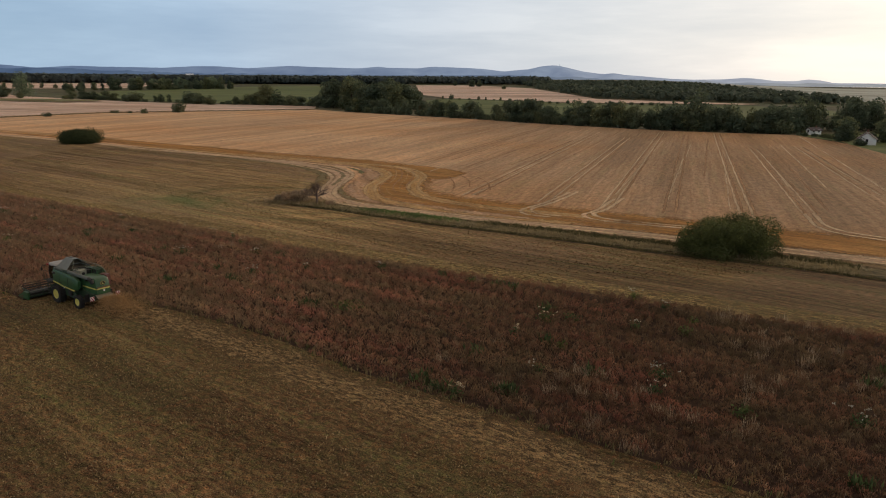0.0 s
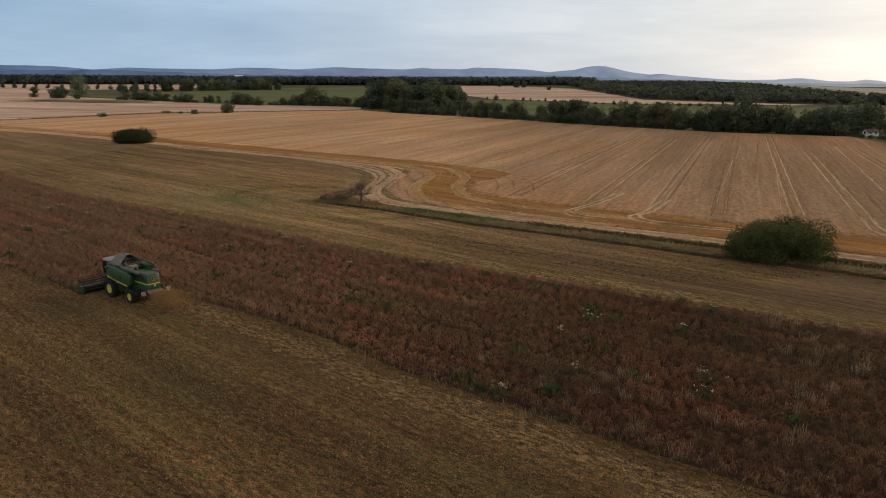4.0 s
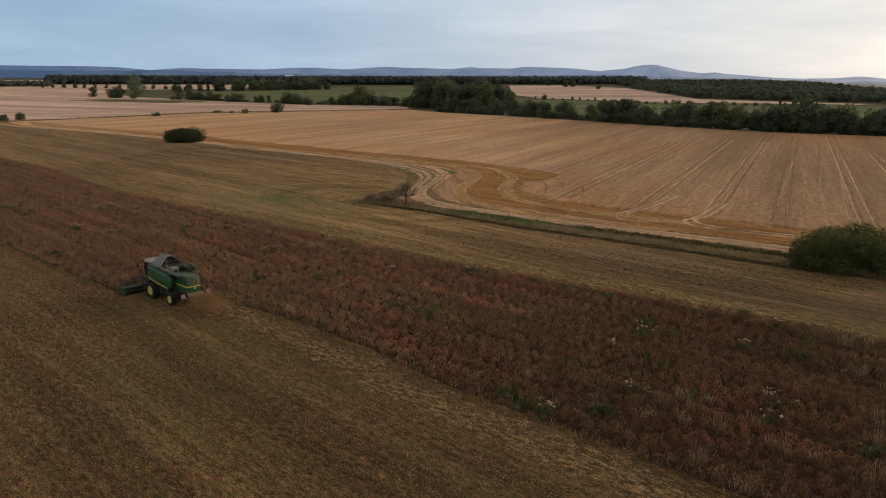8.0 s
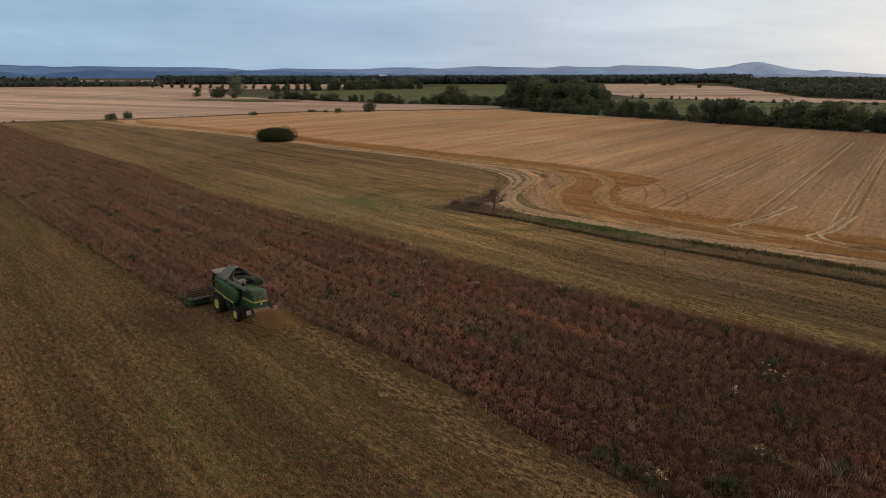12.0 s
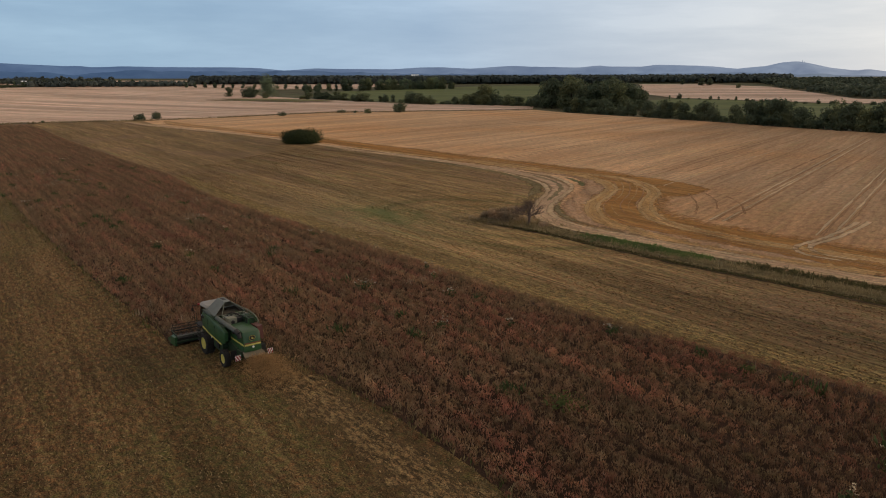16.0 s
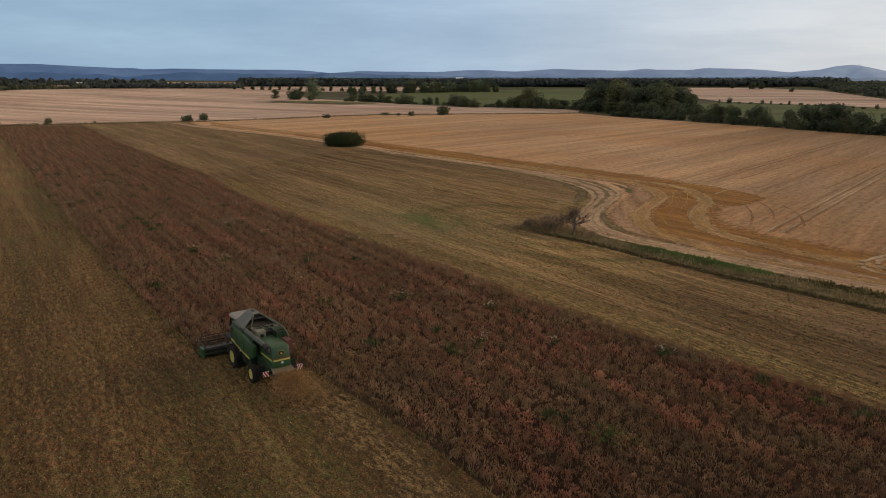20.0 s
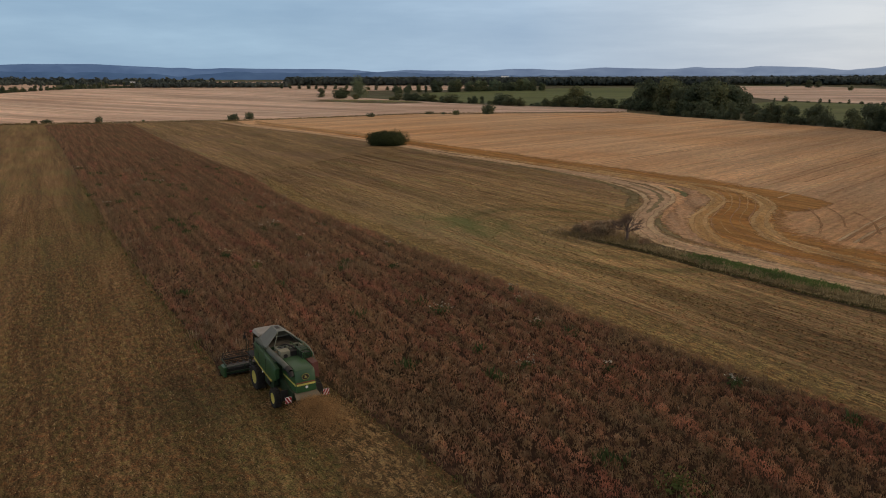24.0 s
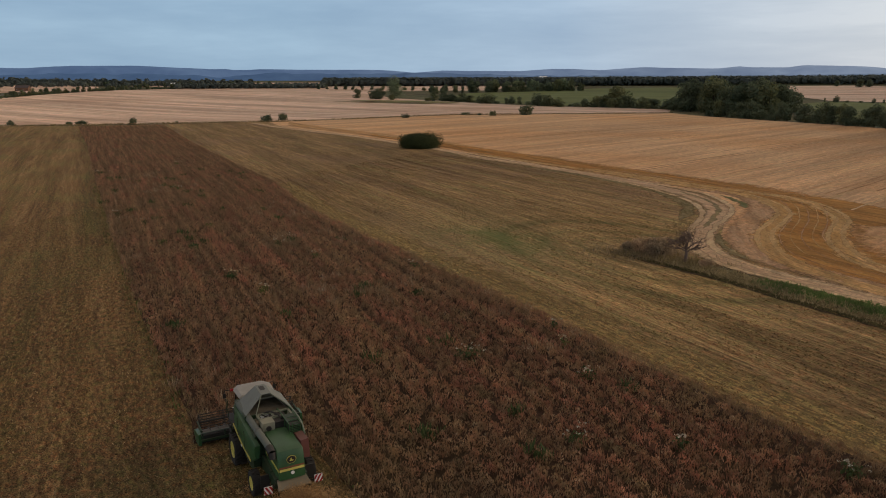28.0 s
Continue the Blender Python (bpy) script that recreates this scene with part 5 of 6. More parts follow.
def bare_tree(x, y):
    """A half-dead thorn tree: a short leaning trunk, crooked limbs that spread wide and fine twigs."""
    rng = random.Random(8)
    bm, twigs = bmesh.new(), bmesh.new()
    base = new("bare_tree")
    base.location = (x, y, land(x, y) - 0.05)

    def grow(a, way, length, r, depth):
        kink = (way + Vector((rng.uniform(-0.4, 0.4), rng.uniform(-0.4, 0.4), rng.uniform(-0.15, 0.3)))).normalized()
        mid = a + way * length * 0.5
        b = mid + kink * length * 0.5
        thin = twigs if depth < 2 else bm
        limb(thin, a, mid, r, r * 0.8, 5 if depth > 1 else 3)
        limb(thin, mid, b, r * 0.8, r * 0.55, 5 if depth > 1 else 3)
        if depth:
            for k in range(rng.choice((3, 4))):
                turn = Vector((rng.uniform(-1, 1), rng.uniform(-1, 1), rng.uniform(-0.3, 0.6)))
                at = mid if k == 0 else a.lerp(b, rng.uniform(0.6, 1.0))
                grow(at, (kink * 0.65 + turn * 0.8).normalized(), length * rng.uniform(0.62, 0.84), r * 0.58, depth - 1)

    limb(bm, (0, 0, -0.2), (0.08, 0.02, 1.1), 0.24, 0.17, 8)
    limb(bm, (0.08, 0.02, 1.1), (0.02, 0.1, 1.9), 0.17, 0.14, 8)
    for k in range(7):
        a = 2 * math.pi * k / 7 + rng.uniform(-0.3, 0.3)
        up = rng.uniform(0.35, 0.8) if k < 5 else 1.6
        grow(Vector((0.03, 0.08, rng.uniform(1.2, 1.9))), Vector((math.cos(a), math.sin(a), up)).normalized(), 1.15, 0.1, 4)
    for name, b in (("trunk", bm), ("twigs", twigs)):
        me = bpy.data.meshes.new(name)
        b.to_mesh(me)
        b.free()
        me.materials.append(M_twig)
        tagged(new(name, me), kind="stuff" if name == "twigs" else "").parent = base
    v, l = leaf_cloud(np.random.default_rng(3), [((0, 0, 3.6), (2.3, 2.3, 1.6))], 420, 0.07, 0.2)
    new("withered_leaves", mesh_fast("withered_leaves", v, l, 4, M_twigleaf)).parent = base
    tagged(base, "bare half-dead thorn tree at the field corner", "tree")


bare_tree(-22.9, 130.0)

# Grasses on the verge, round the corner and along the track.
rngv = np.random.default_rng(17)


def along(line, step, count, spread, low=0.4, high=1.2, shift=(0.0, 0.0)):
    """Spots scattered on both sides of a line, for grass."""
    return [(q.x + shift[0] + rngv.normal(0, spread), q.y + shift[1] + rngv.normal(0, spread), rngv.uniform(low, high)) for q in smooth_line(line, step) for _ in range(count)]


tufts("verge_grass", along(VERGE[:-2], 0.5, 17, 0.95, shift=(-0.35, -0.6)), 0.5, M_verge_hay, "dry grass and weeds on the verge", "grass", 6, 31, 0.9, 0.06)
tufts("verge_weeds", along(VERGE_FOOT[:-2], 0.3, 5, 0.2, 0.5, 1.1, (0.2, 0.3)), 0.34, M_olive, "olive weeds along the foot of the verge", "grass", 6, 38, 0.8, 0.08)
tufts("verge_weeds", along(VERGE[7:-2], 0.4, 12, 0.7, 0.5, 1.1, (1.0, 1.7)), 0.5, M_olive, "olive weeds on the upper side of the verge", "grass", 6, 39, 0.8, 0.08)
tufts("lush_grass", along([(-13.4, 123.6), (-8, 120.2), (-3, 117), (1.5, 114.2)], 0.2, 40, 0.72, 0.5, 1.1), 0.42, M_greengrass, "patch of lush green grass on the verge", "grass", 6, 32, 0.8, 0.10)
tufts("verge_grass", along([(-113, 247), (-75, 220.5), (-52, 203.6), (-43.5, 196), (-36.5, 188), (-31.2, 179), (-28.2, 169), (-27.4, 158), (-28, 148), (-30, 140)], 0.35, 4, 0.8, 0.4, 1.0), 0.28, M_drygrass, "dry grass along the track", "grass", 4, 33, 0.9, 0.10)
spots = [(q.x + rngv.normal(0, 1.2), q.y + rngv.normal(0, 1.2), rngv.uniform(0.3, 1.0)) for q in smooth_line([(-450, 245), (-392, 284.5), (-360, 310), (-304, 366), (-288, 379.5), (-267, 419), (-231, 506), (-160, 551.5), (-102, 594)], 0.8) for _ in range(4)]
tufts("margin_grass", spots, 1.0, M_drygrass, "rough grass on the field margin", "grass", 3, 34, 0.5, 0.16)
tufts("corner_weeds", [(-27.5 + rngv.normal(0, 2.8), 132 + rngv.normal(0, 1.7), rngv.uniform(0.5, 1.3)) for _ in range(420)], 0.62, M_withered, "withered brown weeds beside the bare tree", "grass", 7, 35, 0.9, 0.035)
tufts("corner_weeds", [(-26 + rngv.normal(0, 3.2), 130.6 + rngv.normal(0, 1.2), rngv.uniform(0.5, 1.3)) for _ in range(260)], 0.7, M_drygrass, "pale dry stalks beside the bare tree", "grass", 6, 44, 0.7, 0.035)
DRY = plant_meshes("bush", 71, 1.9, 3.0, 2600, 0.085, M_withered, 0.05, 11)
for x, y, k, turn in ((-26.2, 131.8, 1.4, 10), (-28.2, 132.4, 1.2, 80), (-30.4, 133.6, 0.8, 220), (-27.0, 133.6, 1.3, 250), (-20.4, 128.8, 0.6, 290)):
    plant("withered_bush", DRY, x, y, "withered brown bush beside the bare tree", "bush", "withered bushes", turn, (k, k, k))

spots = [(q.x + rngv.normal(0, 0.45), q.y + rngv.normal(0, 0.45), rngv.uniform(0.35, 1.0)) for line in (EDGE_CUT[1:8], EDGE_UNCUT[2:6]) for q in smooth_line(line, 0.12)]
tufts("edge_weeds", spots[::3], 0.62, M_drygrass, "dry grass on the cut edge of the crop", "grass", 5, 36, 0.7, 0.07)
tufts("edge_weeds", spots[1::9], 0.50, M_weed, "green weeds on the cut edge of the crop", "grass", 4, 37, 0.7, 0.08)

# Blossom and green weeds that stand in the crop.


def flower_clump(x, y, seed, white=1.0, wide=0.8):
    rng = np.random.default_rng(seed)
    base = new("wild_flowers" if white else "green_weed")
    base.location = (x, y, land(x, y))
    v, l = leaf_cloud(rng, [((0, 0, 0.45), (wide * 0.8, wide * 0.8, 0.55))], int(150 * wide), 0.10, 0.1)
    v[:, 2] = np.maximum(v[:, 2], 0.02)
    ob = new("leaves", mesh_fast("leaves", v, l, 4, M_weed))
    ob.parent = base
    if white:
        v, l = leaf_cloud(rng, [((rng.normal(0, wide * 0.5), rng.normal(0, wide * 0.5), 1.08), (0.17, 0.17, 0.06)) for _ in range(int(9 * wide))], int(60 * wide), 0.05, 0.1)
        ob = new("blossom", mesh_fast("blossom", v, l, 4, M_petal))
        ob.parent = base
    tagged(base, "clump of white-flowering weeds in the red crop" if white else "leafy green weed standing in the red crop", "flowers" if white else "weed", "weeds in the crop")


CLUMPS = [(-33.1, 89.9, 1, 1.5), (9.5, 64.2, 1, 1.2), (16.2, 50.8, 1, 1.3), (-21.6, 79.9, 1, 0.9), (-9.2, 67.5, 0, 2.1), (-111, 122, 1, 1.0), (-162, 160, 1, 1.8), (12, 64, 0, 1.1), (20, 44.5, 0, 1.1), (27, 43, 1, 1.2), (-90, 121, 0, 1.2), (-120, 146, 0, 1.6), (-128, 150, 0, 1.6), (3, 77, 0, 0.9), (-64, 112, 1, 0.8)]
spot_rng = random.Random(12)
for k in range(26):
    u, v = spot_rng.random() ** 1.4, spot_rng.uniform(0.08, 0.92)
    x0, y0 = -2 - 190 * u, 58 + 130 * u
    CLUMPS.append((x0 + 14 + 26 * v * 0.6, y0 - 22 + 34 * v, 1 if k % 5 else 0, spot_rng.uniform(0.5, 1.0 + u)))
for k, (x, y, white, wide) in enumerate(CLUMPS):
    flower_clump(x, y, 200 + k, white, wide)

# Stubble: short upright stalks left in rows, on the older field and on the fresh cut.


def stubble(name, poly, gap, pace, tall, long, material, label, seed, keep=1.0):
    """Cut stalks as short upright blades in rows, one object."""
    pts = drilled(poly, gap, pace, seed, lambda p: p[:, 0] > -120)
    rng = np.random.default_rng(seed)
    lane = np.array([noise.noise(((x * math.sin(radians(ROWS)) - y * math.cos(radians(ROWS))) * 0.8, (x * math.cos(radians(ROWS)) + y * math.sin(radians(ROWS))) * 0.02, seed)) for x, y in pts])
    pts = pts[rng.uniform(0, 1, len(pts)) < keep * np.clip(1 + 2.2 * lane, 0.1, 2)]
    n = len(pts)
    way = radians(ROWS) + rng.normal(0, 0.45, n)
    half = np.c_[np.cos(way), np.sin(way), np.zeros(n)] * (long * rng.uniform(0.3, 0.75, n))[:, None]
    hgt = tall * rng.uniform(0.5, 1.3, n)
    low = np.c_[pts, np.array([land(x, y) for x, y in pts]) + 0.02]
    top = np.c_[rng.normal(0, 0.25, (n, 2)) * hgt[:, None], hgt]
    verts = np.stack([low - half, low + half, low + half * 0.8 + top, low - half * 0.7 + top * rng.uniform(0.7, 1.1, (n, 1))], 1).reshape(-1, 3)
    return tagged(new(name, mesh_fast(name, verts, np.arange(n * 4), 4, material)), label, "stubble", kind="stuff")


OLD = EDGE_FAR[1:11] + [(41.5, 83.6)] + [(x - 0.3, y - 0.6) for x, y in VERGE_FOOT[13::-1]] + [(-31, 150), (-31, 168), (-38, 186), (-54, 202), (-100, 234), (-150, 268), (-215, 300)]
stubble("old_stubble", OLD, 0.55, 0.2, 0.08, 0.16, M_mid_stalk, "pale stubble stalks in rows on the mown field", 81, 0.42)
FRESH = [(x - 0.4, y - 0.5) for x, y in EDGE_UNCUT[2:] + EDGE_CUT[1:8]] + [(20, 0), (-60, 0), (-150, 70)]
stubble("fresh_stubble", FRESH, 0.32, 0.17, 0.075, 0.10, M_stalk_dull, "short stubble stalks in rows on the fresh cut", 82, 0.75)

# Loose chopped straw on the near stubble, and rows of straw on the older one.
poly = EDGE_UNCUT[1:] + EDGE_CUT[:7] + [(30, 20), (-20, 15), (-75, 45), (-170, 60), (-260, 190)]
pts, rs = scatter(poly, 20.0, 41)
keep = rs.uniform(0, 1, len(pts)) < np.clip(1.25 - np.hypot(pts[:, 0] + 15, pts[:, 1] - 45) / 95, 0, 1)
pts = pts[keep]
tufts("chopped_straw", np.c_[pts, rs.uniform(0.4, 1.2, len(pts))], 0.14, M_straw, "chopped straw and short stubble on the cut field", "straw", 1, 42, 2.2, 0.22)

# ---- the combine harvester ----


def part(name, bm, material, parent, label="", smooth=False, bevel=0.0):
    if bevel:
        bmesh.ops.bevel(bm, geom=[e for e in bm.edges if e.calc_face_angle(0) > 0.5], offset=bevel, segments=2, affect="EDGES", clamp_overlap=True)
    bmesh.ops.recalc_face_normals(bm, faces=bm.faces[:])
    me = bpy.data.meshes.new(name)
    bm.to_mesh(me)
    bm.free()
    me.materials.append(material)
    if smooth:
        me.polygons.foreach_set("use_smooth", [True] * len(me.polygons))
        me.set_sharp_from_angle(angle=radians(35))
    ob = new(name, me)
    ob.parent = parent
    if label:
        ob["label"] = label
    return ob


def box(x0, x1, y0, y1, z0, z1, bm=None):
    bm = bm or bmesh.new()
    v = [bm.verts.new((x, y, z)) for x in (x0, x1) for y in (y0, y1) for z in (z0, z1)]
    for f in ((0, 1, 3, 2), (4, 6, 7, 5), (0, 4, 5, 1), (2, 3, 7, 6), (0, 2, 6, 4), (1, 5, 7, 3)):
        bm.faces.new([v[k] for k in f])
    return bm


def prism(outline, y0, y1, bm=None):
    """A side view (x, z) pulled out from y0 to y1."""
    bm = bm or bmesh.new()
    a = [bm.verts.new((x, y0, z)) for x, z in outline]
    b = [bm.verts.new((x, y1, z)) for x, z in outline]
    bm.faces.new(a)
    bm.faces.new(b[::-1])
    for k in range(len(a)):
        n = (k + 1) % len(a)
        bm.faces.new((a[k], a[n], b[n], b[k]))
    return bm


def hull(rings, bm=None):
    """A body through rings of equally many points, closed at both ends."""
    bm = bm or bmesh.new()
    rows = [[bm.verts.new(p) for p in ring] for ring in rings]
    for a, b in zip(rows, rows[1:]):
        for k in range(len(a)):
            n = (k + 1) % len(a)
            bm.faces.new((a[k], a[n], b[n], b[k]))
    bm.faces.new(rows[0][::-1])
    bm.faces.new(rows[-1])
    return bm


def rod(points, r, bm=None, sides=8):
    bm = bm or bmesh.new()
    for a, b in zip(points, points[1:]):
        limb(bm, a, b, r, r, sides)
        for p in (a, b):
            g = bmesh.ops.create_icosphere(bm, subdivisions=1, radius=r)
            bmesh.ops.translate(bm, verts=g["verts"], vec=p)
    return bm


def turned(profile, sides=32, axis="y", bm=None, caps=True):
    """A body turned round the y axis (or x): profile of (radius, place along the axis)."""
    bm = bm or bmesh.new()
    rings = []
    for r, s in profile:
        ring = []
        for k in range(sides):
            a = 2 * math.pi * k / sides
            ring.append(bm.verts.new((r * math.cos(a), s, r * math.sin(a)) if axis == "y" else (s, r * math.cos(a), r * math.sin(a))))
        rings.append(ring)
    for a, b in zip(rings, rings[1:]):
        for k in range(sides):
            n = (k + 1) % sides
            bm.faces.new((a[k], a[n], b[n], b[k]))
    if caps:
        bm.faces.new(rings[0][::-1])
        bm.faces.new(rings[-1])
    return bm


def moved(bm, vec):
    bmesh.ops.translate(bm, verts=bm.verts[:], vec=vec)
    return bm


def wheel(parent, x, y, radius, width, rim_r, lugs):
    out = 1 if y > 0 else -1
    h = width / 2
    bm = turned([(rim_r, -h * 0.85), (radius * 0.86, -h), (radius * 0.95, -h * 0.8), (radius * 0.965, 0), (radius * 0.95, h * 0.8), (radius * 0.86, h), (rim_r, h * 0.85)], caps=False)
    tyre = part("tyre", moved(bm, (x, y, radius - 0.04)), M_rubber, parent, "black lugged farm tyre caked with dust", True)
    for side in (-1, 1):
        bm = bmesh.new()
        for k in range(lugs):
            a = 2 * math.pi * (k + (0.5 if side > 0 else 0)) / lugs
            b = box(-0.035, 0.035, 0.0, h * 0.95, radius * 0.93, radius * 1.0)
            bmesh.ops.transform(b, matrix=Matrix.Rotation(a, 4, "Y") @ Matrix.Rotation(0.5 * side, 4, "Z") @ Matrix.Scale(side, 4, (0, 1, 0)), verts=b.verts[:])
            me = bpy.data.meshes.new("lug")
            b.to_mesh(me)
            b.free()
            bm.from_mesh(me)
        part("tread", moved(bm, (x, y, radius - 0.04)), M_rubber, tyre)
    bm = turned([(0.02, out * h * 0.50), (rim_r * 0.30, out * h * 0.54), (rim_r * 0.42, out * h * 0.46), (rim_r * 0.80, out * h * 0.52), (rim_r * 0.88, out * h * 0.80), (rim_r * 1.03, out * h * 0.92), (rim_r * 1.03, out * h * 0.7)], 28)
    rim = part("rim", moved(bm, (x, y, radius - 0.04)), M_yellow, tyre, "yellow steel rim", True)
    bm = turned([(0.02, out * h * 0.75), (rim_r * 0.17, out * h * 0.73), (rim_r * 0.22, out * h * 0.5)], 14)
    part("hub", moved(bm, (x, y, radius - 0.04)), M_yellow, tyre)
    bm = bmesh.new()
    for k in range(8):
        a = 2 * math.pi * k / 8
        g = bmesh.ops.create_icosphere(bm, subdivisions=1, radius=0.025)
        bmesh.ops.translate(bm, verts=g["verts"], vec=(rim_r * 0.33 * math.cos(a), out * h * 0.56, rim_r * 0.33 * math.sin(a)))
    part("wheel_nuts", moved(bm, (x, y, radius - 0.04)), M_steel, tyre)


def striped_sign(parent, x, y, z, size, mirror):
    """Red and white warning board, facing backwards."""
    board = part("warning_board", box(x, x + 0.03, y - size / 2, y + size / 2, z, z + size), M_white, parent, "square board with red and white slanting stripes")
    for k in range(3):
        u0 = (k - 0.25) / 2.0
        pts = []
        for u, v in ((u0, 0), (u0 + 0.29, 0), (u0 + 0.29 + 0.6, 1), (u0 + 0.6, 1)):
            pts.append((u - 0.3, v))
        bm = bmesh.new()
        f = bm.faces.new([bm.verts.new((x - 0.004, y + (u - 0.5) * size * mirror, z + v * size)) for u, v in pts])
        for co, no in (((0, y - size / 2, 0), (0, -1, 0)), ((0, y + size / 2, 0), (0, 1, 0))):
            bmesh.ops.bisect_plane(bm, geom=bm.verts[:] + bm.edges[:] + bm.faces[:], plane_co=co, plane_no=no, clear_outer=True)
        if len(bm.faces):
            part("stripe", bm, M_red, board)
        else:
            bm.free()


def combine(x, y, turn):
    H = new("combine_harvester")
    H.matrix_world = pose(x, y, land(x, y) + 0.05, 0, 0, turn)
    tagged(H, "dusty green combine harvester with yellow wheels, cutting the crop", "combine")
    # Chassis and running gear.
    part("chassis", prism([(1.6, 1.0), (1.7, 1.75), (-3.0, 1.75), (-4.6, 1.55), (-4.6, 1.05), (-3.0, 0.9), (-2.2, 0.72), (0.4, 0.72)], -0.85, 0.85), M_green_d, H, "dark underbody", bevel=0.05)
    for s in (-1, 1):
        part("side_box", prism([(-0.95, 0.8), (-0.95, 1.5), (-2.9, 1.5), (-2.9, 1.05), (-2.4, 0.75)], s * 0.9, s * 1.28), M_green_d, H, bevel=0.06)
        part("belt_guard", turned([(0.30, s * 1.30), (0.34, s * 1.36), (0.06, s * 1.40)], 20), M_black, H).location = (-2.0, 0, 1.25)
        wheel(H, 0, s * 1.46, 0.91, 0.72, 0.46, 22)
        wheel(H, -3.7, s * 1.46, 0.69, 0.46, 0.36, 18)
    part("front_axle", turned([(0.2, -1.4), (0.24, -0.4), (0.24, 0.4), (0.2, 1.4)], 14), M_green_d, H).location = (0, 0, 0.89)
    part("rear_axle", box(-3.85, -3.55, -1.35, 1.35, 0.52, 0.80), M_green_d, H, bevel=0.03)
    part("axle_beam", box(-4.1, -3.5, -0.35, 0.35, 0.7, 1.2), M_green_d, H, bevel=0.03)
    # Side panels, bowed a little, with a rounded lower back corner.
    for s in (-1, 1):
        rings = []
        for xx, lo, hi, out in ((1.05, 1.85, 3.12, 1.36), (0.6, 1.78, 3.22, 1.45), (-0.6, 1.68, 3.2, 1.52), (-1.8, 1.60, 3.08, 1.52), (-2.7, 1.58, 2.96, 1.50), (-3.3, 1.66, 2.82, 1.44), (-3.6, 1.92, 2.6, 1.36)):
            mid = (lo + hi) / 2
            rings.append([(xx, s * (out - 0.24), lo), (xx, s * (out - 0.06), lo), (xx, s * out, lo + 0.18), (xx, s * (out + 0.01), mid), (xx, s * (out - 0.005), hi - 0.12), (xx, s * (out - 0.06), hi), (xx, s * (out - 0.30), hi)])
        side = part("side_panel", hull(rings), M_green, H, "large bowed green side panel", True)
        for dz, w, m, lab in ((0.0, 0.05, M_yellow, "yellow stripe"), (0.10, 0.025, M_yellow, "thin yellow stripe")):
            bm = bmesh.new()
            row = []
            for k in range(13):
                xx = 0.75 - k * 0.325
                z = 1.97 - 0.105 * (0.75 - xx) + dz
                yy = s * (1.515 + 0.03 * math.sin(math.pi * (0.75 - xx) / 3.9) + dz * 0.1)
                row.append((bm.verts.new((xx, yy, z)), bm.verts.new((xx, yy, z + w)), bm.verts.new((xx, yy - s * 0.05, z)), bm.verts.new((xx, yy - s * 0.05, z + w))))
            for a, b in zip(row, row[1:]):
                bm.faces.new((a[0], b[0], b[1], a[1]))
                bm.faces.new((a[1], b[1], b[3], a[3]))
                bm.faces.new((a[0], a[2], b[2], b[0]))
            part("stripe", bm, m, side, lab)
        part("sticker", turned([(0.07, s * 1.545), (0.07, s * 1.565)], 14), M_white, side).location = (-1.35, 0, 1.70)
        for xx, z0, z1 in ((-0.55, 1.85, 3.0), (-2.05, 1.75, 2.85)):
            part("panel_seam", box(xx - 0.012, xx + 0.012, s * 1.50, s * 1.536, z0, z1), M_black, side)
        part("panel_handle", box(-0.85, -0.68, s * 1.52, s * 1.56, 2.1, 2.15), M_black, side, "black latch")
        part("window_slot", box(0.35, 0.85, s * 1.36, s * 1.475, 2.78, 3.0), M_black, side)
        part("side_light", box(0.9, 1.0, s * 1.38, s * 1.44, 2.86, 2.96), M_white, side)
    part("body_core", box(-3.0, 1.0, -1.2, 1.2, 1.6, 2.95), M_green_d, H, bevel=0.04)
    # Rear hood: sloping top, rounded back.
    prof = [(-2.7, 1.5), (-2.7, 3.0), (-3.3, 3.05), (-4.9, 3.07), (-5.28, 3.05), (-5.45, 2.97), (-5.54, 2.78), (-5.70, 1.85), (-5.68, 1.5), (-5.3, 1.42), (-3.6, 1.45)]
    bm = bmesh.new()
    cols = []
    for yy, sc in ((-0.68, 0.93), (-0.62, 0.98), (-0.36, 1.0), (0, 1.005), (0.36, 1.0), (0.62, 0.98), (0.68, 0.93)):
        cols.append([bm.verts.new((px if sc >= 1 else px * 0.995, yy, 1.6 + (pz - 1.6) * (sc if pz > 2.4 else min(sc, 1)))) for px, pz in prof])
    for a, b in zip(cols, cols[1:]):
        for k in range(len(prof)):
            n = (k + 1) % len(prof)
            bm.faces.new((a[k], a[n], b[n], b[k]))
    bm.faces.new(cols[0])
    bm.faces.new(cols[-1][::-1])
    hood = part("rear_hood", bm, M_green, H, "rounded green straw hood", True)

    def back(z):
        return -5.70 + (z - 1.85) * 0.172 - 0.014

    for z0, z1, m, lab in ((1.97, 2.09, M_yellow, "yellow band"), (2.11, 2.19, M_rust, "red-brown band")):
        bm = bmesh.new()
        bm.faces.new([bm.verts.new(p) for p in ((back(z0), -0.64, z0), (back(z0), 0.64, z0), (back(z1), 0.64, z1), (back(z1), -0.64, z1))])
        part("band", bm, m, hood, lab)
        if m is M_yellow:
            for s in (-1, 1):
                part("band", box(-5.62, -3.2, s * 0.678, s * 0.694, z0 - 0.02, z1 - 0.01), m, hood, lab)
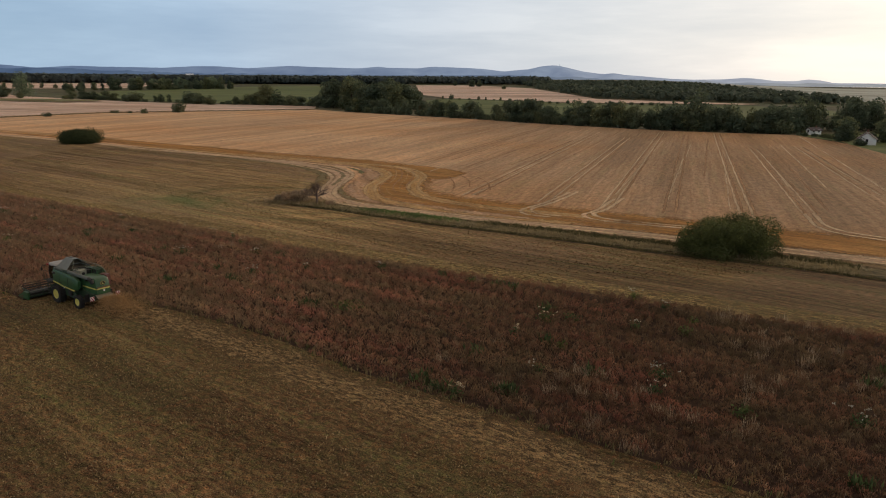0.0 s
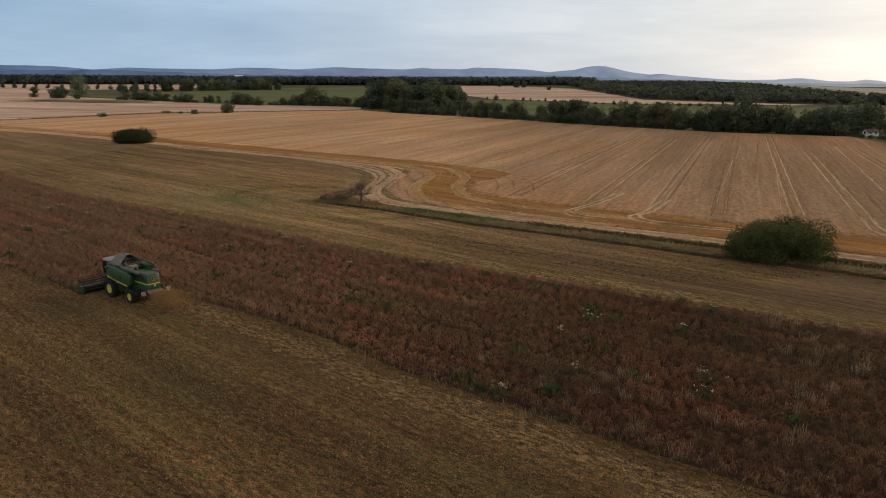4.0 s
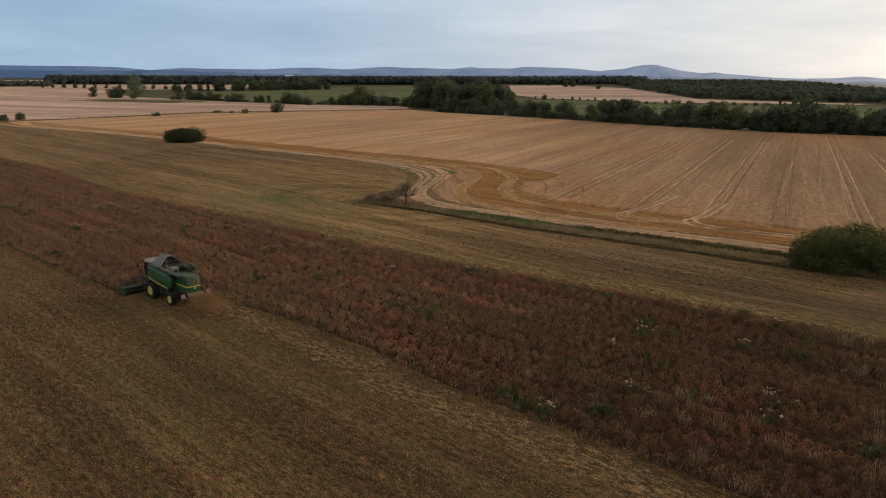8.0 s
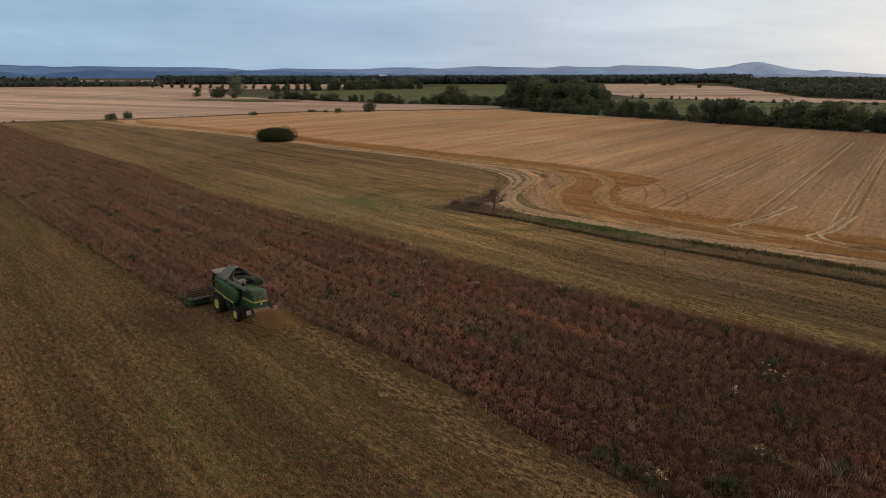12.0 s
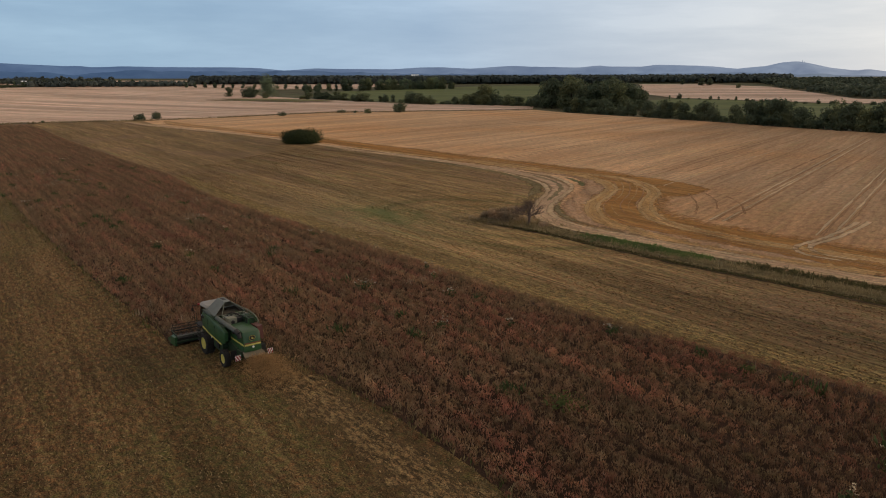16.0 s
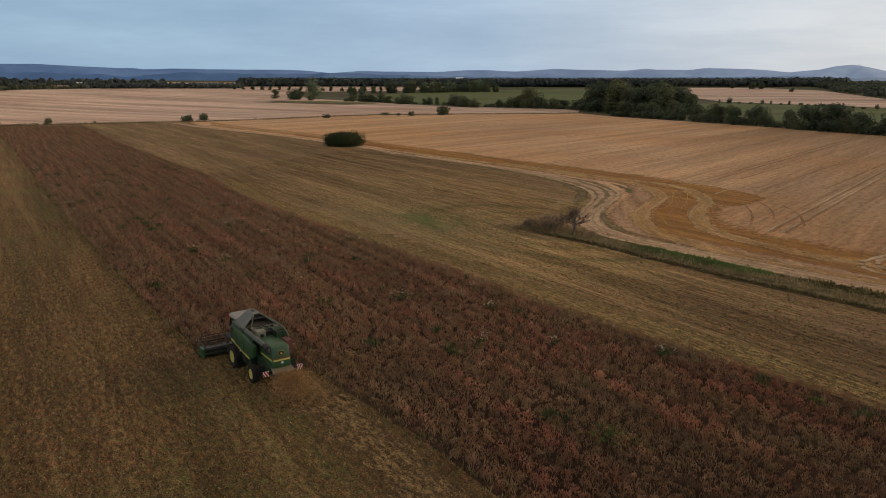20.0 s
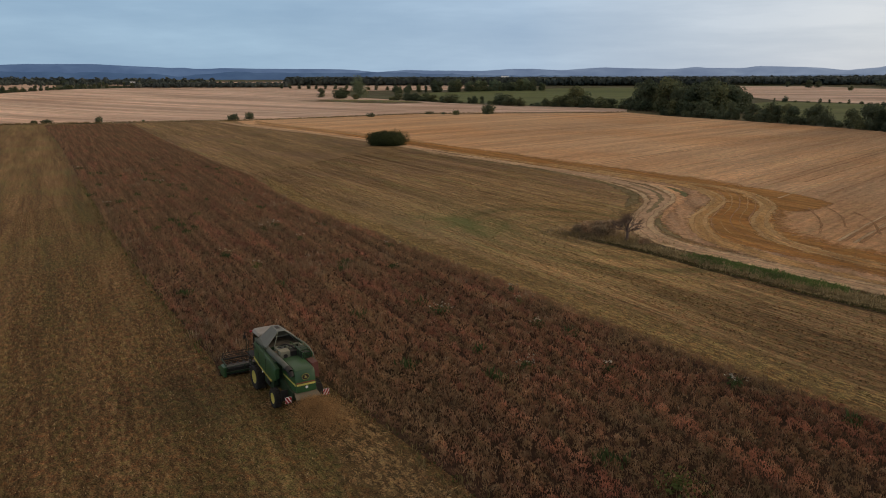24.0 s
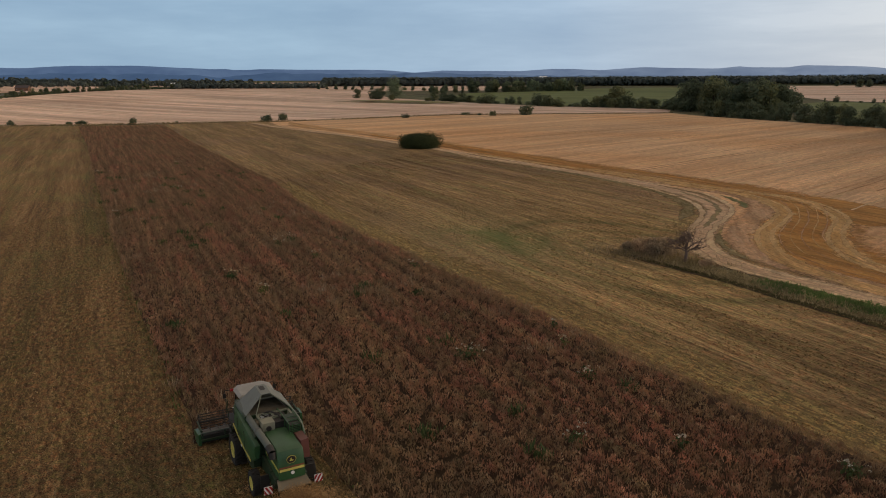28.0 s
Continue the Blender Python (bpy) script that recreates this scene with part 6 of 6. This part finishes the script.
    for rad, deep, m, lab in ((0.25, 0.012, M_yellow, "yellow rim of the badge"), (0.225, 0.020, M_black, "round black badge")):
        bm = turned([(rad, -deep), (rad, 0.0)], 22, "x")
        bmesh.ops.scale(bm, vec=(1, 1.0, 0.85), verts=bm.verts[:])
        badge = part("badge", moved(bm, (back(2.53) - 0.03, 0, 2.53)), m, hood, lab)
    part("mark", box(back(2.53) - 0.066, back(2.53) - 0.054, -0.10, 0.09, 2.46, 2.52), M_yellow, badge)
    part("mark", box(back(2.53) - 0.066, back(2.53) - 0.054, -0.02, 0.05, 2.52, 2.62), M_yellow, badge)
    part("speed_disc", moved(turned([(0.09, -0.02), (0.09, 0.0)], 18, "x"), (back(1.84), -0.02, 1.84)), M_white, hood, "round white disc")
    # Chaff spreader plate, dusty and slanting.
    bm = hull([[(-5.45, -0.74, 1.48), (-5.45, 0.74, 1.48), (-5.45, 0.74, 1.42), (-5.45, -0.74, 1.42)], [(-6.12, -0.86, 1.24), (-6.12, 0.86, 1.24), (-6.12, 0.86, 1.19), (-6.12, -0.86, 1.19)]])
    plate = part("spreader_plate", bm, M_plate, H, "slanting tailboard covered in chaff")
    for k in range(7):
        yy = -0.72 + k * 0.24
        part("fin", hull([[(-5.5, yy - 0.01, 1.41), (-5.5, yy + 0.01, 1.41), (-5.5, yy + 0.01, 1.26), (-5.5, yy - 0.01, 1.26)], [(-6.16, yy * 1.15 - 0.01, 1.17), (-6.16, yy * 1.15 + 0.01, 1.17), (-6.16, yy * 1.15 + 0.01, 1.0), (-6.16, yy * 1.15 - 0.01, 1.0)]]), M_black, plate)
    part("chopper", prism([(-4.6, 0.9), (-4.5, 1.5), (-5.4, 1.5), (-5.5, 1.2), (-5.2, 0.85)], -0.85, 0.85), M_green_d, H, "dark straw chopper housing", bevel=0.05)
    for s in (-1, 1):
        part("board_arm", rod([(-5.2, s * 0.8, 1.15), (-5.75, s * 1.29, 1.15), (-5.78, s * 1.29, 1.5)], 0.03), M_black, H)
        striped_sign(H, -5.86, s * 1.30, 1.05, 0.42, s)
        part("mudflap", box(-4.75, -4.68, s * 0.95, s * 1.4, 0.75, 1.5), M_black, H)
    # Grain tank with its raised gabled lid.
    tank = part("grain_tank", box(-1.5, 1.02, -1.3, 1.3, 2.9, 3.38), M_green_d, H, "open grain tank", bevel=0.03)
    lid = part("tank_cover", box(-1.05, 0.38, -0.30, 0.24, 4.245, 4.275), M_roof, H, "raised grey sheet-metal grain tank cover")
    for s, yi, yo, zo in ((1, 0.24, 1.24, 3.43), (-1, -0.30, -1.28, 3.43)):
        quad = [(0.38, yi, 4.26), (-1.05, yi, 4.26), (-1.5, yo, zo), (0.5, yo, zo)]
        n = Vector((0, zo - 4.26, yi - yo)).normalized() * (0.035 if s > 0 else -0.035)
        bm = hull([quad, [tuple(Vector(p) + n) for p in quad]])
        part("cover_flap", bm, M_roof, lid, "sloping grey cover sheet")
    part("hatch", box(-0.42, 0.12, -0.16, 0.12, 4.276, 4.29), M_black, lid, "open black hatch")
    part("front_gable", hull([[(xx, 1.2, 3.43), (xx, 0.24, 4.24), (xx, -0.30, 4.24), (xx, -1.24, 3.43)] for xx in (0.40, 0.37)]), M_tan, lid, "tan inner sheet of the tank")
    part("arch_bar", rod([(-1.05, -0.28, 4.25), (-1.79, -0.86, 3.86), (-2.6, -1.04, 3.80), (-3.53, -1.1, 3.70), (-4.1, -1.12, 3.5), (-4.36, -1.12, 3.25), (-4.42, -1.12, 2.95)], 0.035), M_frame, lid, "pale curved bar behind the cover")
    part("arch_bar", rod([(-1.05, 0.24, 4.24), (-1.5, 0.5, 3.95), (-1.75, 0.75, 3.45)], 0.025), M_frame, lid)
    for s in (-1, 1):
        part("lid_strut", rod([(-1.2, s * 1.1, 3.3), (-0.95, s * 0.45, 4.1)], 0.02), M_steel, lid)
    part("grain_heap", hull([[(0.3, -1.1, 3.38), (0.3, 1.1, 3.38), (-1.4, 1.1, 3.38), (-1.4, -1.1, 3.38)], [(0.0, -0.5, 3.46), (0.0, 0.5, 3.46), (-0.9, 0.5, 3.46), (-0.9, -0.5, 3.46)]]), M_soilgrain, tank, "heap of brown grain", bevel=0.05)
    # Engine deck.
    deck = part("engine_deck", box(-3.3, -1.25, -1.25, 1.25, 2.88, 3.0), M_green_d, H, "cluttered engine deck")
    part("air_box", box(-3.0, -2.35, 0.06, 0.72, 2.95, 3.46), M_cream, deck, "dusty cream intake box", bevel=0.06)
    part("box_panel", box(-3.012, -3.0, 0.14, 0.64, 3.03, 3.38), M_cream, deck)
    part("air_intake", moved(turned([(0.02, -0.09), (0.12, -0.09), (0.14, -0.06), (0.14, 0.0)], 18, "x"), (-3.01, 0.40, 3.16)), M_black, deck, "round black intake")
    part("engine_block", box(-2.9, -1.6, -0.75, 0.05, 3.0, 3.36), M_black, deck, bevel=0.05)
    part("cooler_core", box(-3.8, -2.5, -1.06, -0.5, 3.0, 3.46), M_black, deck, "dark cooler core", bevel=0.04)
    part("cooler_top", box(-3.4, -2.45, -1.1, -0.46, 3.46, 3.5), M_green_d, deck, "green cover plate", bevel=0.02)
    for yy in (-1.14, -0.46):
        part("top_rail", rod([(-3.9, yy, 3.0), (-3.9, yy, 3.56), (-1.6, yy, 3.56), (-1.5, yy, 3.05)], 0.025), M_green, deck, "green guard rail")
    for yy in (-1.12, -0.48):
        for xx in (-3.86, -3.4, -2.95, -2.5):
            part("cage_bar", box(xx - 0.025, xx + 0.025, yy - 0.025, yy + 0.025, 3.0, 3.5), M_green, deck)
    for k in range(5):
        part("cage_slat", box(-3.89, -3.86, -1.1, -0.5, 3.08 + 0.09 * k, 3.11 + 0.09 * k), M_green, deck)
    part("cage_floor", box(-4.0, -3.3, -1.2, -0.66, 2.9, 3.0), M_green_d, deck)
    part("side_step", box(-2.1, -1.3, 0.25, 0.8, 3.0, 3.14), M_tan, deck, bevel=0.02)
    part("valve_block", box(-2.0, -1.7, 0.05, 0.3, 3.0, 3.3), M_steel, deck, bevel=0.02)
    part("hydraulic_lines", rod([(-1.9, 0.2, 3.3), (-1.7, 0.45, 3.42), (-1.45, 0.6, 3.2)], 0.03), M_black, deck)
    part("hydraulic_lines", rod([(-2.1, -0.2, 3.36), (-2.15, 0.1, 3.45), (-2.2, 0.2, 3.3)], 0.03), M_black, deck)
    for y0, y1, x0, x1 in ((0.62, 0.74, -2.6, -1.6), (-1.1, -0.98, -2.4, -1.6), (-1.1, 0.74, -1.72, -1.6), (-0.16, -0.04, -2.4, -1.6), (-0.6, 0.74, -2.35, -2.23)):
        part("frame_beam", box(x0, x1, y0, y1, 3.36, 3.44), M_frame, deck, "pale green frame beam", bevel=0.01)
    for xx, yy in ((-1.66, 0.68), (-1.66, -1.04), (-2.55, 0.68), (-2.35, -1.04)):
        part("frame_post", box(xx - 0.04, xx + 0.04, yy - 0.04, yy + 0.04, 3.0, 3.37), M_frame, deck)
    part("hose", rod([(-1.5, 0.5, 3.35), (-1.8, 0.0, 3.55), (-2.2, -0.3, 3.5), (-2.6, -0.4, 3.4)], 0.05), M_black, deck)
    part("filter_canister", moved(turned([(0.02, -0.3), (0.14, -0.3), (0.16, 0.0), (0.14, 0.3), (0.02, 0.3)], 16), (-1.55, 0.35, 3.2)), M_white, deck, smooth=True)
    part("pipes", rod([(-1.45, 0.75, 3.05), (-1.6, 0.55, 3.4), (-1.75, 0.5, 3.1)], 0.035), M_steel, deck)
    for k, xx in enumerate((-3.0, -3.4, -3.8)):
        part("guard_hoop", rod([(xx, -0.65, 3.0), (xx, -0.65, 3.55), (xx, -1.05, 3.55), (xx, -1.3, 3.1)], 0.022), M_green, deck, "green guard rail")
    part("hand_rail", rod([(-2.6, -1.22, 3.0), (-2.65, -1.22, 3.5), (-3.7, -1.22, 3.46), (-4.15, -1.22, 3.0)], 0.025), M_green, deck, "curved green hand rail")
    part("rail_bar", rod([(-2.65, -1.22, 3.25), (-3.9, -1.22, 3.25)], 0.02), M_green, deck)
    part("fuel_tank", hull([[(-3.9, -1.16 + dy, 2.1 + dz) for dy, dz in ((0, 0), (0.46, 0.05), (0.46, 0.95), (0.05, 0.98))], [(-5.05, -1.16 + dy, 2.1 + dz) for dy, dz in ((0, 0), (0.46, 0.05), (0.46, 1.02), (0.05, 1.06))]]), M_maroon, H, "maroon dusty tank at the back corner", True, 0.1)
    part("exhaust", rod([(-3.55, -1.15, 2.9), (-3.55, -1.15, 3.35), (-3.75, -1.15, 3.45)], 0.07, sides=12), M_maroon, H, "rusty exhaust pipe")
    # Unloading auger folded back along the left side.
    bm = bmesh.new()
    a, b = Vector((0.35, 1.2, 3.36)), Vector((-4.85, 0.86, 2.98))
    limb(bm, a, b, 0.19, 0.18, 18)
    tube = part("unloading_auger", bm, M_tube, H, "long grey unloading tube folded back", True)
    bm = bmesh.new()
    limb(bm, b + (a - b) * 0.02, b + Vector((-0.42, 0, -0.12)), 0.2, 0.21, 16)
    limb(bm, b + Vector((-0.36, 0, -0.08)), b + Vector((-0.52, 0, -0.38)), 0.2, 0.17, 16)
    part("spout", bm, M_black, tube, "black rubber spout", True)
    for u in (0.3, 0.65):
        c = a.lerp(b, u)
        part("clamp", moved(turned([(0.2, -0.03), (0.215, 0.0), (0.2, 0.03)], 18, "x"), c), M_steel, tube)
    part("auger_elbow", rod([(0.35, 1.2, 3.36), (0.75, 1.15, 3.2), (0.8, 1.1, 2.9)], 0.2, sides=14), M_tube, tube)
    part("auger_cradle", box(-4.3, -4.2, 0.66, 1.0, 2.68, 2.86), M_black, tube)
    # Cab.
    cab = part("cab", prism([(1.05, 1.9), (1.05, 3.35), (2.4, 3.35), (2.7, 2.6), (2.5, 1.9)], -0.9, 0.9), M_glass, H, "dark glazed driver's cab")
    for s in (-1, 1):
        part("door_post", rod([(1.08, s * 0.9, 1.9), (1.08, s * 0.9, 3.35)], 0.05), M_black, cab)
        part("window_post", rod([(2.52, s * 0.9, 1.9), (2.71, s * 0.9, 2.6), (2.42, s * 0.9, 3.35)], 0.045), M_black, cab)
    part("cab_floor", box(1.0, 2.52, -0.92, 0.92, 1.78, 1.95), M_green_d, cab, bevel=0.03)
    part("cab_seat", box(1.4, 1.9, -0.3, 0.3, 2.0, 2.75), M_black, cab, bevel=0.08)
    bm = hull([[(x0, y0, 3.35) for x0, y0 in ((0.95, -1.0), (0.95, 1.0), (2.3, 1.05), (2.75, 0.7), (2.75, -0.7), (2.3, -1.05))], [(x0, y0, 3.46) for x0, y0 in ((0.95, -1.05), (0.95, 1.05), (2.35, 1.1), (2.85, 0.72), (2.85, -0.72), (2.35, -1.1))], [(x0, y0, 3.55) for x0, y0 in ((1.05, -0.85), (1.05, 0.85), (2.2, 0.9), (2.6, 0.55), (2.6, -0.55), (2.2, -0.9))]])
    part("cab_roof", bm, M_cabroof, cab, "wide dusty grey-brown cab roof", bevel=0.03)
    for yy in (-0.6, -0.2, 0.2, 0.6):
        part("work_lamp", box(2.76, 2.87, yy - 0.09, yy + 0.09, 3.37, 3.45), M_white, cab)
    part("corner_lamp", box(2.24, 2.36, 1.06, 1.26, 3.40, 3.52), M_red, cab, "small red corner lamp", bevel=0.02)
    part("beacon", moved(turned([(0.07, 0), (0.07, 0.12), (0.03, 0.17)], 12), (0, 0, 0)), M_yellow, cab).matrix_local = pose(1.3, -0.7, 3.54, 90)
    for s in (-1, 1):
        part("mirror_arm", rod([(2.6, s * 0.95, 3.3), (2.9, s * 1.45, 3.25), (2.9, s * 1.5, 3.0)], 0.025), M_black, cab)
        part("mirror", box(2.86, 2.90, s * 1.5 - 0.09, s * 1.5 + 0.09, 2.78, 3.05), M_black, cab, bevel=0.02)
    # Ladder and platform on the left.
    plat = part("platform", box(1.15, 2.6, 0.95, 1.5, 1.82, 1.9), M_black, H, "narrow entry platform", bevel=0.01)
    for xx in (1.55, 2.05):
        part("ladder_rail", rod([(xx, 1.5, 0.55), (xx, 1.42, 1.9)], 0.025), M_green_d, plat)
    for k in range(5):
        part("rung", box(1.55, 2.05, 1.42 + 0.01 * (4 - k), 1.56, 0.6 + k * 0.28, 0.64 + k * 0.28), M_black, plat)
    part("guard_rail", rod([(2.55, 1.48, 1.9), (2.6, 1.48, 2.85), (2.1, 1.48, 2.9), (2.1, 1.48, 1.9)], 0.022), M_green_d, plat)
    # Feeder house and cutting table.
    part("feeder_house", hull([[(1.0, -0.7, 1.75), (1.0, 0.7, 1.75), (1.0, 0.7, 1.0), (1.0, -0.7, 1.0)], [(3.0, -0.75, 1.1), (3.0, 0.75, 1.1), (3.0, 0.75, 0.35), (3.0, -0.75, 0.35)]]), M_green_d, H, "sloping feeder house", bevel=0.04)
    for s in (-1, 1):
        part("lift_ram", rod([(0.6, s * 0.6, 0.85), (2.6, s * 0.7, 0.4)], 0.06), M_steel, H)
    table = part("cutting_table", prism([(2.95, 0.18), (2.95, 0.64), (3.03, 0.64), (3.06, 0.45), (3.25, 0.24), (4.35, 0.16), (4.35, 0.10), (3.1, 0.12)], -3.05, 3.05), M_black, H, "wide cutting table of worn dark steel")
    for yy in (-2.9, -1.6, -0.9, 0.9, 1.6, 2.9):
        part("table_post", box(2.90, 2.98, yy - 0.04, yy + 0.04, 0.5, 0.80), M_green_d, table)
    part("table_beam", box(2.89, 2.98, -3.05, 3.05, 0.78, 0.85), M_tube, table, "pale worn top beam", bevel=0.02)
    part("lower_beam", box(2.84, 2.96, -3.05, 3.05, 0.3, 0.42), M_green_d, table, bevel=0.02)
    bm = bmesh.new()
    limb(bm, (3.45, -3.0, 0.58), (3.45, 3.0, 0.58), 0.2, 0.2, 16)
    auger = part("feed_auger", bm, M_steel, table, "worn steel feed auger", True)
    for s in (-1, 1):
        bm = bmesh.new()
        prev = None
        for k in range(73):
            a = s * 2 * math.pi * k / 14
            yy = s * (3.0 - k * 0.034)
            pr = [bm.verts.new((3.45 + r * math.cos(a), yy, 0.58 + r * math.sin(a))) for r in (0.19, 0.32)]
            if prev:
                bm.faces.new((prev[0], prev[1], pr[1], pr[0]))
            prev = pr
        part("flighting", bm, M_steel, auger)
        div = part("crop_divider", hull([[(2.8, s * 3.0, 0.1), (2.8, s * 3.16, 0.1), (2.8, s * 3.16, 0.8), (2.8, s * 3.0, 0.85)], [(3.6, s * 2.98, 0.08), (3.6, s * 3.2, 0.08), (3.6, s * 3.2, 0.82), (3.6, s * 3.0, 0.9)], [(4.3, s * 2.98, 0.08), (4.3, s * 3.16, 0.08), (4.3, s * 3.14, 0.5), (4.3, s * 3.02, 0.55)], [(5.0, s * 3.02, 0.1), (5.0, s * 3.08, 0.1), (5.0, s * 3.08, 0.2), (5.0, s * 3.02, 0.2)]]), M_green, table, "pointed green crop divider", True, 0.03)
        part("reel_arm", hull([[(2.95, s * 2.9, 0.84), (2.95, s * 2.98, 0.84), (2.95, s * 2.98, 0.97), (2.95, s * 2.9, 0.97)], [(4.3, s * 2.9, 0.95), (4.3, s * 2.98, 0.95), (4.3, s * 2.98, 1.05), (4.3, s * 2.9, 1.05)]]), M_green_d, table)
    bm = bmesh.new()
    for k in range(80):
        yy = -3.0 + k * 6.0 / 79
        hull([[(4.33, yy - 0.03, 0.10), (4.33, yy + 0.03, 0.10), (4.33, yy + 0.03, 0.15), (4.33, yy - 0.03, 0.15)], [(4.47, yy - 0.008, 0.12), (4.47, yy + 0.008, 0.12), (4.47, yy + 0.008, 0.13), (4.47, yy - 0.008, 0.13)]], bm)
    part("knife_bar", bm, M_steel, table, "row of knife fingers")
    bm = bmesh.new()
    limb(bm, (4.1, -2.9, 1.0), (4.1, 2.9, 1.0), 0.07, 0.07, 10)
    reel = part("reel", bm, M_black, table, "black pick-up reel with tine bars")
    for yy in (-2.85, -1.4, 0.0, 1.4, 2.85):
        bm = bmesh.new()
        for k in range(6):
            a = 2 * math.pi * k / 6 + 0.3
            b = 2 * math.pi * (k + 1) / 6 + 0.3
            rod([(4.1, yy, 1.0), (4.1 + 0.46 * math.cos(a), yy, 1.0 + 0.46 * math.sin(a))], 0.018, bm, 6)
            rod([(4.1 + 0.46 * math.cos(a), yy, 1.0 + 0.46 * math.sin(a)), (4.1 + 0.46 * math.cos(b), yy, 1.0 + 0.46 * math.sin(b))], 0.014, bm, 6)
        part("spider", bm, M_black, reel)
    for k in range(6):
        a = 2 * math.pi * k / 6 + 0.3
        cx, cz = 4.1 + 0.46 * math.cos(a), 1.0 + 0.46 * math.sin(a)
        bm = bmesh.new()
        limb(bm, (cx, -2.88, cz), (cx, 2.88, cz), 0.03, 0.03, 8)
        for j in range(38):
            yy = -2.8 + j * 5.6 / 37
            limb(bm, (cx, yy, cz), (cx - 0.05, yy, cz - 0.24), 0.007, 0.005, 4)
        part("tine_bar", bm, M_black, reel)
    return H


COMBINE = (-37.4, 70.8, 144.8)
combine(*COMBINE)


def chaff_cloud():
    """Chopped straw thrown out behind the machine, falling to the ground: one object of many flakes."""
    rng = np.random.default_rng(77)
    n = 24000
    u = rng.beta(1.1, 2.2, n)
    side = rng.normal(0, 1, n) * (0.5 + 1.0 * u)
    x = -6.4 - 4.6 * u + rng.normal(0, 0.25, n)
    z = np.maximum(1.25 - 0.85 * u**1.3 + rng.normal(0, 0.46, n) * (0.3 + 1.2 * u * (1.2 - u)), 0.03)
    m = np.array(pose(COMBINE[0], COMBINE[1], land(*COMBINE[:2]), 0, 0, COMBINE[2]))
    at = np.c_[x, side - 0.3 * u, z] @ m[:3, :3].T + m[:3, 3]
    w = rng.normal(size=(n, 3))
    w /= np.linalg.norm(w, axis=1)[:, None]
    o = np.cross(w, rng.normal(size=(n, 3)))
    o /= np.linalg.norm(o, axis=1)[:, None]
    s = rng.uniform(0.018, 0.06, (n, 1))
    verts = np.stack([at - w * s, at + o * s * 0.25, at + w * s, at - o * s * 0.25], 1).reshape(-1, 3)
    tagged(new("flying_chaff", mesh_fast("flying_chaff", verts, np.arange(n * 4), 4, M_chaff)), "brown chaff thrown out behind the harvester", "chaff", kind="stuff")


chaff_cloud()

# ---- buildings far off ----


def house(name, x, y, turn, length, width, eaves, ridge, wall, roof, label, windows=3):
    base = new(name)
    base.matrix_world = pose(x, y, land(x, y) - 0.05, 0, 0, turn)
    bm = bmesh.new()
    a, b = length / 2, width / 2
    hull([[(-a, -b, 0), (-a, b, 0), (-a, b, eaves), (-a, 0, ridge), (-a, -b, eaves)], [(a, -b, 0), (a, b, 0), (a, b, eaves), (a, 0, ridge), (a, -b, eaves)]], bm)
    part("walls", bm, wall, base)
    slope = (ridge - eaves) / b
    roof_ob = None
    for s in (-1, 1):
        o = b + 0.4
        r = hull([[(-a - 0.4, s * o, eaves - 0.4 * slope + 0.03), (-a - 0.4, s * o, eaves - 0.4 * slope + 0.2), (-a - 0.4, 0, ridge + 0.2), (-a - 0.4, 0, ridge + 0.03)], [(a + 0.4, s * o, eaves - 0.4 * slope + 0.03), (a + 0.4, s * o, eaves - 0.4 * slope + 0.2), (a + 0.4, 0, ridge + 0.2), (a + 0.4, 0, ridge + 0.03)]])
        roof_ob = part("roof", r, roof, base)
    part("chimney", box(a * 0.3, a * 0.3 + 0.6, -0.3, 0.3, ridge - 0.5, ridge + 0.9), M_brick, roof_ob)
    for s in (-1, 1):
        for k in range(windows):
            xx = -a + length * (k + 0.5) / windows
            w = part("window", box(xx - 0.5, xx + 0.5, s * (b + 0.02) - 0.05, s * (b + 0.02) + 0.05, 1.0, 2.3), M_white, base)
            part("pane", box(xx - 0.42, xx + 0.42, s * (b + 0.05) - 0.03, s * (b + 0.05) + 0.03, 1.08, 2.22), M_dark, w)
    for s in (-1, 1):
        w = part("window", box(s * (a + 0.02) - 0.05, s * (a + 0.02) + 0.05, -0.5, 0.5, eaves * 0.45, eaves * 0.45 + 1.3), M_white, base)
        part("pane", box(s * (a + 0.05) - 0.03, s * (a + 0.05) + 0.03, -0.42, 0.42, eaves * 0.45 + 0.08, eaves * 0.45 + 1.22), M_dark, w)
    return tagged(base, label, "house")


house("farmhouse", 157, 272, 60, 8, 6, 2.3, 4.5, M_wall, M_tiles, "white rendered farmhouse with a dark roof")
house("outbuilding", 164, 326, 20, 6, 3, 2.0, 3.0, M_wall, M_tiles, "small pale outbuilding behind the hedge", 2)
house("barn", -1075, 760, 30, 19, 10, 5, 8.5, M_brick, M_tiles, "brown brick barn on the far plain", 4)
house("white_barn", -1110, 1090, 25, 16, 9, 4.5, 6.5, M_wall, M_wall, "white barn showing between far trees", 3)
# Stands in for a white trailer; walls and roof come from house().
house("white_trailer", -925, 1212, 70, 11, 4, 2.4, 3.0, M_wall, M_wall, "low white trailer, built in house form, on a distant pale field", 2)
house("white_hall", -510, 1500, 10, 15, 8, 14.5, 17.5, M_wall, M_wall, "white hall showing above the distant wood", 4)
